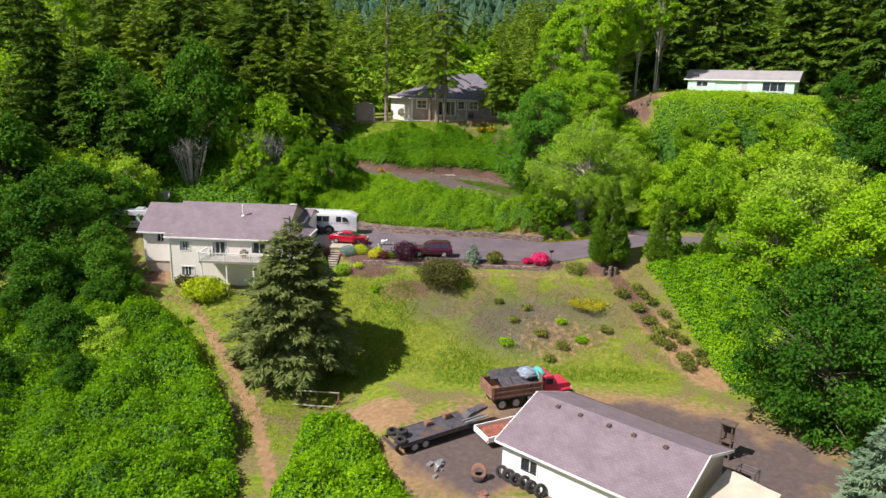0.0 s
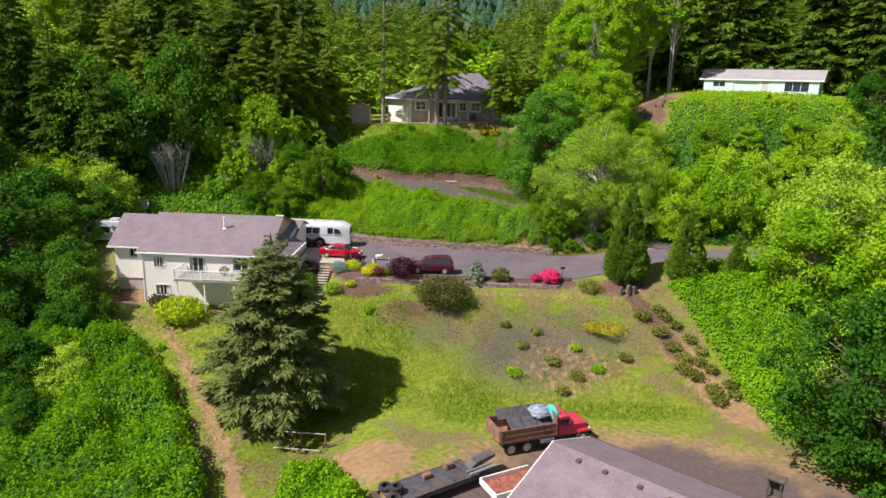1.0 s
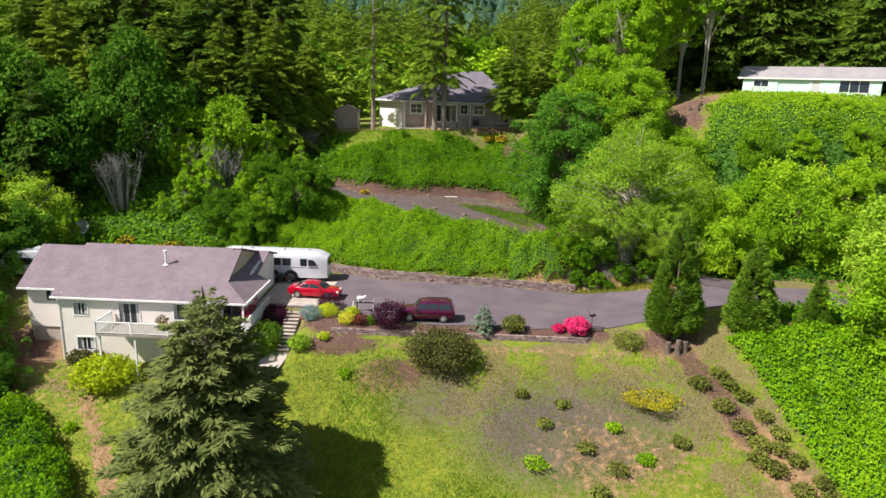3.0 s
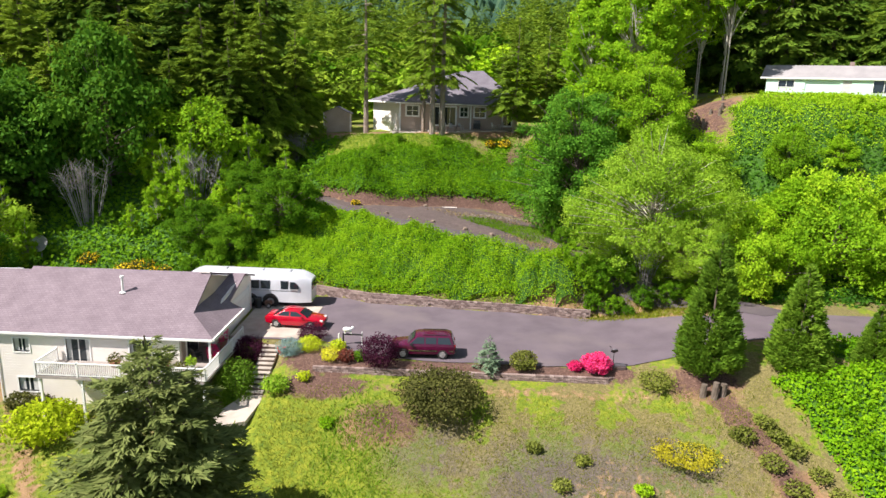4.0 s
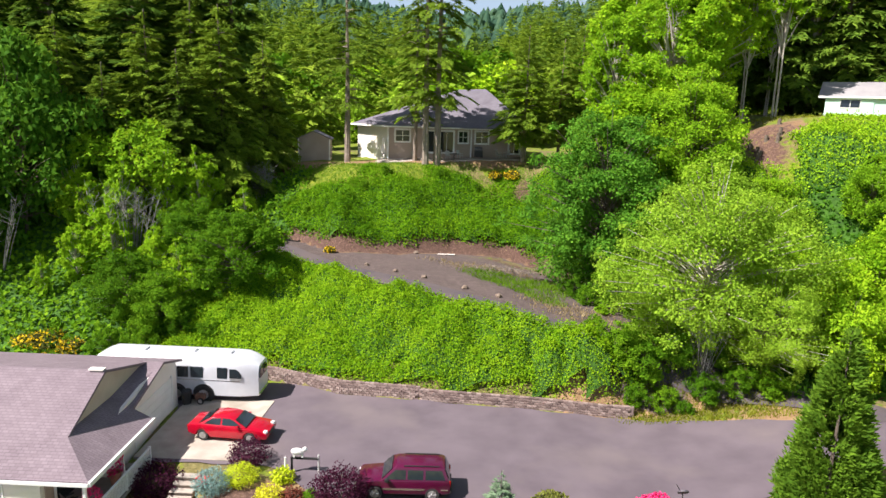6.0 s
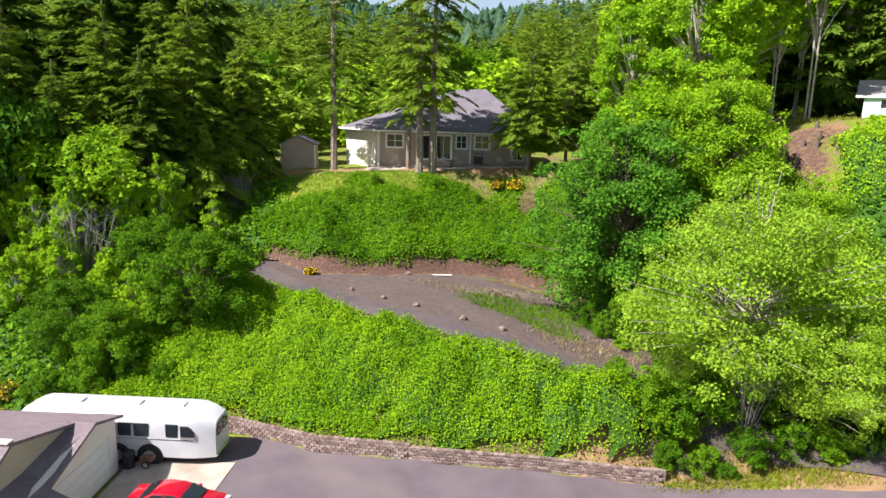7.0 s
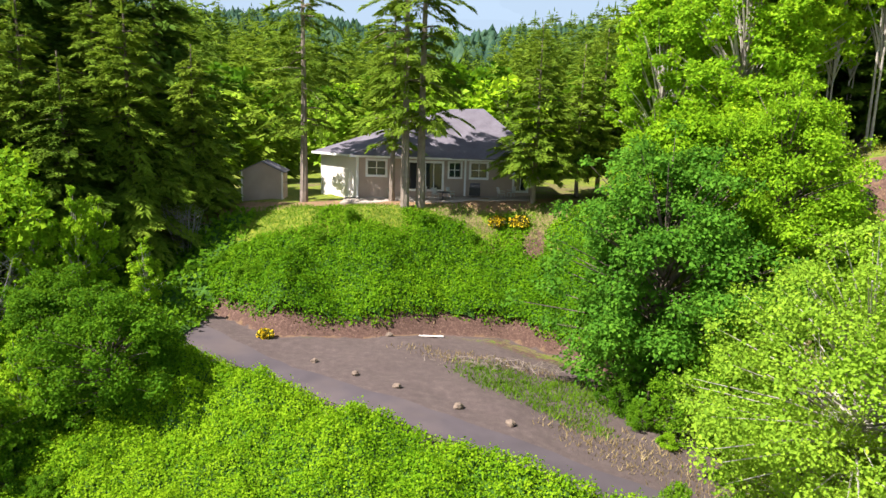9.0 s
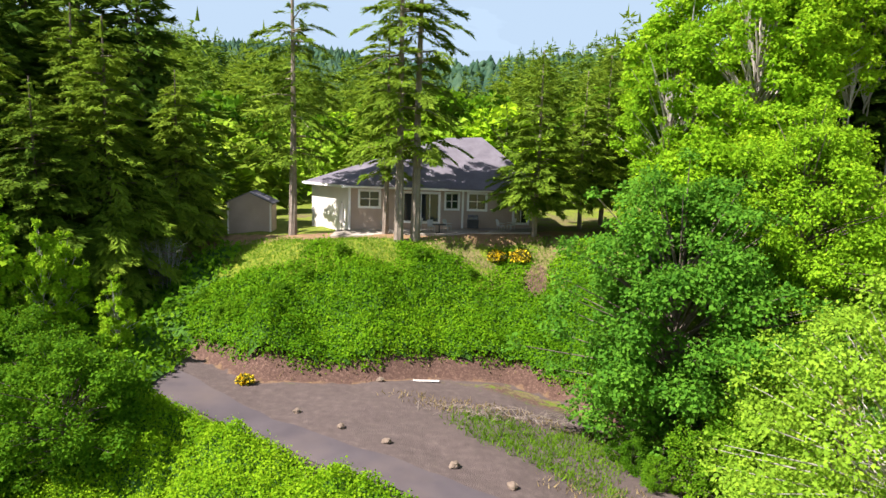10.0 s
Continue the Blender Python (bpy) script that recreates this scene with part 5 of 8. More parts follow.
# ---- thickets ----
def hedge_in(x, y):
    lo = np.where(x > 9, 85.9 + 0.25 * (x - 9), wall_line(x) + 0.2)
    hi = road_near(x) - 0.2
    return np.minimum(np.minimum((y - lo) * 1.2, (hi - y) * 0.6), np.minimum((x + 26) * 0.5, (15.5 - x) * 0.5))


def bank_in(x, y):
    return np.minimum(np.minimum((y - bank_foot(x) - 0.4 - 0.3 * wob(x, y, 1.3, 1)) * 0.9, (np.interp(x, [-21, -14, -8, -3, 2, 8], [115.5, 117.0, 118.2, 119.2, 119.4, 118.8]) - y) * 0.35 + 0.5 * wob(x, y, 0.8, 3)), np.minimum((x + 21) * 0.4, (10.5 - x) * 0.5)) - 1.0 * blob(x, y, 5.6, 117.2, 1.4, 1.8)


def mound_in(x, y):
    return np.minimum(np.minimum((x + 12.6 - 0.05 * (44 - y)) * 0.6, (-5.6 + 0.45 * (44 - y) - x) * 0.5), np.minimum((y - 29) * 0.35, (50.2 - y) * 0.6)) + 0.25 * wob(x, y, 0.7, 2.0) - 0.05


def right_in(x, y):
    return np.minimum(np.minimum((x - 20.2 - 0.35 * (72 - y)) * 0.6, (42 - x) * 0.3), np.minimum((y - 54) * 0.4, (72.2 - y) * 0.6))


def steep_in(x, y):
    return np.minimum(np.minimum((x - 20) * 0.3, (62 - x) * 0.3), np.minimum((y - 102.5 - wob(x, y, 0.4, 2)) * 0.5, np.minimum((np.interp(x, [26, 33, 37, 53, 60], [108.5, 110.5, 117.0, 108.4, 106]) - y) * 0.4, (26.6 - height(x, y)) * 0.6))) - 1.5 * (np.maximum.reduce([blob(x, y, 27.6, 111.6, 2.4, 1.6), blob(x, y, 30.0, 110.8, 1.4, 1.6), blob(x, y, 27.4, 108.6, 1.2, 2.8)]) > 0)


def foot_in(x, y):
    return np.minimum(np.minimum((x - 20) * 0.3, (62 - x) * 0.3), np.minimum((y - 85.5) * 0.3, (104.6 - y) * 0.5))


def shade_in(x, y):
    return np.minimum(np.minimum((-18 - x) * 0.3, (x + 75) * 0.3), np.minimum((y - 89.8) * 0.4, (121 - y) * 0.3))


def verge_in(x, y):
    return np.minimum(np.minimum((x - 25.0) * 0.3, (46 - x) * 0.3), np.minimum((y - 71.5) * 0.3, (77.4 - y) * 0.4))


thicket("bramble_hedge", hedge_in, -27, 17, 85, 110, 1.8, 400, 0.125, M_bramble, "bright green bramble thicket covering the bank", "brambles", 3, hug=0.55, boost=lambda x, y: 1 + 1.1 * S(-3, 9, x))
thicket("bramble_bank", bank_in, -22, 11, 102, 121, 1.9, 250, 0.165, M_bramble, "bright green bramble bank below the tan house", "brambles", 4, hug=0.55, lump=1.1, boost=lambda x, y: (0.35 + 0.85 * S(118, 111, y) + 0.2 * S(-2, 6, x)) * (0.75 + 0.3 * wob(x, y, 0.55, 2)))
thicket("bramble_thicket", left_in, -60, -12, 22, 67, 3.4, 90, 0.22, M_thicket, "wide bright green bramble thicket", "brambles", 5, lump=1.4, hug=0.7)
thicket("bramble_mound", mound_in, -14, 4, 26, 51, 2.4, 150, 0.2, M_thicket, "rounded bright green bramble mound beside the trail", "brambles", 6, hug=0.55)
thicket("bramble_slope", right_in, 17, 43, 54, 73, 2.4, 150, 0.2, M_thicket, "bright green bramble thicket beside the lawn", "brambles", 7, hug=0.6, lump=1.2)
thicket("brush_slope", steep_in, 19, 62, 84, 118, 3.3, 95, 0.2, M_bright, "green brush covering the steep bank", "brush", 8, step=0.7, lump=2.3, hug=0.9, boost=lambda x, y: 0.2 + 0.8 * S(26.0, 22.5, height(x, y)))
# Deep leaf tone here stands in for the shaded gaps between bank trees.
thicket("brush_foot", foot_in, 19, 62, 84, 106, 1.0, 26, 0.34, M_deep, "undergrowth below the bank trees, its dark leaf tone holding the gaps' shade", "brush", 12, step=0.9, lump=1.5)
thicket("undergrowth", shade_in, -75, -17, 89, 121, 1.5, 22, 0.38, M_maple, "shady green undergrowth on the bank", "brush", 9, step=0.9, lump=1.4)
thicket("verge_brush", verge_in, 25, 46, 71, 78, 1.0, 60, 0.26, M_bramble, "low bright green brush beside the road", "brush", 10)

# ---- grass ----
M_grass = leaf_mat("grass_blades", (0.085, 0.125, 0.008), (0.175, 0.21, 0.013), (0.3, 0.29, 0.035), 0.3)
M_tallgrass = leaf_mat("lush_grass_blades", (0.08, 0.18, 0.01), (0.155, 0.29, 0.014), (0.27, 0.4, 0.03), 0.35)
M_weed = leaf_mat("weed_leaf", (0.05, 0.07, 0.01), (0.1, 0.13, 0.018), (0.2, 0.2, 0.04), 0.3)
M_straw = leaf_mat("dry_grass_blades", (0.2, 0.15, 0.07), (0.34, 0.26, 0.13), (0.46, 0.37, 0.2), 0.3)


def grass(name, inside, x0, x1, y0, y1, n, tall, material, label, seed):
    q = np.random.default_rng(seed)
    x, y = q.uniform(x0, x1, n), q.uniform(y0, y1, n)
    ok = inside(x, y) > q.uniform(0, 0.6, n)
    x, y = x[ok], y[ok]
    m = len(x)
    D = np.stack([q.normal(0, 0.45, m), q.normal(0, 0.45, m), np.ones(m)], 1)
    N = np.stack([q.normal(size=m), q.normal(size=m), np.full(m, 0.3)], 1)
    ln = tall * q.uniform(0.5, 1.3, m)
    Q = kites(np.stack([x, y, height(x, y) - 0.03], 1), D, N, ln, ln * 0.2 + 0.012, 2)
    return tagged(new(name, quad_mesh(name, Q, material)), label, "grass", kind="stuff")


def lawn_in(x, y):
    return np.minimum(np.minimum((x + 15) * 0.3, (22 - x) * 0.3), np.minimum((y - 57.5) * 0.5, (72.6 - y) * 0.5)) * (0.75 + 0.5 * wob(x, y, 0.45, 2.2) + 0.3 * wob(x, y, 1.3, 0.7))


grass("lawn_grass", lawn_in, -15, 22, 57.5, 73, 85000, 0.15, M_grass, "patchy yellow-green lawn grass", 71)
grass("tall_grass", lambda x, y: np.maximum.reduce([blob(x, y, 0.5, 58.6, 3.2, 3.0), blob(x, y, -7.5, 66, 2.6, 6), blob(x, y, 13, 58.6, 6.5, 1.2), blob(x, y, -8, 60, 4, 3) * 0.7, blob(x, y, 0, 70.5, 1.5, 1.4)]) - 0.15, -15, 21, 55, 73, 60000, 0.3, M_tallgrass, "tall lush green grass patches", 72)
grass("weeds", lambda x, y: lawn_in(x, y) * (0.4 + 0.9 * wob(x, y, 1.1, 5.5)) - 0.15, -15, 22, 57.5, 73, 40000, 0.13, M_weed, "low dark green and russet weeds in the lawn", 79)
grass("dry_stalks", lambda x, y: lawn_in(x, y) * (0.3 + 0.8 * wob(x, y, 0.8, 8.5)) - 0.2, -15, 22, 57.5, 73, 16000, 0.15, M_straw, "dry straw stalks in the lawn", 80)
grass("trail_grass", lambda x, y: np.minimum(np.minimum((x + 34) * 0.3, (-9 - x) * 0.3), np.minimum((y - 44) * 0.3, (72 - y) * 0.4)) * (left_in(x, y) < 0) * (mound_in(x, y) < 0) - 1.2 * np.maximum.reduce([trail(x, y, -12.9, 41, -16.6, 49.4, 0.7), trail(x, y, -16.6, 49.4, -20.6, 55.6, 0.7), trail(x, y, -20.6, 55.6, -25, 61.8, 0.7)]), -34, -9, 44, 72, 34000, 0.2, M_grass, "grass beside the trodden trail", 73)
grass("pad_grass", lambda x, y: np.maximum.reduce([blob(x, y, 2.6, 101.8, 3.6, 1.9, -35), blob(x, y, 6.6, 101.6, 2.6, 2.2, -30), blob(x, y, 5.2, 98.6, 2.6, 1.2, -35)]), -2, 12, 95, 106, 16000, 0.3, M_tallgrass, "green weeds on the gravel pad", 74)
grass("dry_grass", lambda x, y: np.maximum.reduce([blob(x, y, 1.5, 105.0, 5.5, 1.0, -8), blob(x, y, 9.6, 94.6, 5.5, 2.2, -25), S(-0.5, 0.4, y - bank_foot(x)) * S(2.2, 1.0, y - bank_foot(x)) * (0.15 + 0.5 * wob(x, y, 1.2, 3))]), -21, 15, 90, 114, 26000, 0.3, M_straw, "dry straw-coloured weeds", 75)
grass("terrace_grass", lambda x, y: np.minimum((112.5 - y) * -0.5, (122.0 - y) * 0.6) * (np.abs(x + 7) < 14) * (0.7 + 0.6 * wob(x, y, 0.9, 4)), -21, 9, 112, 123, 30000, 0.26, M_tallgrass, "rough grass along the terrace edge", 76)
grass("verge_grass", lambda x, y: np.minimum(np.minimum((x - 9) * 0.4, (21 - x) * 0.3), np.minimum((y - 84.3 + 0.1 * (x - 9)) * 1.0, (88.4 - y) * 0.8)), 9, 21, 83, 89, 12000, 0.28, M_grass, "yellow-green verge grass beside the driveway", 78)
grass("meadow", lambda x, y: np.minimum(blob(x, y, 38, 116.8, 14, 2.6), 1), 22, 56, 112, 121, 6000, 0.3, M_grass, "mown grass in front of the mint house", 77)


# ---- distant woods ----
# Needle green shifted towards blue: the haze of distance is in this colour.
M_hill_haze = leaf_mat("hazy_hill_needles", (0.022, 0.06, 0.038), (0.048, 0.105, 0.062), (0.095, 0.16, 0.085), 0.15)


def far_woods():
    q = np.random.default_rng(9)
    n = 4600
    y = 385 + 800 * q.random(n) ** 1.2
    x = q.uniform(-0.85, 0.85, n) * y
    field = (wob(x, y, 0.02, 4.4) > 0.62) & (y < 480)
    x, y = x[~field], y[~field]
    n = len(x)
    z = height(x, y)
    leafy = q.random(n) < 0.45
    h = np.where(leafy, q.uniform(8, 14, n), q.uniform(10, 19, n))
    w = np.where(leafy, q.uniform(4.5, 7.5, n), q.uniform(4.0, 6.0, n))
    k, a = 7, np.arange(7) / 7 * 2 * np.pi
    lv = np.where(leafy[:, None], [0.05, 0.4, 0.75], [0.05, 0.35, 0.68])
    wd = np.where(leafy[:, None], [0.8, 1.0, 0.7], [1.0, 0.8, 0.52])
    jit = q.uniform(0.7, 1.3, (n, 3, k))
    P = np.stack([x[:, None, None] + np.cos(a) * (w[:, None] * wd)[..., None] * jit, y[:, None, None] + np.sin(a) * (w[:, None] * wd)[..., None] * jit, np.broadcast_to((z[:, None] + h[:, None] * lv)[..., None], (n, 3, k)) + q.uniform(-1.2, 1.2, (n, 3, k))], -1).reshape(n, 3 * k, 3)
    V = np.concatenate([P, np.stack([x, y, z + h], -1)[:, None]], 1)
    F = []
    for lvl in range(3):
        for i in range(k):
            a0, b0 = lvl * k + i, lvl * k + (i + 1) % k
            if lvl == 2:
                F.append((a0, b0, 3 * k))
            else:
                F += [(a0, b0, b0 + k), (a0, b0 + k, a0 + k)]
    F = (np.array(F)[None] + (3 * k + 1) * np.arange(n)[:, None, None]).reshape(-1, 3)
    ob = new("far_woods", mesh_np("far_woods", V.reshape(-1, 3), F, (M_hill_haze,)))
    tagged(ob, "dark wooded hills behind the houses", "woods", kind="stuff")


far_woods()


# ---- paving, walls and steps ----
def slab_on_ground(name, pts, lift, material, label, category, deep=0.3):
    bm = bmesh.new()
    slab(bm, [(x, y, hz(x, y) + lift) for x, y in pts], deep)
    return tagged(part(name, bm, material, None), label, category, kind="structure")


slab_on_ground("garage_slab", [(-18.95, 77.9), (-13.6, 77.9), (-13.2, 85.6), (-18.95, 85.3)], 0.10, M_concrete, "pale concrete slab in front of the garage", "slab")
slab_on_ground("patio", [(-11.5, 122.6), (5.4, 122.9), (6.2, 126.5), (-11.5, 125.9)], 0.16, M_concrete, "pale paved patio beside the tan house", "patio")


def block_wall(name, line, base, courses, label, seed):
    """A retaining wall of split-face blocks laid along a line of points."""
    q = np.random.default_rng(seed)
    P = np.array(line, float)
    d = np.r_[0, np.cumsum(np.hypot(*np.diff(P, axis=0).T))]
    e = thing(name, Matrix.Identity(4), label, "wall", kind="structure")
    bm = bmesh.new()
    for a, b in zip(P, P[1:]):
        n = np.array([-(b - a)[1], (b - a)[0]])
        n /= np.linalg.norm(n)
        z0, z1 = min(base(*a), base(*b)) - 0.3, (base(*a) + base(*b)) / 2 + courses * 0.16 - 0.05
        vs = [bm.verts.new((p[0] + n[0] * o, p[1] + n[1] * o, z)) for z in (z0, z1) for p, o in ((a, 0.05), (b, 0.05), (b, 0.3), (a, 0.3))]
        for f in ((3, 2, 1, 0), (4, 5, 6, 7), (0, 1, 5, 4), (1, 2, 6, 5), (2, 3, 7, 6), (3, 0, 4, 7)):
            bm.faces.new([vs[i] for i in f])
    part("wall_core", bm, M_block, e)
    shapes = []
    for k in range(4):
        bm = bmesh.new()
        box(bm, -0.155, 0.155, -0.11, 0.12, 0, 0.148, bevel=0.0)
        for v in bm.verts:
            v.co += Vector((q.normal() * 0.012, q.normal() * 0.02, q.normal() * 0.008))
        bmesh.ops.bevel(bm, geom=list(bm.edges), offset=0.016, segments=1, affect="EDGES", clamp_overlap=True)
        me = bpy.data.meshes.new("block")
        bm.to_mesh(me)
        bm.free()
        me.materials.append(M_blockvar)
        shapes.append(me)
    for c in range(courses):
        s = 0.16 + 0.16 * (c % 2)
        while s < d[-1] - 0.2:
            x, y = np.interp(s, d, P[:, 0]), np.interp(s, d, P[:, 1])
            x2, y2 = np.interp(s + 0.1, d, P[:, 0]), np.interp(s + 0.1, d, P[:, 1])
            ob = put(new("block", shapes[int(q.integers(0, 4))]), e)
            ob.matrix_local = Matrix.Translation((x, y + 0.03 * c, base(x, y) + 0.16 * c)) @ Matrix.Rotation(math.atan2(y2 - y, x2 - x) + q.normal() * 0.02, 4, "Z")
            s += 0.322
    return e


def block_var():
    m, nt, b = mat("split_block", 0.95)
    o = nt.nodes.new("ShaderNodeObjectInfo")
    f = calc(nt, "ADD", calc(nt, "MULTIPLY", o.outputs["Random"], 0.6), calc(nt, "MULTIPLY", noise_tex(nt, 6, 4), 0.4))
    nt.links.new(ramp(nt, f, (0.2, (0.13, 0.09, 0.08)), (0.5, (0.225, 0.16, 0.14)), (0.85, (0.33, 0.255, 0.225))), b.inputs["Base Color"])
    bump(nt, b, noise_tex(nt, 35, 3), 0.6, 0.02)
    return m


M_blockvar = block_var()


def steps():
    e = thing("garden_steps", Matrix.Identity(4), "flight of pale concrete garden steps with timber edges", "steps", kind="structure")
    for i in range(11):
        y = 76.6 - 0.43 * i
        z = 6.82 - 0.17 * i
        part("step", boxes((-15.85, -14.6, y - 0.45, y, z - 0.35, z), bevel=0.015), M_concrete, e)
        part("riser", boxes((-15.86, -14.59, y - 0.47, y - 0.452, z - 0.19, z - 0.03)), M_shadowed, e)
    part("landing", slab(bmesh.new(), [(-15.9, 71.8, 4.95), (-14.4, 71.9, 4.95), (-15.0, 69.2, 4.35), (-17.3, 68.4, 4.2), (-17.2, 70.0, 4.45)], 0.3), M_concrete, e)


steps()

# ---- garden plants ----
M_purple = leaf_mat("purple_leaf", (0.024, 0.005, 0.014), (0.06, 0.013, 0.032), (0.125, 0.032, 0.062), 0.2)
M_clump = leaf_mat("clump_leaf", (0.09, 0.11, 0.02), (0.18, 0.21, 0.035), (0.3, 0.33, 0.06), 0.25)
M_olive = leaf_mat("olive_leaf", (0.05, 0.056, 0.015), (0.115, 0.12, 0.03), (0.225, 0.22, 0.06), 0.2)
M_blue = leaf_mat("blue_needles", (0.13, 0.22, 0.2), (0.24, 0.37, 0.34), (0.38, 0.5, 0.47), 0.15)
M_yellow = leaf_mat("golden_leaf", (0.35, 0.33, 0.01), (0.6, 0.58, 0.02), (0.8, 0.78, 0.08), 0.3)
M_gold_green = leaf_mat("gold_green_leaf", (0.3, 0.4, 0.01), (0.5, 0.6, 0.015), (0.65, 0.72, 0.04), 0.3)
M_pink = leaf_mat("pink_petal", (0.46, 0.012, 0.08), (0.76, 0.035, 0.18), (0.88, 0.13, 0.33), 0.3)
M_gorse = leaf_mat("gorse_petal", (0.45, 0.3, 0.0), (0.75, 0.52, 0.01), (0.85, 0.68, 0.05), 0.25)
M_rust = leaf_mat("russet_leaf", (0.06, 0.015, 0.012), (0.13, 0.035, 0.025), (0.22, 0.07, 0.04), 0.2)


M_gold = leaf_mat("gold_olive_leaf", (0.16, 0.15, 0.01), (0.34, 0.31, 0.015), (0.52, 0.47, 0.03), 0.3)


def round_bush(seed, rad, h, n, size, material, label, x, y, name="garden_shrub", cat="shrub", second=None, dz=0.0):
    q = np.random.default_rng(seed)
    e = thing(name, at(x, y, 1.0, seed * 1.7, dz), label, cat)
    bm = bmesh.new()
    for i in range(5):
        a = i * 1.3 + seed
        limb(bm, [(0, 0, -0.1), (math.cos(a) * rad * 0.3, math.sin(a) * rad * 0.3, h * 0.4), (math.cos(a) * rad * 0.6, math.sin(a) * rad * 0.6, h * 0.75)], 0.03, 0.01, 5)
    part("stem", bm, M_bark, e)

    def foliage(n, size, lo):
        d = unit(n, q)
        lum = 1 + 0.16 * np.sin(d[:, 0] * 6 + seed) * np.sin(d[:, 1] * 5 + 2 * seed) + 0.1 * np.sin(d[:, 2] * 9 + seed)
        P = d * np.array([rad, rad, h * 0.5]) * (lum * q.uniform(lo, 1.05, n))[:, None] + np.array([0, 0, h * 0.48])
        P[:, 2] = np.maximum(P[:, 2], 0.03)
        s = size * q.uniform(0.6, 1.4, n)
        return kites(P, unit(n, q) + 0.6 * d, d + 0.6 * unit(n, q) + np.array([0, 0, 0.3]), s, s * 0.7)
    put(new("foliage", quad_mesh("foliage", foliage(n, size, 0.6), material)), e)
    if second:
        put(new("blossom", quad_mesh("blossom", foliage(n // 2, size, 0.95), second)), e)
    return e


round_bush(1, 2.7, 2.5, 7500, 0.17, M_olive, "large olive-brown rounded bush below the driveway", -2.2, 70.4)
round_bush(2, 1.45, 2.1, 4200, 0.12, M_purple, "dark purple-leaved shrub beside the parked car", -6.6, 74.0)
round_bush(3, 1.45, 1.8, 4200, 0.11, M_purple, "dark purple-leaved shrub beside the deck", -17.0, 76.0)
round_bush(4, 1.4, 3.9, 6200, 0.13, M_sequoia, "dense dark green rounded shrub beside the steps", -16.55, 72.3)
round_bush(5, 0.95, 1.25, 4500, 0.07, M_blue, "clipped blue-grey conifer ball", -13.5, 75.2)
round_bush(6, 0.85, 1.1, 3600, 0.07, M_gold_green, "clipped yellow-green ball shrub", -12.2, 75.8)
round_bush(7, 1.1, 1.35, 2600, 0.1, M_purple, "dark purple-leaved rounded shrub", -12.4, 77.8)
round_bush(8, 0.7, 0.85, 1000, 0.12, M_yellow, "bright golden-yellow small shrub", -10.3, 74.3)
round_bush(9, 0.65, 0.8, 900, 0.12, M_rust, "dark russet small shrub", -9.1, 74.2)
round_bush(10, 0.6, 0.75, 900, 0.12, M_gold_green, "small yellow-green shrub in the garden bed", -10.1, 76.2)
round_bush(11, 0.4, 0.8, 500, 0.12, M_maple, "small upright green shrub", -8.2, 74.3)
round_bush(12, 0.85, 1.15, 1300, 0.15, M_clump, "straggly olive-yellow shrub with pale twigs", 3.7, 74.2, second=M_olive)
round_bush(13, 0.92, 1.2, 3000, 0.13, M_pink, "rhododendron covered in bright pink flowers", 8.9, 74.2, second=M_pink)
round_bush(14, 0.42, 0.6, 800, 0.12, M_pink, "small rhododendron with bright pink flowers", 7.4, 74.2, second=M_pink)
round_bush(15, 2.1, 0.6, 3600, 0.12, M_gold, "low spreading yellow-green shrub on the lawn", 13.4, 67.4)
round_bush(16, 1.2, 1.2, 1600, 0.14, M_clump, "pale green flowering shrub at the driveway corner", 12.8, 72.6)
round_bush(17, 2.3, 2.2, 2800, 0.26, M_gold_green, "bright yellow-green shrub below the deck", -28.2, 68.6)
round_bush(18, 0.9, 1.2, 900, 0.2, M_olive, "brown-green shrub against the house wall", -31.6, 71.2)
round_bush(19, 0.8, 1.0, 800, 0.2, M_olive, "brown-green shrub against the house wall", -30.2, 71.3)
round_bush(20, 0.9, 1.0, 900, 0.18, M_alder, "grey-green low shrub beside the steps", -13.6, 71.6)
round_bush(21, 0.45, 0.6, 500, 0.12, M_gold_green, "small yellow-green shrub beside the steps", -11.8, 72.4)
q = np.random.default_rng(88)
for i in range(9):
    x, y = 17.4 + 0.55 * i + q.normal() * 0.3, 68.3 - 1.05 * i + q.normal() * 0.2
    if i % 2 == 0 or i > 2:
        round_bush(30 + i, 0.75, 0.75, 500, 0.17, M_clump, "low olive-green shrub in a row beside the path", x, y)
    round_bush(40 + i, 0.6, 0.6, 380, 0.17, M_clump, "low olive-green shrub in a row beside the path", x + 1.6, y + 0.7)
for i, (x, y, s) in enumerate([(4.6, 62.2, 0.8), (5.5, 65.4, 0.55), (8.2, 63.5, 0.6), (10.4, 65.2, 0.5), (10.2, 62.1, 0.7), (7.0, 67.0, 0.5), (12.2, 62.9, 0.6), (4.0, 67.6, 0.45), (8.8, 60.6, 0.6), (-9.5, 69.0, 0.5), (14.8, 64.0, 0.6)]):
    round_bush(50 + i, s, s * 0.8, 420, 0.16, M_lime if i % 3 == 0 else M_clump, "small green clump growing on the lawn", x, y, "lawn_clump", "plant")
for i, (x, y, s) in enumerate([(-32.4, 92.0, 1.3), (-30.4, 91.6, 1.0), (-34.2, 92.2, 0.9), (2.4, 119.4, 0.65), (4.3, 119.2, 0.75), (-13.6, 106.1, 0.4), (-38.4, 93.2, 1.0)]):
    round_bush(70 + i, s, s * 1.1, 700, 0.2, M_olive, "gorse bush in yellow flower", x, y, "gorse_bush", "bush", second=M_gorse)
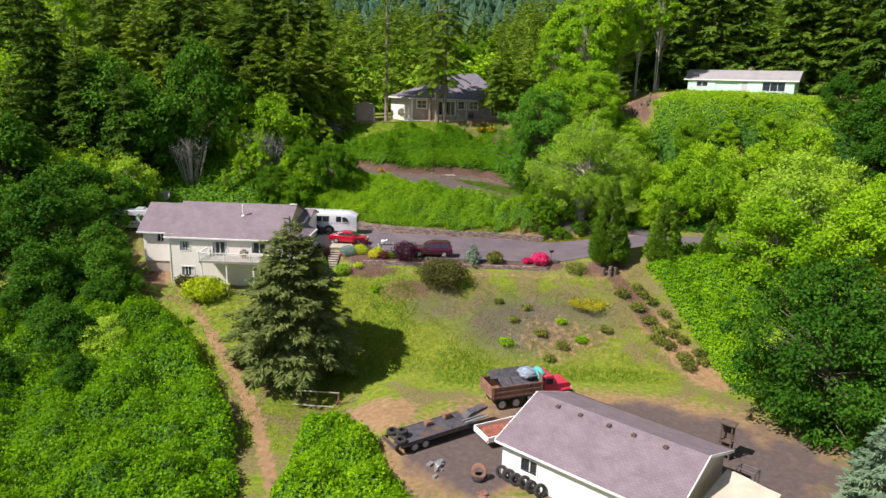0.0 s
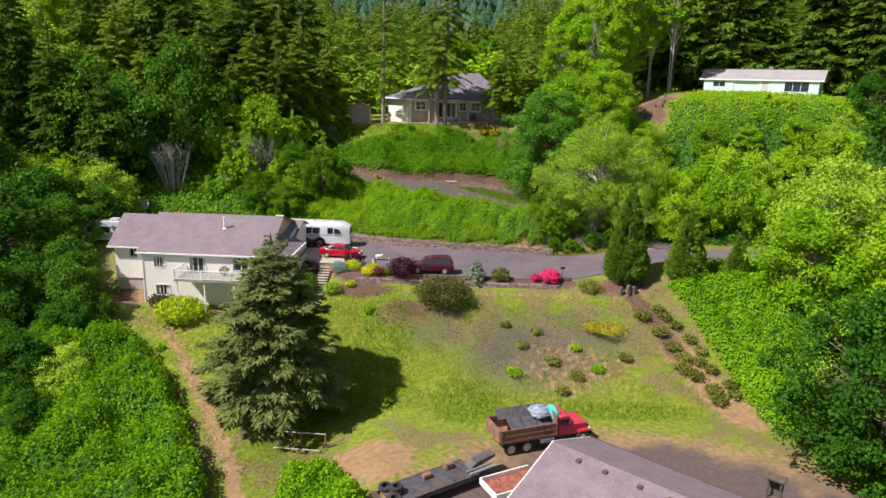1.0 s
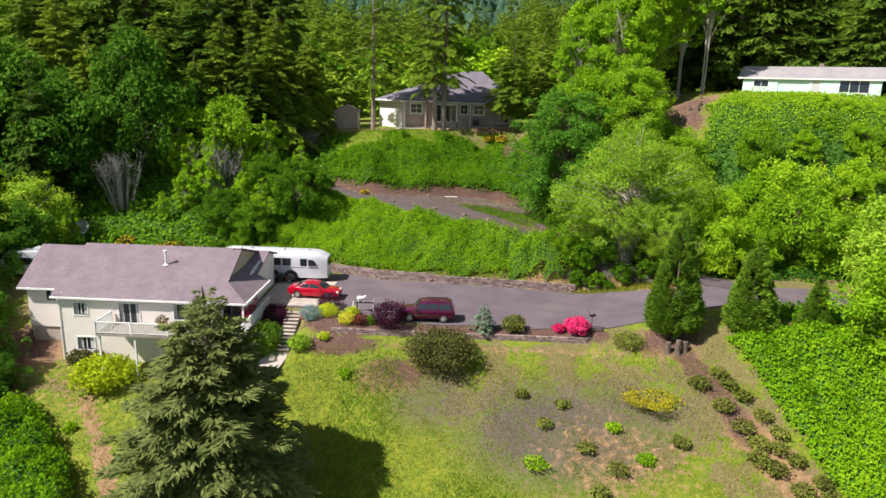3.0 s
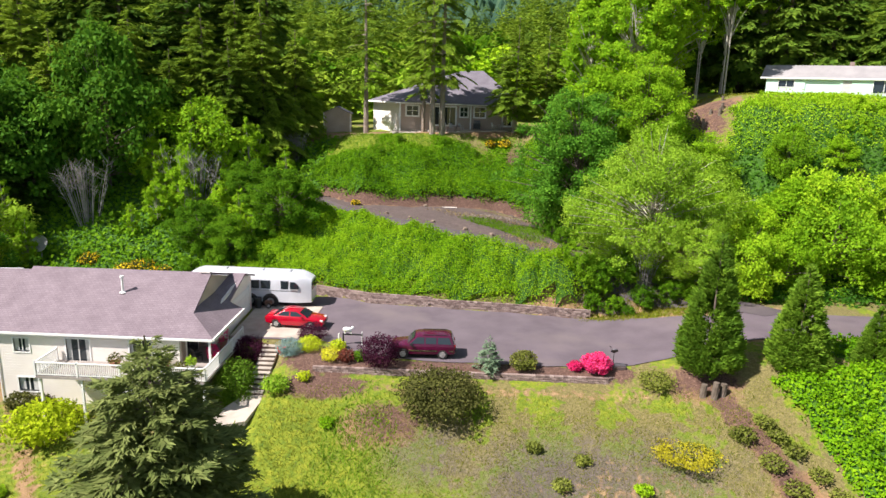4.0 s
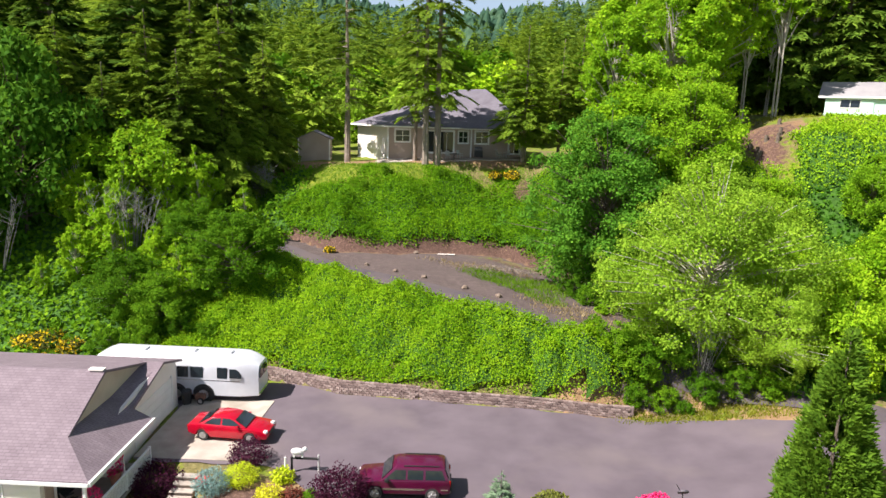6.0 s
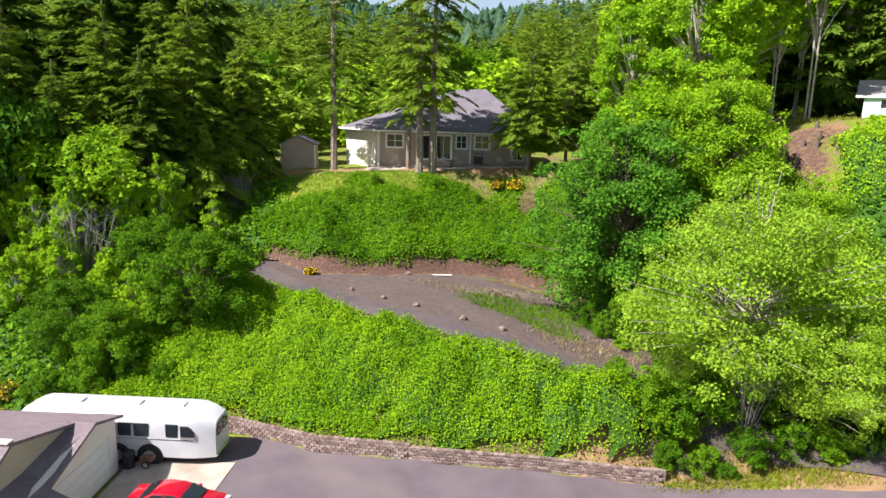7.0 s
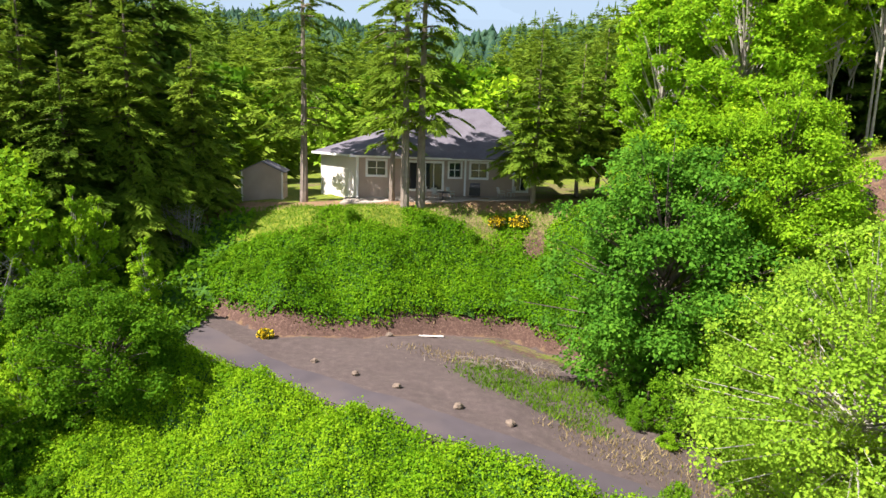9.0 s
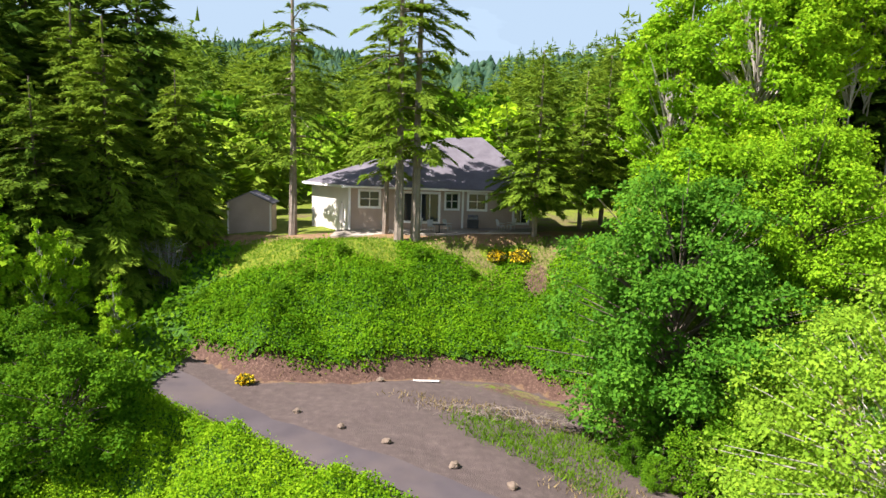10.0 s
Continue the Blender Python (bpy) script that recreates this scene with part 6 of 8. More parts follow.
pine = conifer(33, 2.7, 1.1, 90, 30, M_blue_fir, "young_fir", "small blue-green young fir by the driveway", low=0.02, droop=0.1, power=0.9, size=0.2)
grow(pine, [(1.2, 73.9, 1.0)])

# ---- vehicles ----
def paint(name, c, rough=0.25, metal=0.0):
    m, nt, b = mat(name, rough, metal)
    nt.links.new(ramp(nt, noise_tex(nt, 1.3, 5), (0.3, tuple(v * 0.86 for v in c)), (0.7, c)), b.inputs["Base Color"])
    b.inputs["Coat Weight"].default_value = 0.5
    return m


M_red = paint("red_car_paint", (0.44, 0.001, 0.018))
M_maroon = paint("maroon_car_paint", (0.085, 0.003, 0.03))
M_buswhite = paint("white_bus_paint", (0.64, 0.65, 0.69), 0.35)
M_truckred = paint("faded_red_paint", (0.58, 0.035, 0.075), 0.5)
M_tyre = surface("tyre_rubber", (0.018, 0.017, 0.017), (0.04, 0.037, 0.035), 6, 0.9)
M_rim = surface("wheel_metal", (0.38, 0.37, 0.36), (0.55, 0.54, 0.52), 6, 0.4, 0.6)
M_black = surface("black_trim", (0.015, 0.015, 0.016), (0.035, 0.034, 0.034), 4, 0.6)
M_chrome = surface("chrome", (0.6, 0.6, 0.6), (0.72, 0.72, 0.72), 5, 0.18, 1.0)
M_lamp = surface("lamp_glass", (0.6, 0.6, 0.58), (0.75, 0.75, 0.72), 8, 0.12)
M_tail = surface("tail_lamp", (0.4, 0.01, 0.01), (0.5, 0.02, 0.02), 8, 0.15)
M_steel = surface("dark_steel", (0.06, 0.055, 0.065), (0.13, 0.12, 0.135), 2.5, 0.6, 0.3, dirt=(0.16, 0.10, 0.07))
M_rustm = surface("rusty_steel", (0.16, 0.075, 0.05), (0.28, 0.15, 0.10), 2.5, 0.9, dirt=(0.10, 0.06, 0.05))
M_tarp = surface("blue_tarp", (0.12, 0.16, 0.22), (0.34, 0.4, 0.48), 2.6, 0.6, dirt=(0.2, 0.19, 0.19))
M_teal = surface("teal_tarp", (0.03, 0.3, 0.27), (0.08, 0.42, 0.38), 2, 0.6)


def tapered(bm, pts, width, soft=0.05):
    """A body from its side outline (x, z), with softened long edges; half width by height and length: width(x, z)."""
    n = len(pts)
    turn = 1 if sum(pts[i][0] * pts[(i + 1) % n][1] - pts[(i + 1) % n][0] * pts[i][1] for i in range(n)) > 0 else -1

    def inset(d):
        out = []
        for i in range(n):
            p, a, b = Vector(pts[i]), Vector(pts[i - 1]), Vector(pts[(i + 1) % n])
            u, v = (p - a).normalized(), (b - p).normalized()
            k = Vector((-u.y - v.y, u.x + v.x)) * turn
            out.append(p + k.normalized() * d)
        return out
    rings = []
    for side, d, o in ((-1, soft, 0.0), (-1, soft * 0.3, soft * 0.3), (-1, 0.0, soft), (1, 0.0, soft), (1, soft * 0.3, soft * 0.3), (1, soft, 0.0)):
        q = inset(d)
        rings.append([bm.verts.new((q[i].x, side * (width(*pts[i]) - o), q[i].y)) for i in range(n)])
    for a, b in zip(rings, rings[1:]):
        for i in range(n):
            j = (i + 1) % n
            bm.faces.new((a[j], a[i], b[i], b[j]))
    fa, fb = bm.faces.new(rings[0]), bm.faces.new(rings[-1][::-1])
    bmesh.ops.triangulate(bm, faces=[fa, fb])
    return bm


def wheel(parent, x, y, r, w, side, rim=0.62):
    """side: -1 faces the near side, 1 the far side."""
    wh = put(new("wheel"), parent)
    wh.matrix_local = Matrix.Translation((x, y, r)) @ Matrix.Rotation(radians(90), 4, "X")
    bm = bmesh.new()
    n = 24
    prof = [(r * rim, -w / 2), (r * 0.93, -w / 2), (r, -w / 2 + 0.04), (r, w / 2 - 0.04), (r * 0.93, w / 2), (r * rim, w / 2)]
    rings = [[bm.verts.new((p * math.cos(6.28319 * k / n), p * math.sin(6.28319 * k / n), z)) for k in range(n)] for p, z in prof]
    for i in range(len(prof)):
        a, b = rings[i], rings[(i + 1) % len(prof)]
        for k in range(n):
            bm.faces.new((a[k], a[(k + 1) % n], b[(k + 1) % n], b[k]))
    part("tyre", bm, M_tyre, wh)
    z = -side * (w / 2 - 0.05)
    bm = cyl(bmesh.new(), (0, 0, z - 0.05), (0, 0, z + 0.05), r * rim, n=20)
    cyl(bm, (0, 0, z - side * 0.05), (0, 0, z - side * 0.09), r * 0.2, r * 0.14, n=12)
    for k in range(5):
        a = 6.28319 * k / 5
        cyl(bm, (r * 0.15 * math.cos(a), r * 0.15 * math.sin(a), z - side * 0.055), (r * rim * 0.92 * math.cos(a), r * rim * 0.92 * math.sin(a), z - side * 0.055), 0.035, n=6)
    part("rim", bm, M_rim, wh)
    return wh


def pane(parent, pts, y, side, name="side_window"):
    """A flat side window from (x, z, y-offset) points, proud of the body."""
    bm = bmesh.new()
    a = [bm.verts.new((x, side * (y(x, z) + 0.012), z)) for x, z in pts]
    b = [bm.verts.new((x, side * (y(x, z) - 0.02), z)) for x, z in pts]
    bm.faces.new(a), bm.faces.new(b[::-1])
    for i in range(len(pts)):
        j = (i + 1) % len(pts)
        bm.faces.new((a[j], a[i], b[i], b[j]))
    return part(name, bm, M_glass, parent)


def sheet(parent, pts, name, material, t=0.03):
    bm = bmesh.new()
    v = [Vector(p) for p in pts]
    n = (v[1] - v[0]).cross(v[2] - v[0]).normalized()
    a = [bm.verts.new(p + n * t * 0.5) for p in v]
    b = [bm.verts.new(p - n * t * 0.5) for p in v]
    bm.faces.new(a), bm.faces.new(b[::-1])
    for i in range(len(v)):
        j = (i + 1) % len(v)
        bm.faces.new((a[j], a[i], b[i], b[j]))
    return part(name, bm, material, parent)


def suv(m):
    e = thing("suv", m, "dark maroon SUV with a silver side stripe on the driveway", "car")
    W = lambda x, z: 0.9 - 0.05 * max(0, z - 0.95) - 0.05 * max(0, abs(x) - 1.9)
    body = [(-2.3, 0.42), (-2.36, 0.6), (-2.33, 0.88), (-2.2, 0.98), (-1.1, 1.1), (2.28, 1.12), (2.36, 0.95), (2.36, 0.5), (2.3, 0.4), (1.9, 0.38), (1.82, 0.62), (1.6, 0.78), (1.3, 0.78), (1.08, 0.62), (1.0, 0.36), (-1.0, 0.36), (-1.08, 0.62), (-1.3, 0.78), (-1.6, 0.78), (-1.82, 0.62), (-1.9, 0.38)]
    bm = tapered(bmesh.new(), body, W)
    part("body", bm, M_maroon, e, smooth=True)
    C = lambda x, z: 0.86 - 0.22 * (z - 1.1)
    bm = tapered(bmesh.new(), [(-1.12, 1.1), (-0.55, 1.66), (-0.3, 1.74), (1.9, 1.74), (2.08, 1.66), (2.3, 1.1)], C)
    part("cabin", bm, M_maroon, e, smooth=True)
    for s in (-1, 1):
        pane(e, [(-0.92, 1.16), (-0.42, 1.62), (0.1, 1.62), (0.1, 1.16)], C, s)
        pane(e, [(0.2, 1.16), (0.2, 1.62), (0.98, 1.62), (0.98, 1.16)], C, s)
        pane(e, [(1.1, 1.16), (1.1, 1.62), (1.92, 1.62), (2.1, 1.16)], C, s)
        part("side_stripe", boxes((-1.05, 1.05, s * 0.905 - 0.012, s * 0.905 + 0.012, 0.6, 0.7), (1.88, 2.25, s * 0.89 - 0.012, s * 0.89 + 0.012, 0.6, 0.68)), M_chrome, e, "silver side stripe")
        part("mirror", boxes((-0.95, -0.75, s * 1.0 - 0.1, s * 1.0 + 0.1, 1.1, 1.26), bevel=0.03), M_black, e)
        part("roof_rail", boxes((0.0, 1.8, s * 0.62 - 0.02, s * 0.62 + 0.02, 1.76, 1.81)), M_black, e)
        part("headlight", boxes((-2.37, -2.25, s * 0.65 - 0.17, s * 0.65 + 0.17, 0.68, 0.86), bevel=0.02), M_lamp, e)
        part("tail_light", boxes((2.3, 2.385, s * 0.78 - 0.07, s * 0.78 + 0.07, 0.75, 1.1), bevel=0.02), M_tail, e)
        wheel(e, -1.45, s * 0.78, 0.37, 0.24, s), wheel(e, 1.45, s * 0.78, 0.37, 0.24, s)
    sheet(e, [(-1.1, -0.76, 1.15), (-1.1, 0.76, 1.15), (-0.6, 0.68, 1.66), (-0.6, -0.68, 1.66)], "windscreen", M_glass)
    sheet(e, [(2.285, -0.72, 1.2), (2.285, 0.72, 1.2), (2.12, 0.66, 1.62), (2.12, -0.66, 1.62)], "rear_window", M_glass)
    part("grille", boxes((-2.385, -2.3, -0.42, 0.42, 0.62, 0.84)), M_black, e)
    part("bumper", boxes((-2.44, -2.28, -0.86, 0.86, 0.4, 0.58), bevel=0.04), M_chrome, e)
    part("rear_bumper", boxes((2.3, 2.44, -0.86, 0.86, 0.42, 0.6), bevel=0.04), M_black, e)
    part("number_plate", boxes((2.44, 2.45, -0.16, 0.16, 0.62, 0.72)), M_white, e)


def sedan(m):
    e = thing("sedan", m, "bright red four-door saloon parked on the concrete slab", "car")
    W = lambda x, z: 0.89 - 0.10 * max(0, abs(x) - 1.7) - 0.05 * max(0, z - 0.75)
    body = [(-2.34, 0.4), (-2.4, 0.62), (-2.32, 0.92), (-1.6, 0.98), (1.0, 0.92), (2.05, 0.78), (2.38, 0.62), (2.42, 0.45), (2.36, 0.28), (1.82, 0.26), (1.74, 0.5), (1.55, 0.66), (1.25, 0.66), (1.05, 0.5), (0.98, 0.24), (-1.02, 0.24), (-1.1, 0.5), (-1.3, 0.66), (-1.6, 0.66), (-1.8, 0.5), (-1.87, 0.28)]
    bm = tapered(bmesh.new(), body, W)
    part("body", bm, M_red, e, smooth=True)
    C = lambda x, z: 0.82 - 0.36 * (z - 0.92)
    bm = tapered(bmesh.new(), [(-1.75, 0.94), (-1.0, 1.36), (-0.5, 1.45), (0.1, 1.43), (0.45, 1.32), (1.15, 0.92)], C)
    part("cabin", bm, M_red, e, smooth=True)
    for s in (-1, 1):
        pane(e, [(-0.28, 1.0), (-0.28, 1.36), (0.15, 1.35), (0.38, 1.27), (0.86, 1.0)], C, s)
        pane(e, [(-1.36, 1.02), (-0.92, 1.31), (-0.38, 1.36), (-0.38, 1.0)], C, s)
        part("mirror", boxes((0.62, 0.8, s * 0.94 - 0.09, s * 0.94 + 0.09, 0.95, 1.08), bevel=0.03), M_red, e)
        part("headlight", boxes((2.12, 2.37, s * 0.62 - 0.16, s * 0.62 + 0.16, 0.6, 0.74), bevel=0.03), M_lamp, e)
        part("tail_light", boxes((-2.41, -2.3, s * 0.66 - 0.18, s * 0.66 + 0.18, 0.72, 0.86), bevel=0.02), M_tail, e)
        part("door_handle", boxes((-0.55, -0.38, s * 0.885 - 0.015, s * 0.885 + 0.015, 0.82, 0.85), (0.0 - 0.98 + 0.3, -0.5, s * 0.885 - 0.012, s * 0.885 + 0.012, 0.82, 0.845)), M_red, e)
        wheel(e, -1.45, s * 0.78, 0.33, 0.22, s), wheel(e, 1.4, s * 0.78, 0.33, 0.22, s)
    sheet(e, [(1.14, -0.76, 0.96), (1.14, 0.76, 0.96), (0.5, 0.64, 1.33), (0.5, -0.64, 1.33)], "windscreen", M_glass)
    sheet(e, [(-1.72, -0.72, 0.99), (-1.72, 0.72, 0.99), (-1.06, 0.62, 1.36), (-1.06, -0.62, 1.36)], "rear_window", M_glass)
    part("grille", boxes((2.36, 2.43, -0.4, 0.4, 0.42, 0.56)), M_black, e)
    part("number_plate", boxes((-2.42, -2.4, -0.16, 0.16, 0.62, 0.72)), M_white, e)


def coach(m):
    """A vintage coach, length along x, its rounded tail at +x."""
    e = thing("bus", m, "vintage white bus with a rounded tail and double rear axle", "bus")
    bm = bmesh.new()
    Lh, rings, ns = 10.6, [], 22
    st = [0, 0.12, 0.35, 0.8, 1.5, 3, 5, 7, 8.8, 9.5, 10.0, 10.35, 10.55, 10.6]
    for x in st:
        e0, e1 = min(1, x / 0.9), min(1, (Lh - x) / 1.5)
        wd = 1.25 * (0.72 + 0.28 * math.sin(e0 * 1.57)) * (0.76 + 0.24 * math.sin(e1 * 1.57))
        top = 3.02 - 0.5 * (1 - math.sin(e1 * 1.57)) ** 1.2 - 0.35 * (1 - math.sin(e0 * 1.57))
        ring = []
        for k in range(ns):
            a = math.pi * k / (ns - 1)
            c, s = math.cos(a), math.sin(a)
            ring.append(bm.verts.new((x, wd * math.copysign(abs(c) ** 0.3, c), 0.45 + (top - 0.45) * abs(s) ** 0.42)))
        rings.append(ring)
    for a, b in zip(rings, rings[1:]):
        for k in range(ns - 1):
            bm.faces.new((a[k], b[k], b[k + 1], a[k + 1]))
        bm.faces.new((a[0], a[-1], b[-1], b[0]))
    bm.faces.new(rings[0]), bm.faces.new(rings[-1][::-1])
    part("body", bm, M_buswhite, e, smooth=True)
    yb = 1.262
    for s in (-1, 1):
        for a, b in ((0.9, 1.7), (1.8, 2.6), (2.7, 3.5), (3.6, 4.4), (4.55, 5.35), (5.5, 6.2), (6.35, 7.15), (8.05, 8.7)):
            w = part("side_window", boxes((a, b, s * (yb - 0.05) - 0.05, s * (yb - 0.05) + 0.06, 1.66, 2.42), bevel=0.02), M_glass, e)
        bm = prism(bmesh.new(), [(8.85, 1.72), (9.6, 1.72), (9.6, 1.95), (9.45, 2.2), (9.25, 2.34), (8.85, 2.34)], "y", s * (yb - 0.07), s * (yb + 0.0))
        part("side_window", bm, M_glass, e)
        part("trim_strip", boxes((0.8, 9.5, s * (yb - 0.02) - 0.02, s * (yb - 0.02) + 0.03, 1.5, 1.54)), M_chrome, e, "thin polished trim")
        part("air_grille", boxes((8.85, 9.6, s * (yb - 0.02) - 0.02, s * (yb - 0.02) + 0.025, 1.58, 1.72)), M_metal, e)
        for x in (5.4, 7.15):
            bm = bmesh.new()
            cyl(bm, (x, s * 1.1, 0.55), (x, s * 1.27, 0.55), 0.68, n=24)
            part("wheel_arch", bm, M_black, e)
            wheel(e, x, s * 1.17, 0.52, 0.28, s)
        wheel(e, 1.9, s * 1.15, 0.52, 0.28, s)
        part("tail_light", boxes((10.2, 10.36, s * 0.9 - 0.08, s * 0.9 + 0.08, 1.0, 1.3), bevel=0.03), M_tail, e)
        part("rear_window", prism(bmesh.new(), [(s * 0.08, 1.6), (s * 0.74, 1.6), (s * 0.74, 2.05), (s * 0.5, 2.28), (s * 0.08, 2.32)], "x", 10.4, 10.65), M_glass, e)
    part("bumper", boxes((10.3, 10.68, -0.95, 0.95, 0.42, 0.6), bevel=0.06), M_chrome, e)
    for x in (2.6, 5.8, 8.2):
        part("roof_vent", boxes((x, x + 0.5, -0.3, 0.3, 2.98, 3.12), bevel=0.04), M_buswhite, e)


def motorhome(m):
    e = thing("motorhome", m, "white motorhome with grey stripes parked behind the house", "motorhome")
    W = lambda x, z: 1.12 - 0.10 * max(0, z - 2.2)
    bm = tapered(bmesh.new(), [(-3.2, 0.5), (-3.3, 0.9), (-3.1, 1.3), (-2.5, 2.25), (-2.0, 2.75), (3.2, 2.8), (3.3, 0.5)], W)
    part("body", bm, M_buswhite, e, smooth=False)
    sheet(e, [(-3.06, -0.95, 1.4), (-3.06, 0.95, 1.4), (-2.55, 0.92, 2.2), (-2.55, -0.92, 2.2)], "windscreen", M_glass, 0.08)
    for s in (-1, 1):
        for a, b in ((-2.3, -1.4), (-1.0, 0.4), (0.9, 2.2)):
            part("side_window", boxes((a, b, s * 1.12 - 0.02, s * 1.12 + 0.02, 1.45, 2.15), bevel=0.01), M_glass, e)
        part("stripe", boxes((-3.0, 3.2, s * 1.125 - 0.01, s * 1.125 + 0.012, 1.05, 1.2)), M_curtain, e, "grey side stripe")
        wheel(e, -1.9, s * 1.0, 0.38, 0.24, s), wheel(e, 1.8, s * 1.0, 0.38, 0.24, s)
        part("headlight", boxes((-3.32, -3.2, s * 0.8 - 0.12, s * 0.8 + 0.12, 0.8, 1.0), bevel=0.02), M_lamp, e)
    part("air_conditioner", boxes((0.2, 1.2, -0.4, 0.4, 2.78, 3.02), bevel=0.06), M_buswhite, e)
    part("bumper", boxes((-3.45, -3.25, -1.05, 1.05, 0.45, 0.65), bevel=0.04), M_chrome, e)


def dump_truck(m):
    """Length along x from the tail at 0; near side at y = 0."""
    e = thing("dump_truck", m, "old red dump truck with a rusty bed full of scrap", "truck")
    part("chassis", boxes((0.4, 7.3, 0.75, 0.9, 0.6, 0.85), (0.4, 7.3, 1.5, 1.65, 0.6, 0.85)), M_black, e)
    bed = put(new("bed"), e, "rusty steel tipping bed")
    part("bed_floor", boxes((0, 4.7, 0, 2.4, 1.05, 1.15)), M_rustm, bed)
    for y in (0, 2.32):
        part("side_panel", boxes((0, 4.7, y, y + 0.08, 1.15, 2.15), bevel=0.01), M_rustm, bed)
        o = -0.05 if y == 0 else 0.08
        for z in (1.2, 1.62, 2.08):
            part("side_rib", boxes((0, 4.7, y + o, y + o + 0.05, z, z + 0.1)), M_rustm, bed)
        for x in (0.02, 4.55):
            part("side_post", boxes((x, x + 0.13, y + o - 0.01, y + o + 0.05, 1.1, 2.2)), M_rustm, bed)
    part("tailgate", boxes((-0.08, 0, 0, 2.4, 1.12, 2.2)), M_rustm, bed)
    part("tailgate_rib", boxes((-0.14, -0.08, 0.05, 2.35, 1.2, 1.3), (-0.14, -0.08, 0.05, 2.35, 1.95, 2.05)), M_rustm, bed)
    part("headboard", boxes((4.62, 4.7, 0.08, 2.32, 1.15, 2.7)), M_rustm, bed)
    for i in range(3):
        bm = slab(bmesh.new(), [(1.1 + 1.15 * i, 0.3, 1.75), (2.18 + 1.15 * i, 0.3, 1.75), (2.18 + 1.15 * i, 1.5, 2.25), (1.1 + 1.15 * i, 1.5, 2.25)], 0.05)
        part("scrap_panel", bm, M_steel, e, "dark steel scrap panel")
        bm = slab(bmesh.new(), [(0.5 + 1.3 * i, 1.6, 2.2), (1.75 + 1.3 * i, 1.6, 2.2), (1.75 + 1.3 * i, 2.3, 2.75), (0.5 + 1.3 * i, 2.3, 2.75)], 0.05)
        part("scrap_panel", bm, M_steel, e)
    q = np.random.default_rng(3)
    for name, cx, cy, cz, sx, sy, sz, mt in (("tarp", 3.9, 1.5, 2.45, 0.85, 0.9, 0.42, M_tarp), ("tarp", 4.9, 1.3, 2.3, 0.45, 0.9, 0.55, M_teal)):
        bm = bmesh.new()
        bmesh.ops.create_icosphere(bm, subdivisions=3, radius=1.0)
        for v in bm.verts:
            f = 1 + 0.22 * noise.noise(v.co * 2.3 + Vector((cx, 0, 0)))
            v.co = Vector((cx + v.co.x * sx * f, cy + v.co.y * sy * f, cz + v.co.z * sz * f))
        part(name, bm, mt, e, "crumpled blue-white tarp" if mt is M_tarp else "crumpled teal tarp")
    W = lambda x, z: 1.02 - 0.12 * max(0, z - 1.6) - 0.12 * max(0, x - 6.2)
    def cab(pts):
        bm = tapered(bmesh.new(), pts, W)
        bmesh.ops.bevel(bm, geom=[x for x in bm.edges if x.calc_face_angle(0) > 0.5], offset=0.06, segments=2, affect="EDGES", clamp_overlap=True)
        bmesh.ops.translate(bm, verts=bm.verts, vec=(0, 1.2, 0))
        return bm
    part("cab", cab([(4.95, 0.9), (4.95, 2.35), (5.15, 2.45), (5.75, 2.42), (6.15, 1.75), (6.2, 0.9)]), M_truckred, e, "faded red cab")
    part("bonnet", cab([(6.15, 0.85), (6.15, 1.7), (7.45, 1.58), (7.65, 1.4), (7.68, 0.85)]), M_truckred, e, "faded red bonnet")
    sheet(e, [(6.17, 0.4, 1.8), (6.17, 2.0, 1.8), (5.82, 1.95, 2.36), (5.82, 0.45, 2.36)], "windscreen", M_glass, 0.05)
    for s, y in ((-1, 0.2), (1, 2.2)):
        part("side_window", boxes((5.1, 5.75, y - 0.03 + s * 0.05, y + 0.03 + s * 0.05, 1.75, 2.25)), M_glass, e)
        part("mudguard", boxes((6.55, 7.6, y - 0.16, y + 0.16, 0.95, 1.15), bevel=0.06), M_truckred, e)
        part("headlight", boxes((7.6, 7.72, y - 0.12 - s * 0.15, y + 0.12 - s * 0.15, 1.0, 1.2), bevel=0.03), M_lamp, e)
        for x in (0.95, 2.25, 7.0):
            wheel(e, x, y, 0.5, 0.3, s)
    part("bumper", boxes((7.68, 7.82, 0.15, 2.25, 0.6, 0.82), bevel=0.03), M_black, e)
    part("fuel_tank", cyl(bmesh.new(), (3.3, 0.25, 0.75), (4.5, 0.25, 0.75), 0.27, n=16), M_chrome, e)


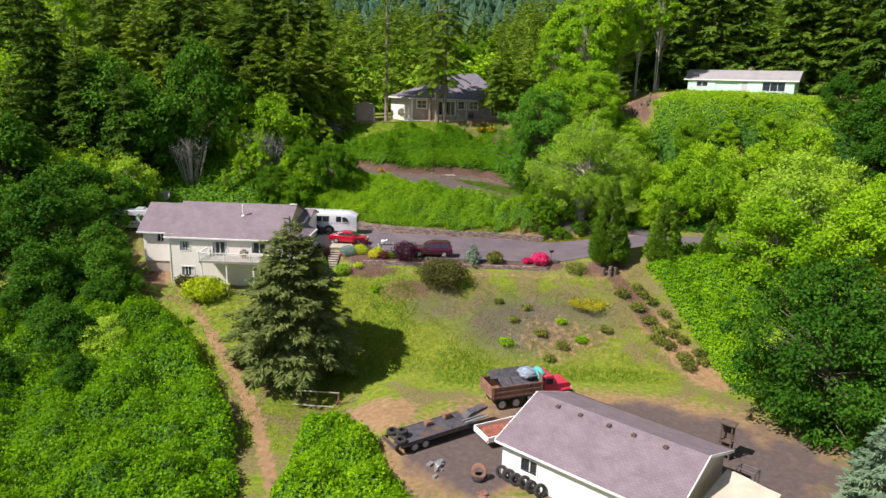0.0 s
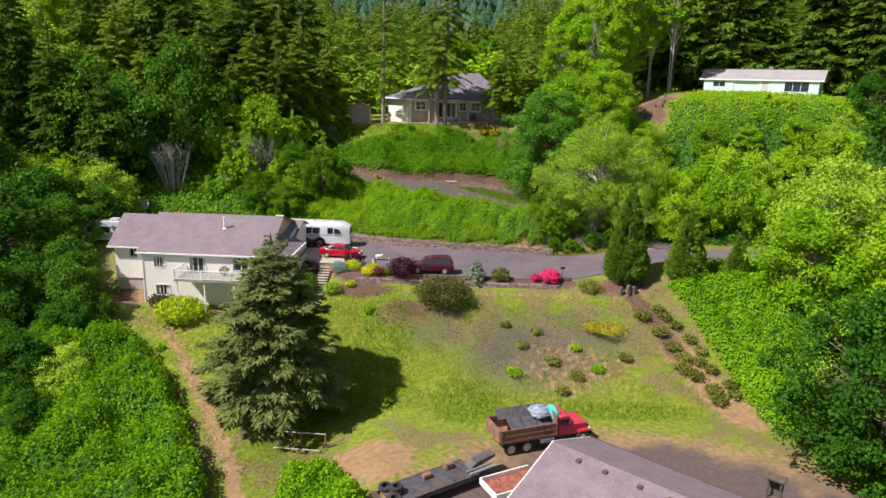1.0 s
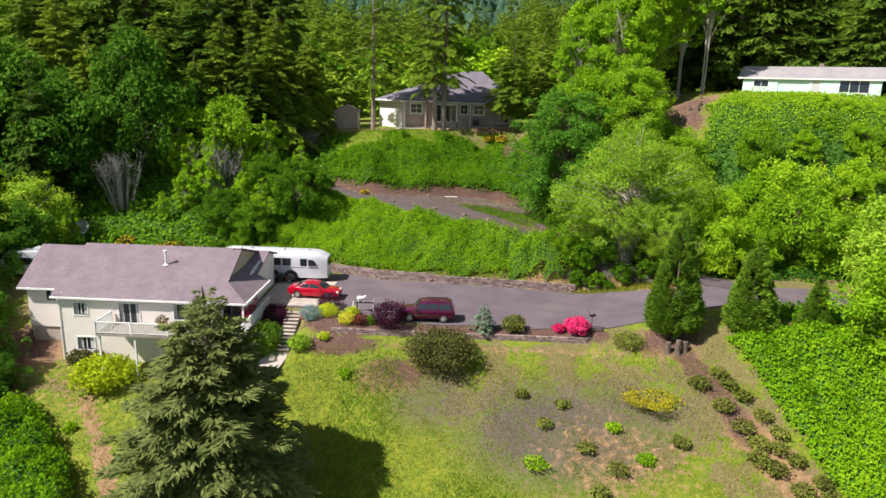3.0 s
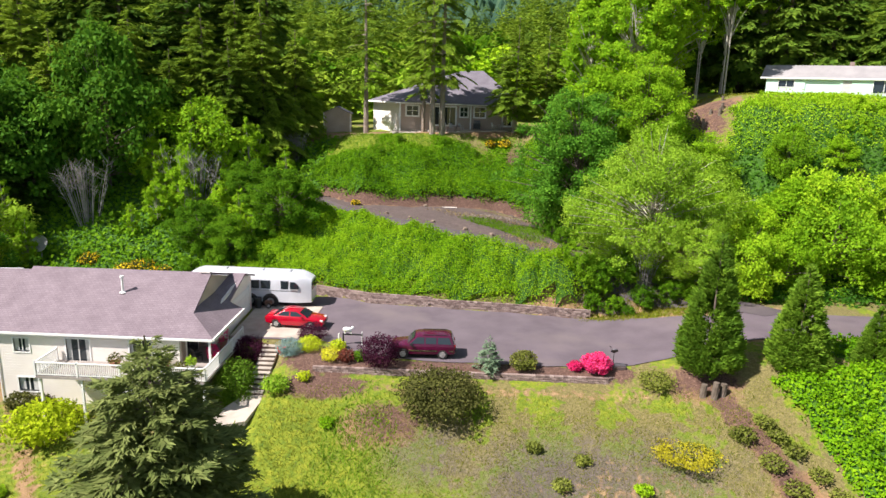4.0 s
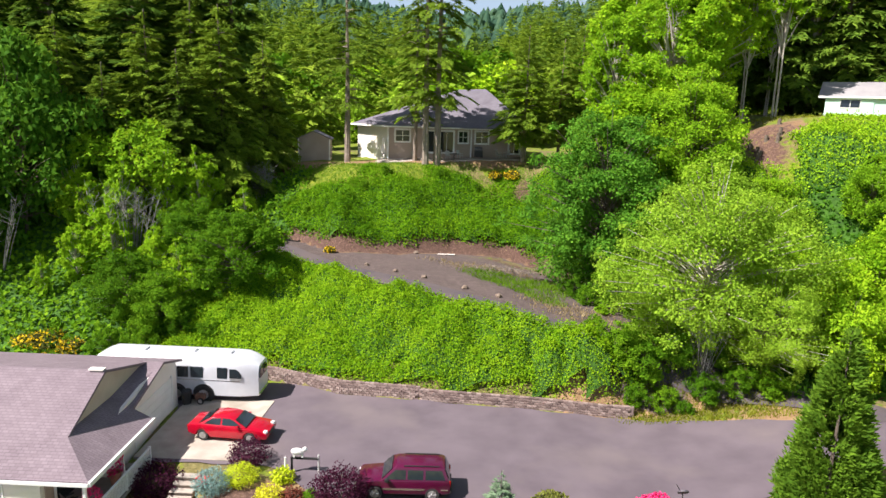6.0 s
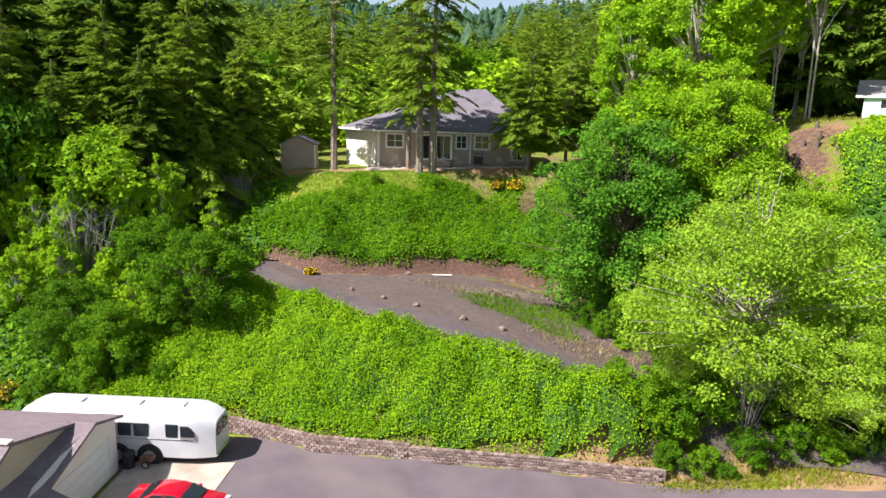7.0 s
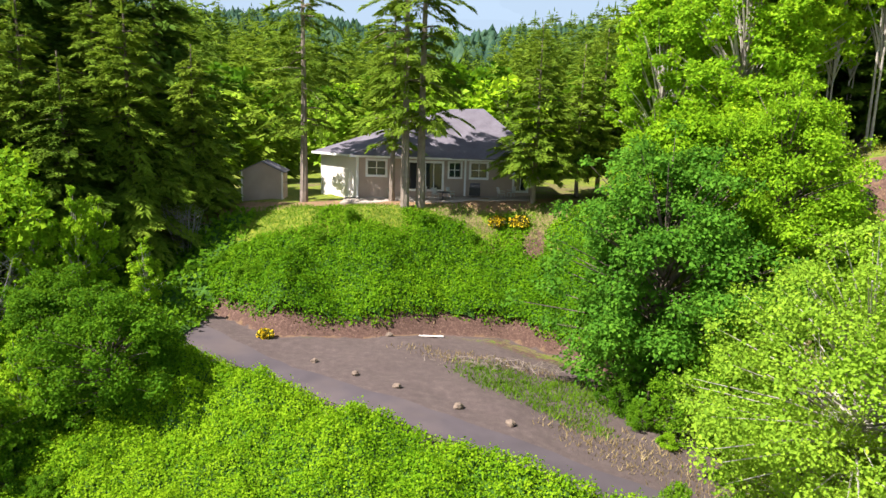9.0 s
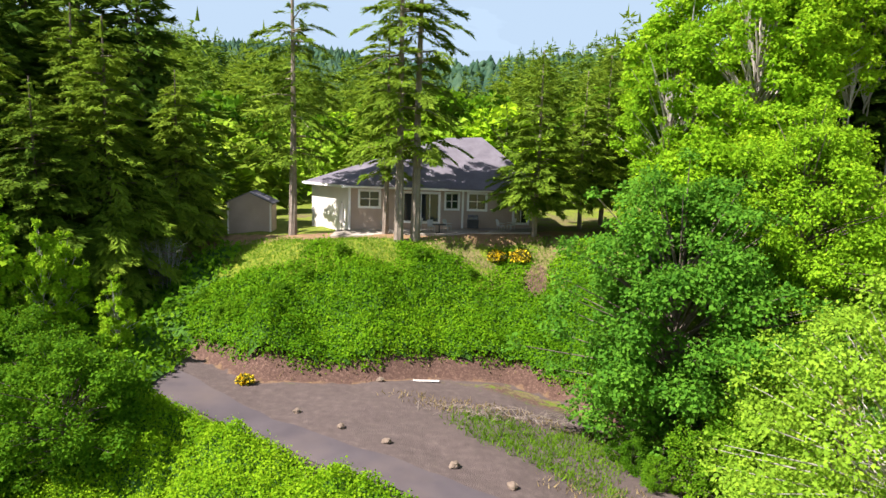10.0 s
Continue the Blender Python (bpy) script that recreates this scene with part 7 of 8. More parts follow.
def flatbed(m):
    """Gooseneck trailer, tail at x = 0, length 8.4 along x, near side at y = 0."""
    e = thing("flatbed_trailer", m, "dark steel gooseneck flatbed trailer with tyres on its deck", "trailer")
    part("deck", boxes((0, 6.6, 0, 2.2, 0.8, 0.92)), M_steel, e)
    for y in (0, 2.1):
        part("side_beam", boxes((0, 6.6, y, y + 0.1, 0.62, 0.95)), M_steel, e)
    for i in range(9):
        part("cross_member", boxes((0.3 + 0.72 * i, 0.4 + 0.72 * i, 0.1, 2.1, 0.62, 0.8)), M_steel, e)
    bm = prism(bmesh.new(), [(6.4, 0.65), (7.0, 0.95), (8.5, 1.3), (8.5, 1.5), (6.9, 1.3), (6.4, 0.95)], "y", 0.75, 1.45)
    part("gooseneck", bm, M_steel, e)
    part("ramp", boxes((5.9, 8.2, 0.1, 0.3, 0.98, 1.06), (5.9, 8.0, 0.5, 0.62, 0.98, 1.06)), M_metal, e, "pale loading rail")
    for x in (1.2, 2.15):
        for s, y in ((-1, 0.12), (1, 2.08)):
            wheel(e, x, y, 0.4, 0.24, s)
    part("tail_frame", boxes((-0.35, 0, 0.2, 0.3, 0.6, 0.9), (-0.35, 0, 1.9, 2.0, 0.6, 0.9), (-0.42, -0.32, 0.1, 2.1, 0.6, 0.9)), M_steel, e)
    part("winch", boxes((3.0, 3.6, 1.3, 1.75, 0.93, 1.25), bevel=0.05), M_rustm, e)
    part("toolbox", boxes((4.9, 5.5, 1.5, 2.0, 0.93, 1.35), bevel=0.05), M_rustm, e)
    part("bar", boxes((4.6, 4.68, 0.2, 2.0, 0.95, 1.05)), M_steel, e)
    return e


def tyre_at(m, r=0.42, w=0.26, material=None, label="worn black tyre", name="tyre"):
    bm = bmesh.new()
    n = 22
    prof = [(r * 0.55, -w / 2), (r * 0.9, -w / 2), (r, -w / 4), (r, w / 4), (r * 0.9, w / 2), (r * 0.55, w / 2), (r * 0.6, 0)]
    rings = [[bm.verts.new((p * math.cos(6.28319 * k / n), p * math.sin(6.28319 * k / n), z)) for k in range(n)] for p, z in prof]
    for i in range(len(prof)):
        a, b = rings[i], rings[(i + 1) % len(prof)]
        for k in range(n):
            bm.faces.new((a[k], a[(k + 1) % n], b[(k + 1) % n], b[k]))
    ob = part(name, bm, material or M_tyre, None)
    ob.matrix_world = m
    return tagged(ob, label, "tyre")


def utility_trailer(m):
    e = thing("utility_trailer", m, "white-sided utility trailer holding a rusty red load", "trailer")
    part("floor", boxes((0, 3.8, 0, 2.2, 0.5, 0.58)), M_rustm, e)
    part("side_panel", boxes((0, 3.8, 0, 0.1, 0.55, 1.0), bevel=0.02), M_white, e)
    part("side_panel", boxes((0, 3.8, 2.1, 2.2, 0.55, 1.0), bevel=0.02), M_white, e)
    part("tailgate", boxes((-0.08, 0.0, 0, 2.2, 0.52, 1.0), bevel=0.02), M_white, e)
    part("front_panel", boxes((3.75, 3.82, 0.1, 2.1, 0.55, 1.05)), M_rustm, e)
    bm = bmesh.new()
    bmesh.ops.create_grid(bm, x_segments=14, y_segments=9, size=1)
    for v in bm.verts:
        v.co = Vector((1.87 + v.co.x * 1.8, 1.1 + v.co.y * 0.97, 0.72 + 0.14 * noise.noise(Vector((v.co.x * 3, v.co.y * 3, 1.0)))))
    part("load", bm, M_rustload, e, "rusty red scrap load")
    for s, y in ((-1, -0.1), (1, 2.3)):
        wheel(e, 1.9, y, 0.34, 0.2, s)
    part("drawbar", boxes((3.8, 5.0, 1.05, 1.15, 0.45, 0.55)), M_steel, e)
    part("tail_light", boxes((-0.1, -0.07, 0.05, 0.2, 0.6, 0.72)), M_tail, e)


M_rustload = surface("red_scrap", (0.2, 0.05, 0.035), (0.38, 0.14, 0.09), 3, 0.95, fine=14, relief=0.9, dist=0.08)
Z = Matrix.Rotation
suv(Matrix.Translation((-3.65, 75.75, hz(-3.6, 75.8) + 0.06)) @ Z(radians(2), 4, "Z"))
sedan(Matrix.Translation((-14.35, 80.75, hz(-15, 80.7) + 0.11)) @ Z(radians(-4), 4, "Z"))
coach(Matrix.Translation((-25.2, 86.55, hz(-18, 86.4) + 0.06)) @ Z(radians(-0.8), 4, "Z") @ Matrix.Diagonal((1.04, 1.04, 0.99, 1)))
motorhome(Matrix.Translation((-43.2, 84.4, hz(-43, 84.4))) @ Z(radians(3), 4, "Z"))
dump_truck(Matrix.Translation((2.9, 50.75, 0)) @ Z(radians(22), 4, "Z"))
flatbed(Matrix.Translation((-4.0, 43.3, hz(-3, 44) - 0.02)) @ Z(radians(36), 4, "Z"))
utility_trailer(Matrix.Translation((2.45, 44.75, 0)) @ Z(radians(29), 4, "Z"))

# ---- yard clutter ----
FT = Matrix.Translation((-4.0, 43.3, hz(-3, 44) - 0.02)) @ Z(radians(36), 4, "Z")
for x, y, z, t in ((0.75, 1.1, 1.06, 0), (0.75, 1.1, 1.33, 0), (0.35, 1.85, 1.06, 0.1), (0.2, 0.4, 1.06, 0.05)):
    tyre_at(FT @ Matrix.Translation((x, y, z)) @ Z(t, 4, "X"), 0.46 if z < 1.3 else 0.42, 0.27, label="worn black tyre lying on the trailer deck")
for i, (a, b) in enumerate(((0.7, 0.02), (1.35, -0.05), (1.95, -0.1), (2.6, 0.0), (3.2, -0.1), (3.9, -0.05))):
    tyre_at(SHOP @ Matrix.Translation((a, b, 0.44)) @ Z(radians(20 + 9 * i), 4, "Z") @ Z(radians(75), 4, "X"), 0.44 + 0.03 * (i % 2), 0.27, label="worn black tyre leaning on the workshop wall")
tyre_at(SHOP @ Matrix.Translation((-0.3, -1.3, 0.15)), 0.5, 0.3, label="worn black tyre lying on the ground")
tyre_at(SHOP @ Matrix.Translation((-0.3, -1.3, 0.62)) @ Z(radians(65), 4, "X") @ Z(0.5, 4, "Y"), 0.55, 0.24, M_rustm, "rusty steel wheel ring propped on a tyre", "wheel_ring")
tyre_at(SHOP @ Matrix.Translation((0.25, 1.2, 0.5)) @ Z(radians(80), 4, "Y"), 0.52, 0.25, label="worn black tyre leaning on the workshop gable")


def scrap_heap(x, y, seed, label, mt):
    q = np.random.default_rng(seed)
    bm = bmesh.new()
    for i in range(14):
        a, b = q.normal(0, 0.45), q.normal(0, 0.3)
        s = q.uniform(0.08, 0.28)
        box(bm, a - s, a + s, b - s * 0.6, b + s * 0.6, 0, s * q.uniform(0.5, 1.4))
    ob = part("scrap_heap", bm, mt, None)
    ob.matrix_world = at(x, y, 1, seed)
    tagged(ob, label, "scrap")


scrap_heap(-1.2, 42.2, 1, "small heap of grey scrap beside the brambles", M_metal)
scrap_heap(2.2, 38.6, 2, "small heap of dark scrap by the workshop", M_rustm)


def stove():
    e = thing("wood_boiler", Matrix.Translation((20.1, 45.3, 0)) @ Z(radians(-38), 4, "Z"), "tall brown timber stand with a capped top", "stand")
    for x in (-0.42, 0.34):
        for y in (-0.32, 0.24):
            part("post", boxes((x, x + 0.1, y, y + 0.1, -0.2, 2.75)), M_shadowed, e)
    part("back_panel", boxes((-0.38, 0.4, 0.22, 0.26, 0.1, 2.6)), M_shadowed, e)
    part("shelf", boxes((-0.5, 0.5, -0.38, 0.38, 1.35, 1.43)), M_shadowed, e)
    part("cap", boxes((-0.58, 0.58, -0.45, 0.45, 2.75, 2.87), bevel=0.02), M_shadowed, e)
    part("lower_shelf", boxes((-0.45, 0.45, -0.34, 0.34, 0.35, 0.42)), M_shadowed, e)


M_canvas = surface("cream_canvas", (0.5, 0.42, 0.32), (0.62, 0.54, 0.43), 1.1, 0.85, fine=18, relief=0.3)


def tarp_shelter():
    e = thing("tarp_shelter", SHOP @ Matrix.Translation((12.95, 3.6, 0)), "cream tarpaulin lean-to against the workshop gable", "shelter")
    for x in (0.2, 3.3):
        for y in (0.1, 4.6):
            part("pole", cyl(bmesh.new(), (x, y, -0.2), (x, y, 2.1 if x < 1 else 1.7), 0.04), M_metal, e)
    bm = bmesh.new()
    bmesh.ops.create_grid(bm, x_segments=12, y_segments=14, size=1)
    for v in bm.verts:
        u, w = (v.co.x + 1) / 2, (v.co.y + 1) / 2
        v.co = Vector((0.1 + 3.4 * u, 4.8 * w, 2.2 - 0.42 * u - 0.10 * math.sin(math.pi * w) * math.sin(math.pi * u) + 0.02 * math.sin(9 * u + 5 * w)))
    r2 = bmesh.ops.extrude_face_region(bm, geom=list(bm.faces))
    bmesh.ops.translate(bm, verts=[v for v in r2["geom"] if isinstance(v, bmesh.types.BMVert)], vec=(0, 0, -0.02))
    part("tarpaulin", bm, M_canvas, e, "cream tarpaulin sheet")


def hoop_frame():
    e = thing("metal_cage", SHOP @ Matrix.Translation((13.4, 9.3, 0)), "dark metal cage beside the workshop corner", "frame")
    for x in (0, 1.2):
        part("post", cyl(bmesh.new(), (x, 0, -0.1), (x, 0, 2.0), 0.04), M_steel, e)
        part("post", cyl(bmesh.new(), (x, 1.1, -0.1), (x, 1.1, 1.8), 0.04), M_steel, e)
        part("rail", cyl(bmesh.new(), (x, 0, 2.0), (x, 1.1, 1.8), 0.04), M_steel, e)
    part("rail", cyl(bmesh.new(), (0, 0, 2.0), (1.2, 0, 2.0), 0.04), M_steel, e)
    part("rail", cyl(bmesh.new(), (0, 1.1, 1.8), (1.2, 1.1, 1.8), 0.04), M_steel, e)
    part("drum", cyl(bmesh.new(), (0.4, 0.5, -0.05), (0.4, 0.5, 1.0), 0.32, n=16), M_rustm, e)


def pipe_gate():
    z = hz(-12.4, 53.2)
    e = thing("pipe_gate", Matrix.Translation((-14.4, 53.3, 0)), "pale rusty pipe gate beside the trail", "gate")
    T = -0.05
    part("top_rail", cyl(bmesh.new(), (0, 0, T), (4.0, -0.2, T), 0.055), M_concrete, e)
    for x in (0.05, 2.0, 3.95):
        part("post", cyl(bmesh.new(), (x, -0.05 * x, z - 0.4), (x, -0.05 * x, T), 0.06), M_rustm, e)
    part("lower_rail", cyl(bmesh.new(), (0.05, -0.9, z + 0.45), (3.7, -1.1, z + 0.45), 0.05), M_concrete, e)
    part("brace", cyl(bmesh.new(), (3.95, -0.2, z + 0.8), (3.75, -1.1, z + 0.45), 0.04), M_rustm, e)
    part("post", cyl(bmesh.new(), (3.7, -1.1, z - 0.4), (3.7, -1.1, z + 0.5), 0.06), M_rustm, e)
    part("swing_bar", cyl(bmesh.new(), (4.0, -0.3, z + 0.3), (5.3, 0.3, z + 0.75), 0.035), M_rustm, e)


stove(), tarp_shelter(), hoop_frame(), pipe_gate()

# ---- garden things ----
def dish():
    x, y = -43.0, 92.7
    z = hz(x, y)
    e = thing("satellite_dish", Matrix.Translation((x, y, z)), "large grey mesh satellite dish on a pole", "dish")
    part("pole", cyl(bmesh.new(), (0, 0, -0.2), (0, 0, 9.4 - z), 0.07), M_metal, e)
    bm = bmesh.new()
    n, rings = 28, []
    for i in range(7):
        p = 0.85 * i / 6
        rings.append([bm.verts.new((p * math.cos(6.28319 * k / n), p * math.sin(6.28319 * k / n), 0.22 * (p / 0.85) ** 2)) for k in range(n)] if i else [bm.verts.new((0, 0, 0))])
    for k in range(n):
        bm.faces.new((rings[0][0], rings[1][k], rings[1][(k + 1) % n]))
    for a, b in zip(rings[1:], rings[2:]):
        for k in range(n):
            bm.faces.new((a[k], b[k], b[(k + 1) % n], a[(k + 1) % n]))
    g = bmesh.ops.extrude_face_region(bm, geom=list(bm.faces))
    bmesh.ops.translate(bm, verts=[v for v in g["geom"] if isinstance(v, bmesh.types.BMVert)], vec=(0, 0, 0.02))
    bmesh.ops.transform(bm, matrix=Matrix.Translation((0, -0.1, 9.9 - z)) @ Z(radians(62), 4, "X"), verts=bm.verts)
    part("reflector", bm, M_metal, e)
    part("feed_arm", cyl(bmesh.new(), (0, -0.2, 9.5 - z), (0, -1.0, 10.4 - z), 0.025), M_black, e)


def statue():
    x, y = -9.4, 77.4
    z = hz(x, y) + 0.02
    e = thing("garden_stand", Matrix.Translation((x, y, z)), "low dark stand with two white posts at the bed's edge", "stand")
    part("post", cyl(bmesh.new(), (-0.75, -0.5, -0.2), (-0.75, -0.5, 1.0), 0.06), M_white, e)
    part("post", cyl(bmesh.new(), (1.0, -0.3, -0.2), (1.0, -0.3, 1.1), 0.05), M_curtain, e)
    part("beam", boxes((-0.2, 1.0, -0.36, -0.26, 0.82, 0.92)), M_black, e)
    bm = bmesh.new()
    for c, rr in (((-0.15, -0.3, 1.16), (0.36, 0.16, 0.2)), ((0.26, -0.3, 1.3), (0.14, 0.11, 0.15))):
        g = bmesh.ops.create_icosphere(bm, subdivisions=2, radius=1, matrix=Matrix.Translation(c) @ Matrix.Diagonal((*rr, 1)))
    for a in (-0.38, 0.08):
        box(bm, a, a + 0.1, -0.36, -0.24, 0.83, 1.1)
    ob = part("garden_statue", bm, M_white, None)
    ob.matrix_world = Matrix.Translation((x, y, z + 0.1))
    tagged(ob, "small white garden statue on a dark beam", "statue")
    part("leg", boxes((-0.5, -0.4, -0.36, -0.26, -0.1, 0.93), (-0.5, 0.2, -0.36, -0.26, 0.83, 0.93)), M_black, e)


def pot(x, y, z, r, h, mt, label, plant=None, seed=1):
    e = thing("flower_pot", Matrix.Translation((x, y, z)), label, "pot")
    bm = bmesh.new()
    n, prof = 18, [(r * 0.7, 0), (r, h * 0.9), (r * 1.08, h * 0.9), (r * 1.08, h), (r * 0.92, h), (r * 0.85, h * 0.75)]
    rings = [[bm.verts.new((p * math.cos(6.28319 * k / n), p * math.sin(6.28319 * k / n), zz)) for k in range(n)] for p, zz in prof]
    for a, b in zip(rings, rings[1:]):
        for k in range(n):
            bm.faces.new((a[k], a[(k + 1) % n], b[(k + 1) % n], b[k]))
    bm.faces.new(rings[0][::-1]), bm.faces.new(rings[-1])
    part("pot", bm, mt, e)
    if plant:
        q = np.random.default_rng(seed)
        d = unit(260, q)
        P = d * np.array([r * 1.3, r * 1.3, h * 0.9]) + np.array([0, 0, h * 1.5])
        put(new("foliage", quad_mesh("foliage", kites(P, unit(260, q), d + 0.4 * unit(260, q), q.uniform(0.08, 0.2, 260), q.uniform(0.06, 0.14, 260)), plant)), e)


M_clay = surface("terracotta", (0.3, 0.13, 0.08), (0.42, 0.2, 0.13), 4, 0.9)
M_redpot = surface("red_glaze", (0.6, 0.01, 0.01), (0.7, 0.02, 0.02), 4, 0.3)
pot(-14.3, 75.9, hz(-14.3, 75.9), 0.33, 0.5, M_redpot, "bright red glazed pot beside the steps")
pot(-19.6, 70.3, 6.9, 0.3, 0.4, M_clay, "clay pot with a plant on the deck", M_olive, 2)
pot(-21.2, 71.4, 6.9, 0.36, 0.45, M_clay, "clay pot with a tall plant on the deck", M_alder, 3)
pot(-24.6, 71.3, 6.9, 0.34, 0.4, M_clay, "clay pot with a plant on the deck", M_olive, 4)
pot(-18.3, 72.7, 6.9, 0.3, 0.55, M_clay, "pot of magenta flowers on the porch", M_pink, 5)
pot(-18.4, 75.0, 6.9, 0.3, 0.8, M_clay, "pot of magenta flowers on the porch", M_pink, 6)
pot(-19.3, 71.3, 6.9, 0.26, 0.4, M_curtain, "pale stone pot with a plant on the deck", M_alder, 7)


def patio_chair(m, mt, label):
    e = thing("patio_chair", m, label, "chair")
    part("seat", boxes((-0.27, 0.27, -0.25, 0.25, 0.4, 0.46), bevel=0.02), mt, e)
    bm = slab(bmesh.new(), [(-0.27, 0.25, 0.46), (0.27, 0.25, 0.46), (0.27, 0.4, 0.98), (-0.27, 0.4, 0.98)], 0.05)
    part("backrest", bm, mt, e)
    for x in (-0.25, 0.21):
        for y in (-0.24, 0.2):
            part("leg", boxes((x, x + 0.04, y, y + 0.04, 0, 0.4)), mt, e)
        part("armrest", boxes((x - 0.02, x + 0.06, -0.25, 0.3, 0.62, 0.66)), mt, e)
    return e


patio_chair(Matrix.Translation((-19.5, 72.9, 6.9)) @ Z(2.5, 4, "Z"), M_black, "black metal chair on the shaded porch")
pz = lambda x, y: hz(x, y) + 0.17
c = patio_chair(Matrix.Translation((-3.0, 124.3, pz(-3, 124.3))) @ Z(0.4, 4, "Z"), M_curtain, "grey patio chair beside the glass doors")
c["group"] = "patio chairs"
for x, y, a in ((-4.2, 124.6, -0.5), (-1.6, 124.4, 0.9), (3.0, 124.2, 2.0), (3.9, 124.5, -1.0), (-7.0, 124.2, 1.6)):
    copy_thing(c, Matrix.Translation((x, y, pz(x, y))) @ Z(a, 4, "Z"))


def grill(x, y):
    e = thing("barbecue", Matrix.Translation((x, y, pz(x, y))), "covered dark barbecue on the patio", "barbecue")
    part("cart", boxes((-0.5, 0.5, -0.28, 0.28, 0.1, 0.85), bevel=0.02), M_black, e)
    part("lid", prism(bmesh.new(), [(-0.28, 0.85), (0.28, 0.85), (0.26, 1.1), (0.1, 1.25), (-0.15, 1.25), (-0.27, 1.05)], "x", -0.45, 0.45), M_steel, e)
    part("handle", cyl(bmesh.new(), (-0.35, -0.31, 1.02), (0.35, -0.31, 1.02), 0.015), M_chrome, e)


def patio_table(x, y):
    e = thing("patio_table", Matrix.Translation((x, y, pz(x, y))), "dark round patio table", "table")
    part("tabletop", cyl(bmesh.new(), (0, 0, 0.7), (0, 0, 0.74), 0.6, n=24), M_black, e)
    part("pedestal", cyl(bmesh.new(), (0, 0, 0), (0, 0, 0.7), 0.05), M_black, e)
    part("foot", cyl(bmesh.new(), (0, 0, 0), (0, 0, 0.05), 0.3, n=16), M_black, e)


def umbrella(x, y):
    e = thing("patio_umbrella", Matrix.Translation((x, y, hz(x, y))), "folded cream garden umbrella at the house corner", "umbrella")
    part("pole", cyl(bmesh.new(), (0, 0, -0.1), (0, 0, 2.7), 0.03), M_shadowed, e)
    part("canopy", cyl(bmesh.new(), (0, 0, 0.9), (0, 0, 2.6), 0.28, 0.06, n=12), M_siding, e)


def black_bin(x, y):
    e = thing("waste_bin", Matrix.Translation((x, y, hz(x, y) + 0.1)), "black round waste bin beside the garage", "bin")
    part("bin", cyl(bmesh.new(), (0, 0, 0), (0, 0, 0.85), 0.28, 0.33, n=20), M_black, e)
    part("lid", cyl(bmesh.new(), (0, 0, 0.85), (0, 0, 0.92), 0.35, 0.3, n=20), M_black, e)


def trolley(x, y):
    e = thing("hand_truck", Matrix.Translation((x, y, hz(x, y) + 0.1)), "rusty hand truck with a loaded frame by the garage", "trolley")
    part("frame", boxes((-0.3, 0.3, -0.2, 0.25, 0.22, 0.6), bevel=0.05), M_rustm, e)
    part("handle", cyl(bmesh.new(), (-0.35, 0.3, 0.85), (-0.6, 0.35, 1.35), 0.025), M_metal, e)
    for s in (-1, 1):
        wheel(e, 0.1, s * 0.3, 0.22, 0.1, s)


def ornament(x, y):
    z = hz(x, y)
    e = thing("garden_ornament", Matrix.Translation((x, y, z)), "dark metal pole with a round disc in the flower bed", "ornament")
    part("pole", cyl(bmesh.new(), (0, 0, -0.2), (0, 0, 1.2), 0.025), M_black, e)
    part("disc", cyl(bmesh.new(), (0, -0.05, 1.35), (0, 0.0, 1.4), 0.27, n=18), M_steel, e)
    part("arm", cyl(bmesh.new(), (0, 0, 1.2), (-0.35, 0, 1.75), 0.02), M_black, e)
    part("base", boxes((-0.1, 0.9, -0.4, 0.3, 0.0, 0.35), bevel=0.08), M_steel, e)


def rock(x, y, s, seed, label="brown boulder on the gravel beside the lane", dz=0.0):
    bm = bmesh.new()
    bmesh.ops.create_icosphere(bm, subdivisions=3, radius=1)
    for v in bm.verts:
        f = 1 + 0.35 * noise.noise(v.co * 1.4 + Vector((seed * 3.1, 0, 0))) + 0.1 * noise.noise(v.co * 4 + Vector((seed, 1, 0)))
        v.co = Vector((v.co.x * s * f, v.co.y * s * 0.8 * f, v.co.z * s * 0.62 * f))
    ob = part("boulder", bm, M_rock, None)
    ob.matrix_world = Matrix.Translation((x, y, hz(x, y) + s * 0.35 + dz)) @ Z(seed, 4, "Z")
    return tagged(ob, label, "rock", "boulders along the lane")


M_rock = surface("brown_stone", (0.14, 0.10, 0.075), (0.26, 0.2, 0.15), 4, 0.95, relief=0.7, dist=0.03)
dish(), statue(), grill(0.6, 125.2), patio_table(-2.3, 123.6), umbrella(-10.9, 124.9), black_bin(-18.75, 84.7), trolley(-17.9, 84.9), ornament(10.2, 74.6)
for i, (x, y, s) in enumerate([(-9.5, 102.4, 0.36), (-6.75, 100.6, 0.34), (-4.15, 99.1, 0.36), (-0.7, 97.4, 0.42), (2.0, 95.9, 0.4), (-5.5, 108.3, 0.35)]):
    rock(x, y, s * 0.72, i + 1)
ob = part("plank", boxes((-1.3, 1.3, -0.1, 0.1, 0.02, 0.09), bevel=0.01), M_siding, None)
ob.matrix_world = at(-3.0, 109.2, 1.0, 0.03)
tagged(ob, "pale timber plank lying on the gravel", "plank")
q = np.random.default_rng(17)
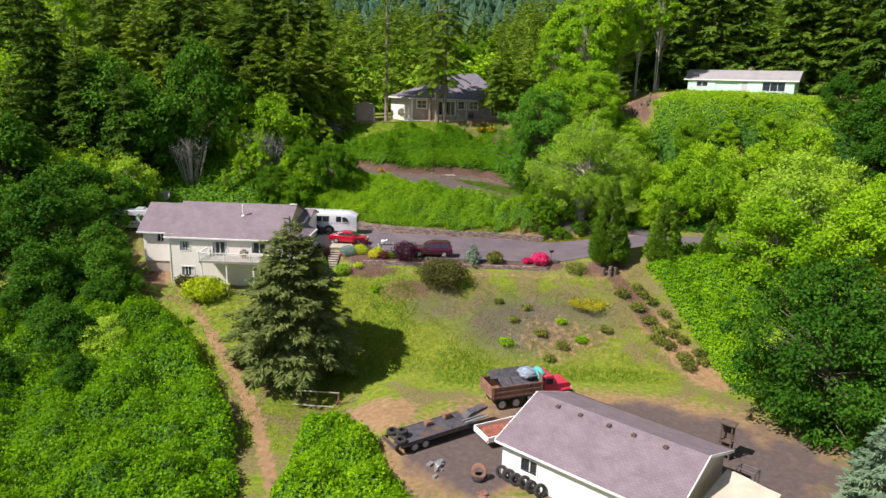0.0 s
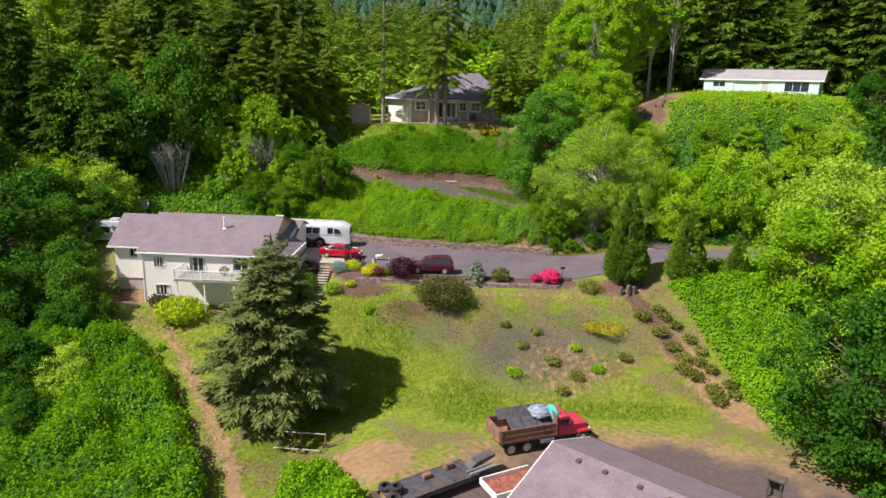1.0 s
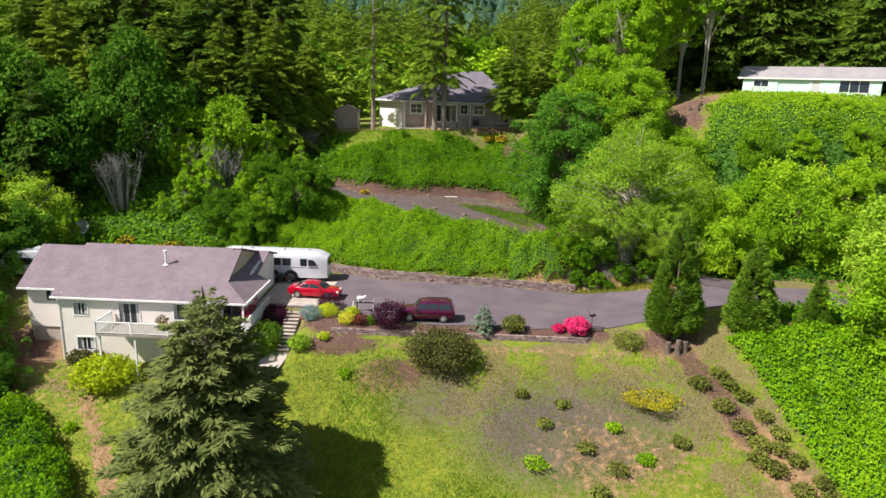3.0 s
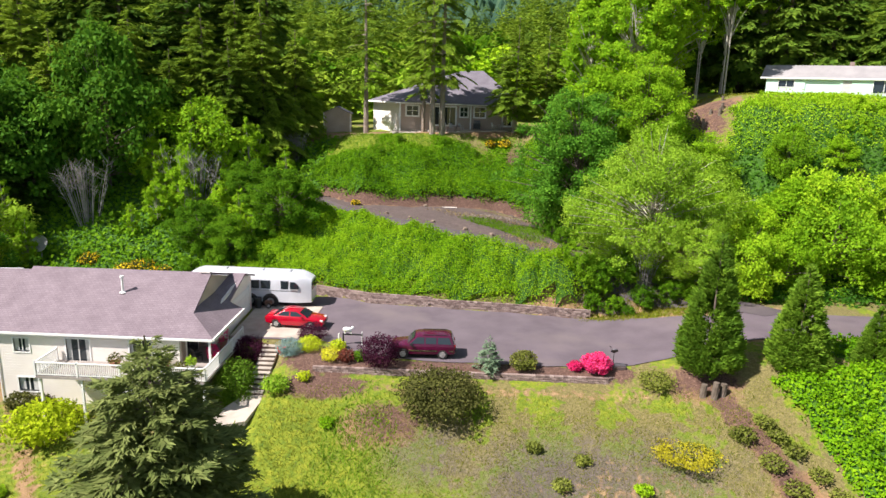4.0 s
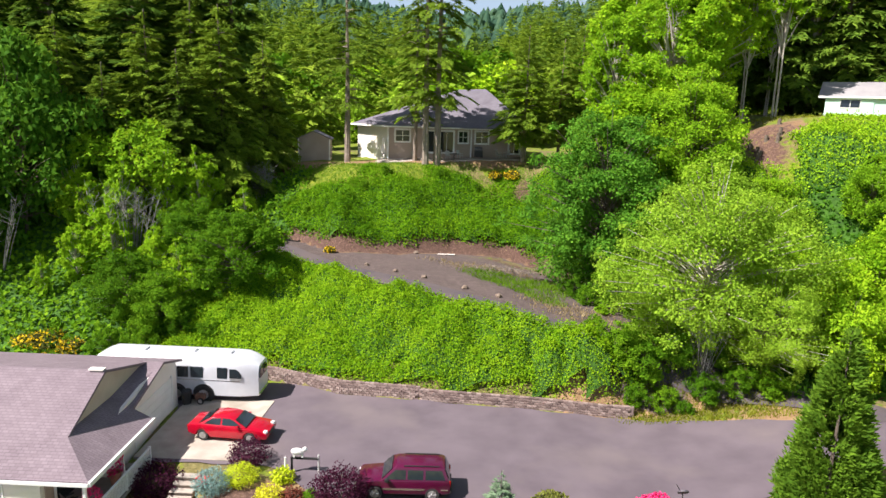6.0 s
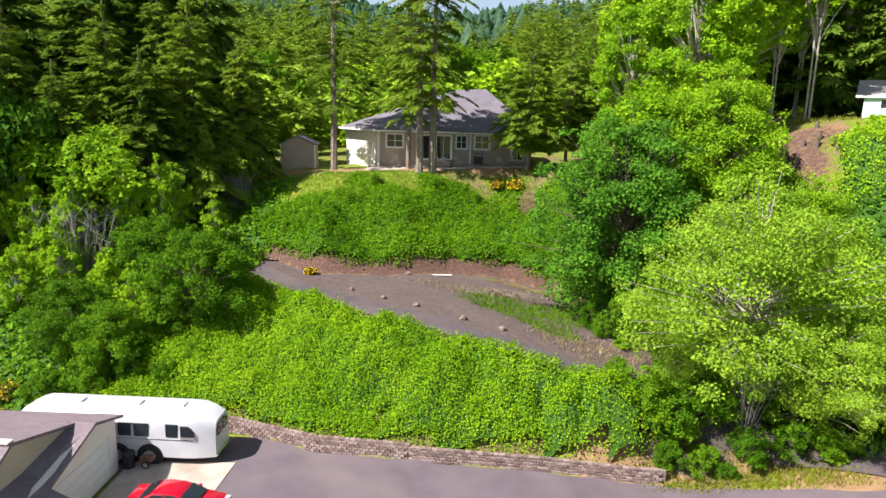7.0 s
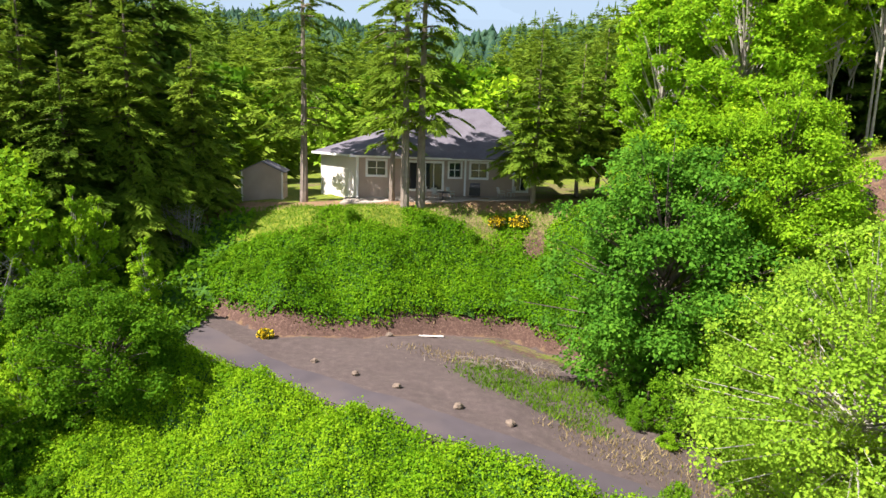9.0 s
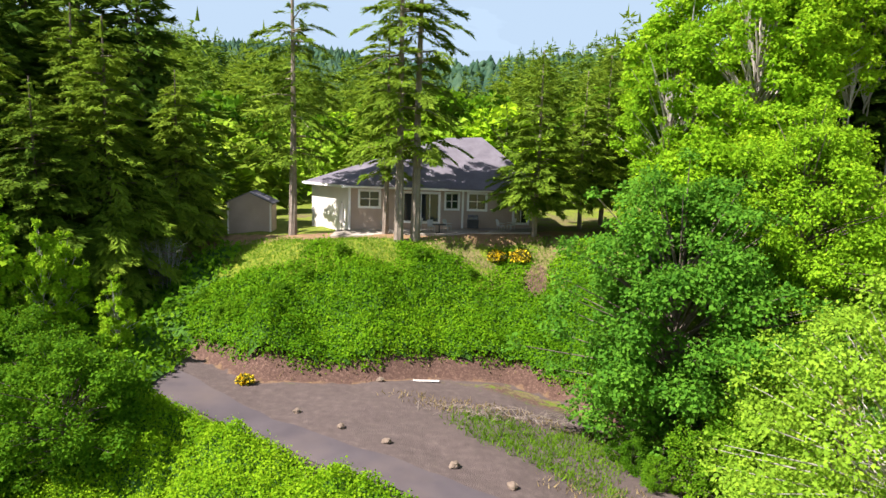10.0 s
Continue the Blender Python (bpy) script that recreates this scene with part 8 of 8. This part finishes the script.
bm = bmesh.new()
for i in range(90):
    x, y = q.normal(0, 2.6), q.normal(0, 0.55)
    a, ln = q.uniform(0, 6.28), q.uniform(0.5, 1.6)
    z0, z1 = q.uniform(0.03, 0.2), q.uniform(0.1, 0.55)
    limb(bm, [(x, y, z0), (x + math.cos(a) * ln * 0.5, y + math.sin(a) * ln * 0.4, z1), (x + math.cos(a) * ln, y + math.sin(a) * ln * 0.8, z0 + 0.08)], 0.02, 0.008, 4)
ob = part("brush_pile", bm, M_fir_bark, None)
ob.matrix_world = at(1.8, 104.2, 1.0, -0.12)
tagged(ob, "pile of dry grey branches on the gravel", "branches", kind="stuff")


def stump(x, y, h, rr, label):
    bm = limb(bmesh.new(), [(0, 0, -0.3), (0.02, 0, h * 0.5), (0.05, 0.02, h)], rr * 1.2, rr, 9)
    ob = part("stump", bm, M_bark, None)
    ob.matrix_world = at(x, y)
    tagged(ob, label, "stump")


for x, y, h in ((15.6, 71.4, 0.9), (16.3, 71.2, 1.1), (16.9, 71.4, 0.8)):
    stump(x, y, h, 0.2, "weathered grey-brown stump at the path's top")
for i in range(9):
    stump(26 + q.uniform(0, 4.5), 110.6 + q.uniform(-2.2, 1.4), q.uniform(0.3, 0.8), 0.16, "cut grey stump on the bare slope")

# ---- block walls, laid piece by piece ----
drive_level = lambda x, y: 6.8 + 1.9 * float(S(9, 24, x))
block_wall("retaining_wall", [(-15.6, 89.25), (-14.5, 89.2), (-12.3, 88.4), (-9, 87.3), (-3.6, 86.8)], drive_level, 6, "curved retaining wall of brown-grey split blocks", 21)
block_wall("retaining_wall", [(-3.6, 86.8), (4.6, 86.1), (9, 85.4), (10.5, 85.3)], drive_level, 5, "low retaining wall of brown-grey split blocks", 23)
block_wall("garden_wall", [(-11.4, 73.3), (-6, 73.25), (2, 73.25), (9.6, 73.25), (10.6, 73.8), (11.2, 75.0)], lambda x, y: 6.02 + 0.25 * float(S(10.3, 11.2, x)), 4, "low brown block wall along the driveway bed", 22)
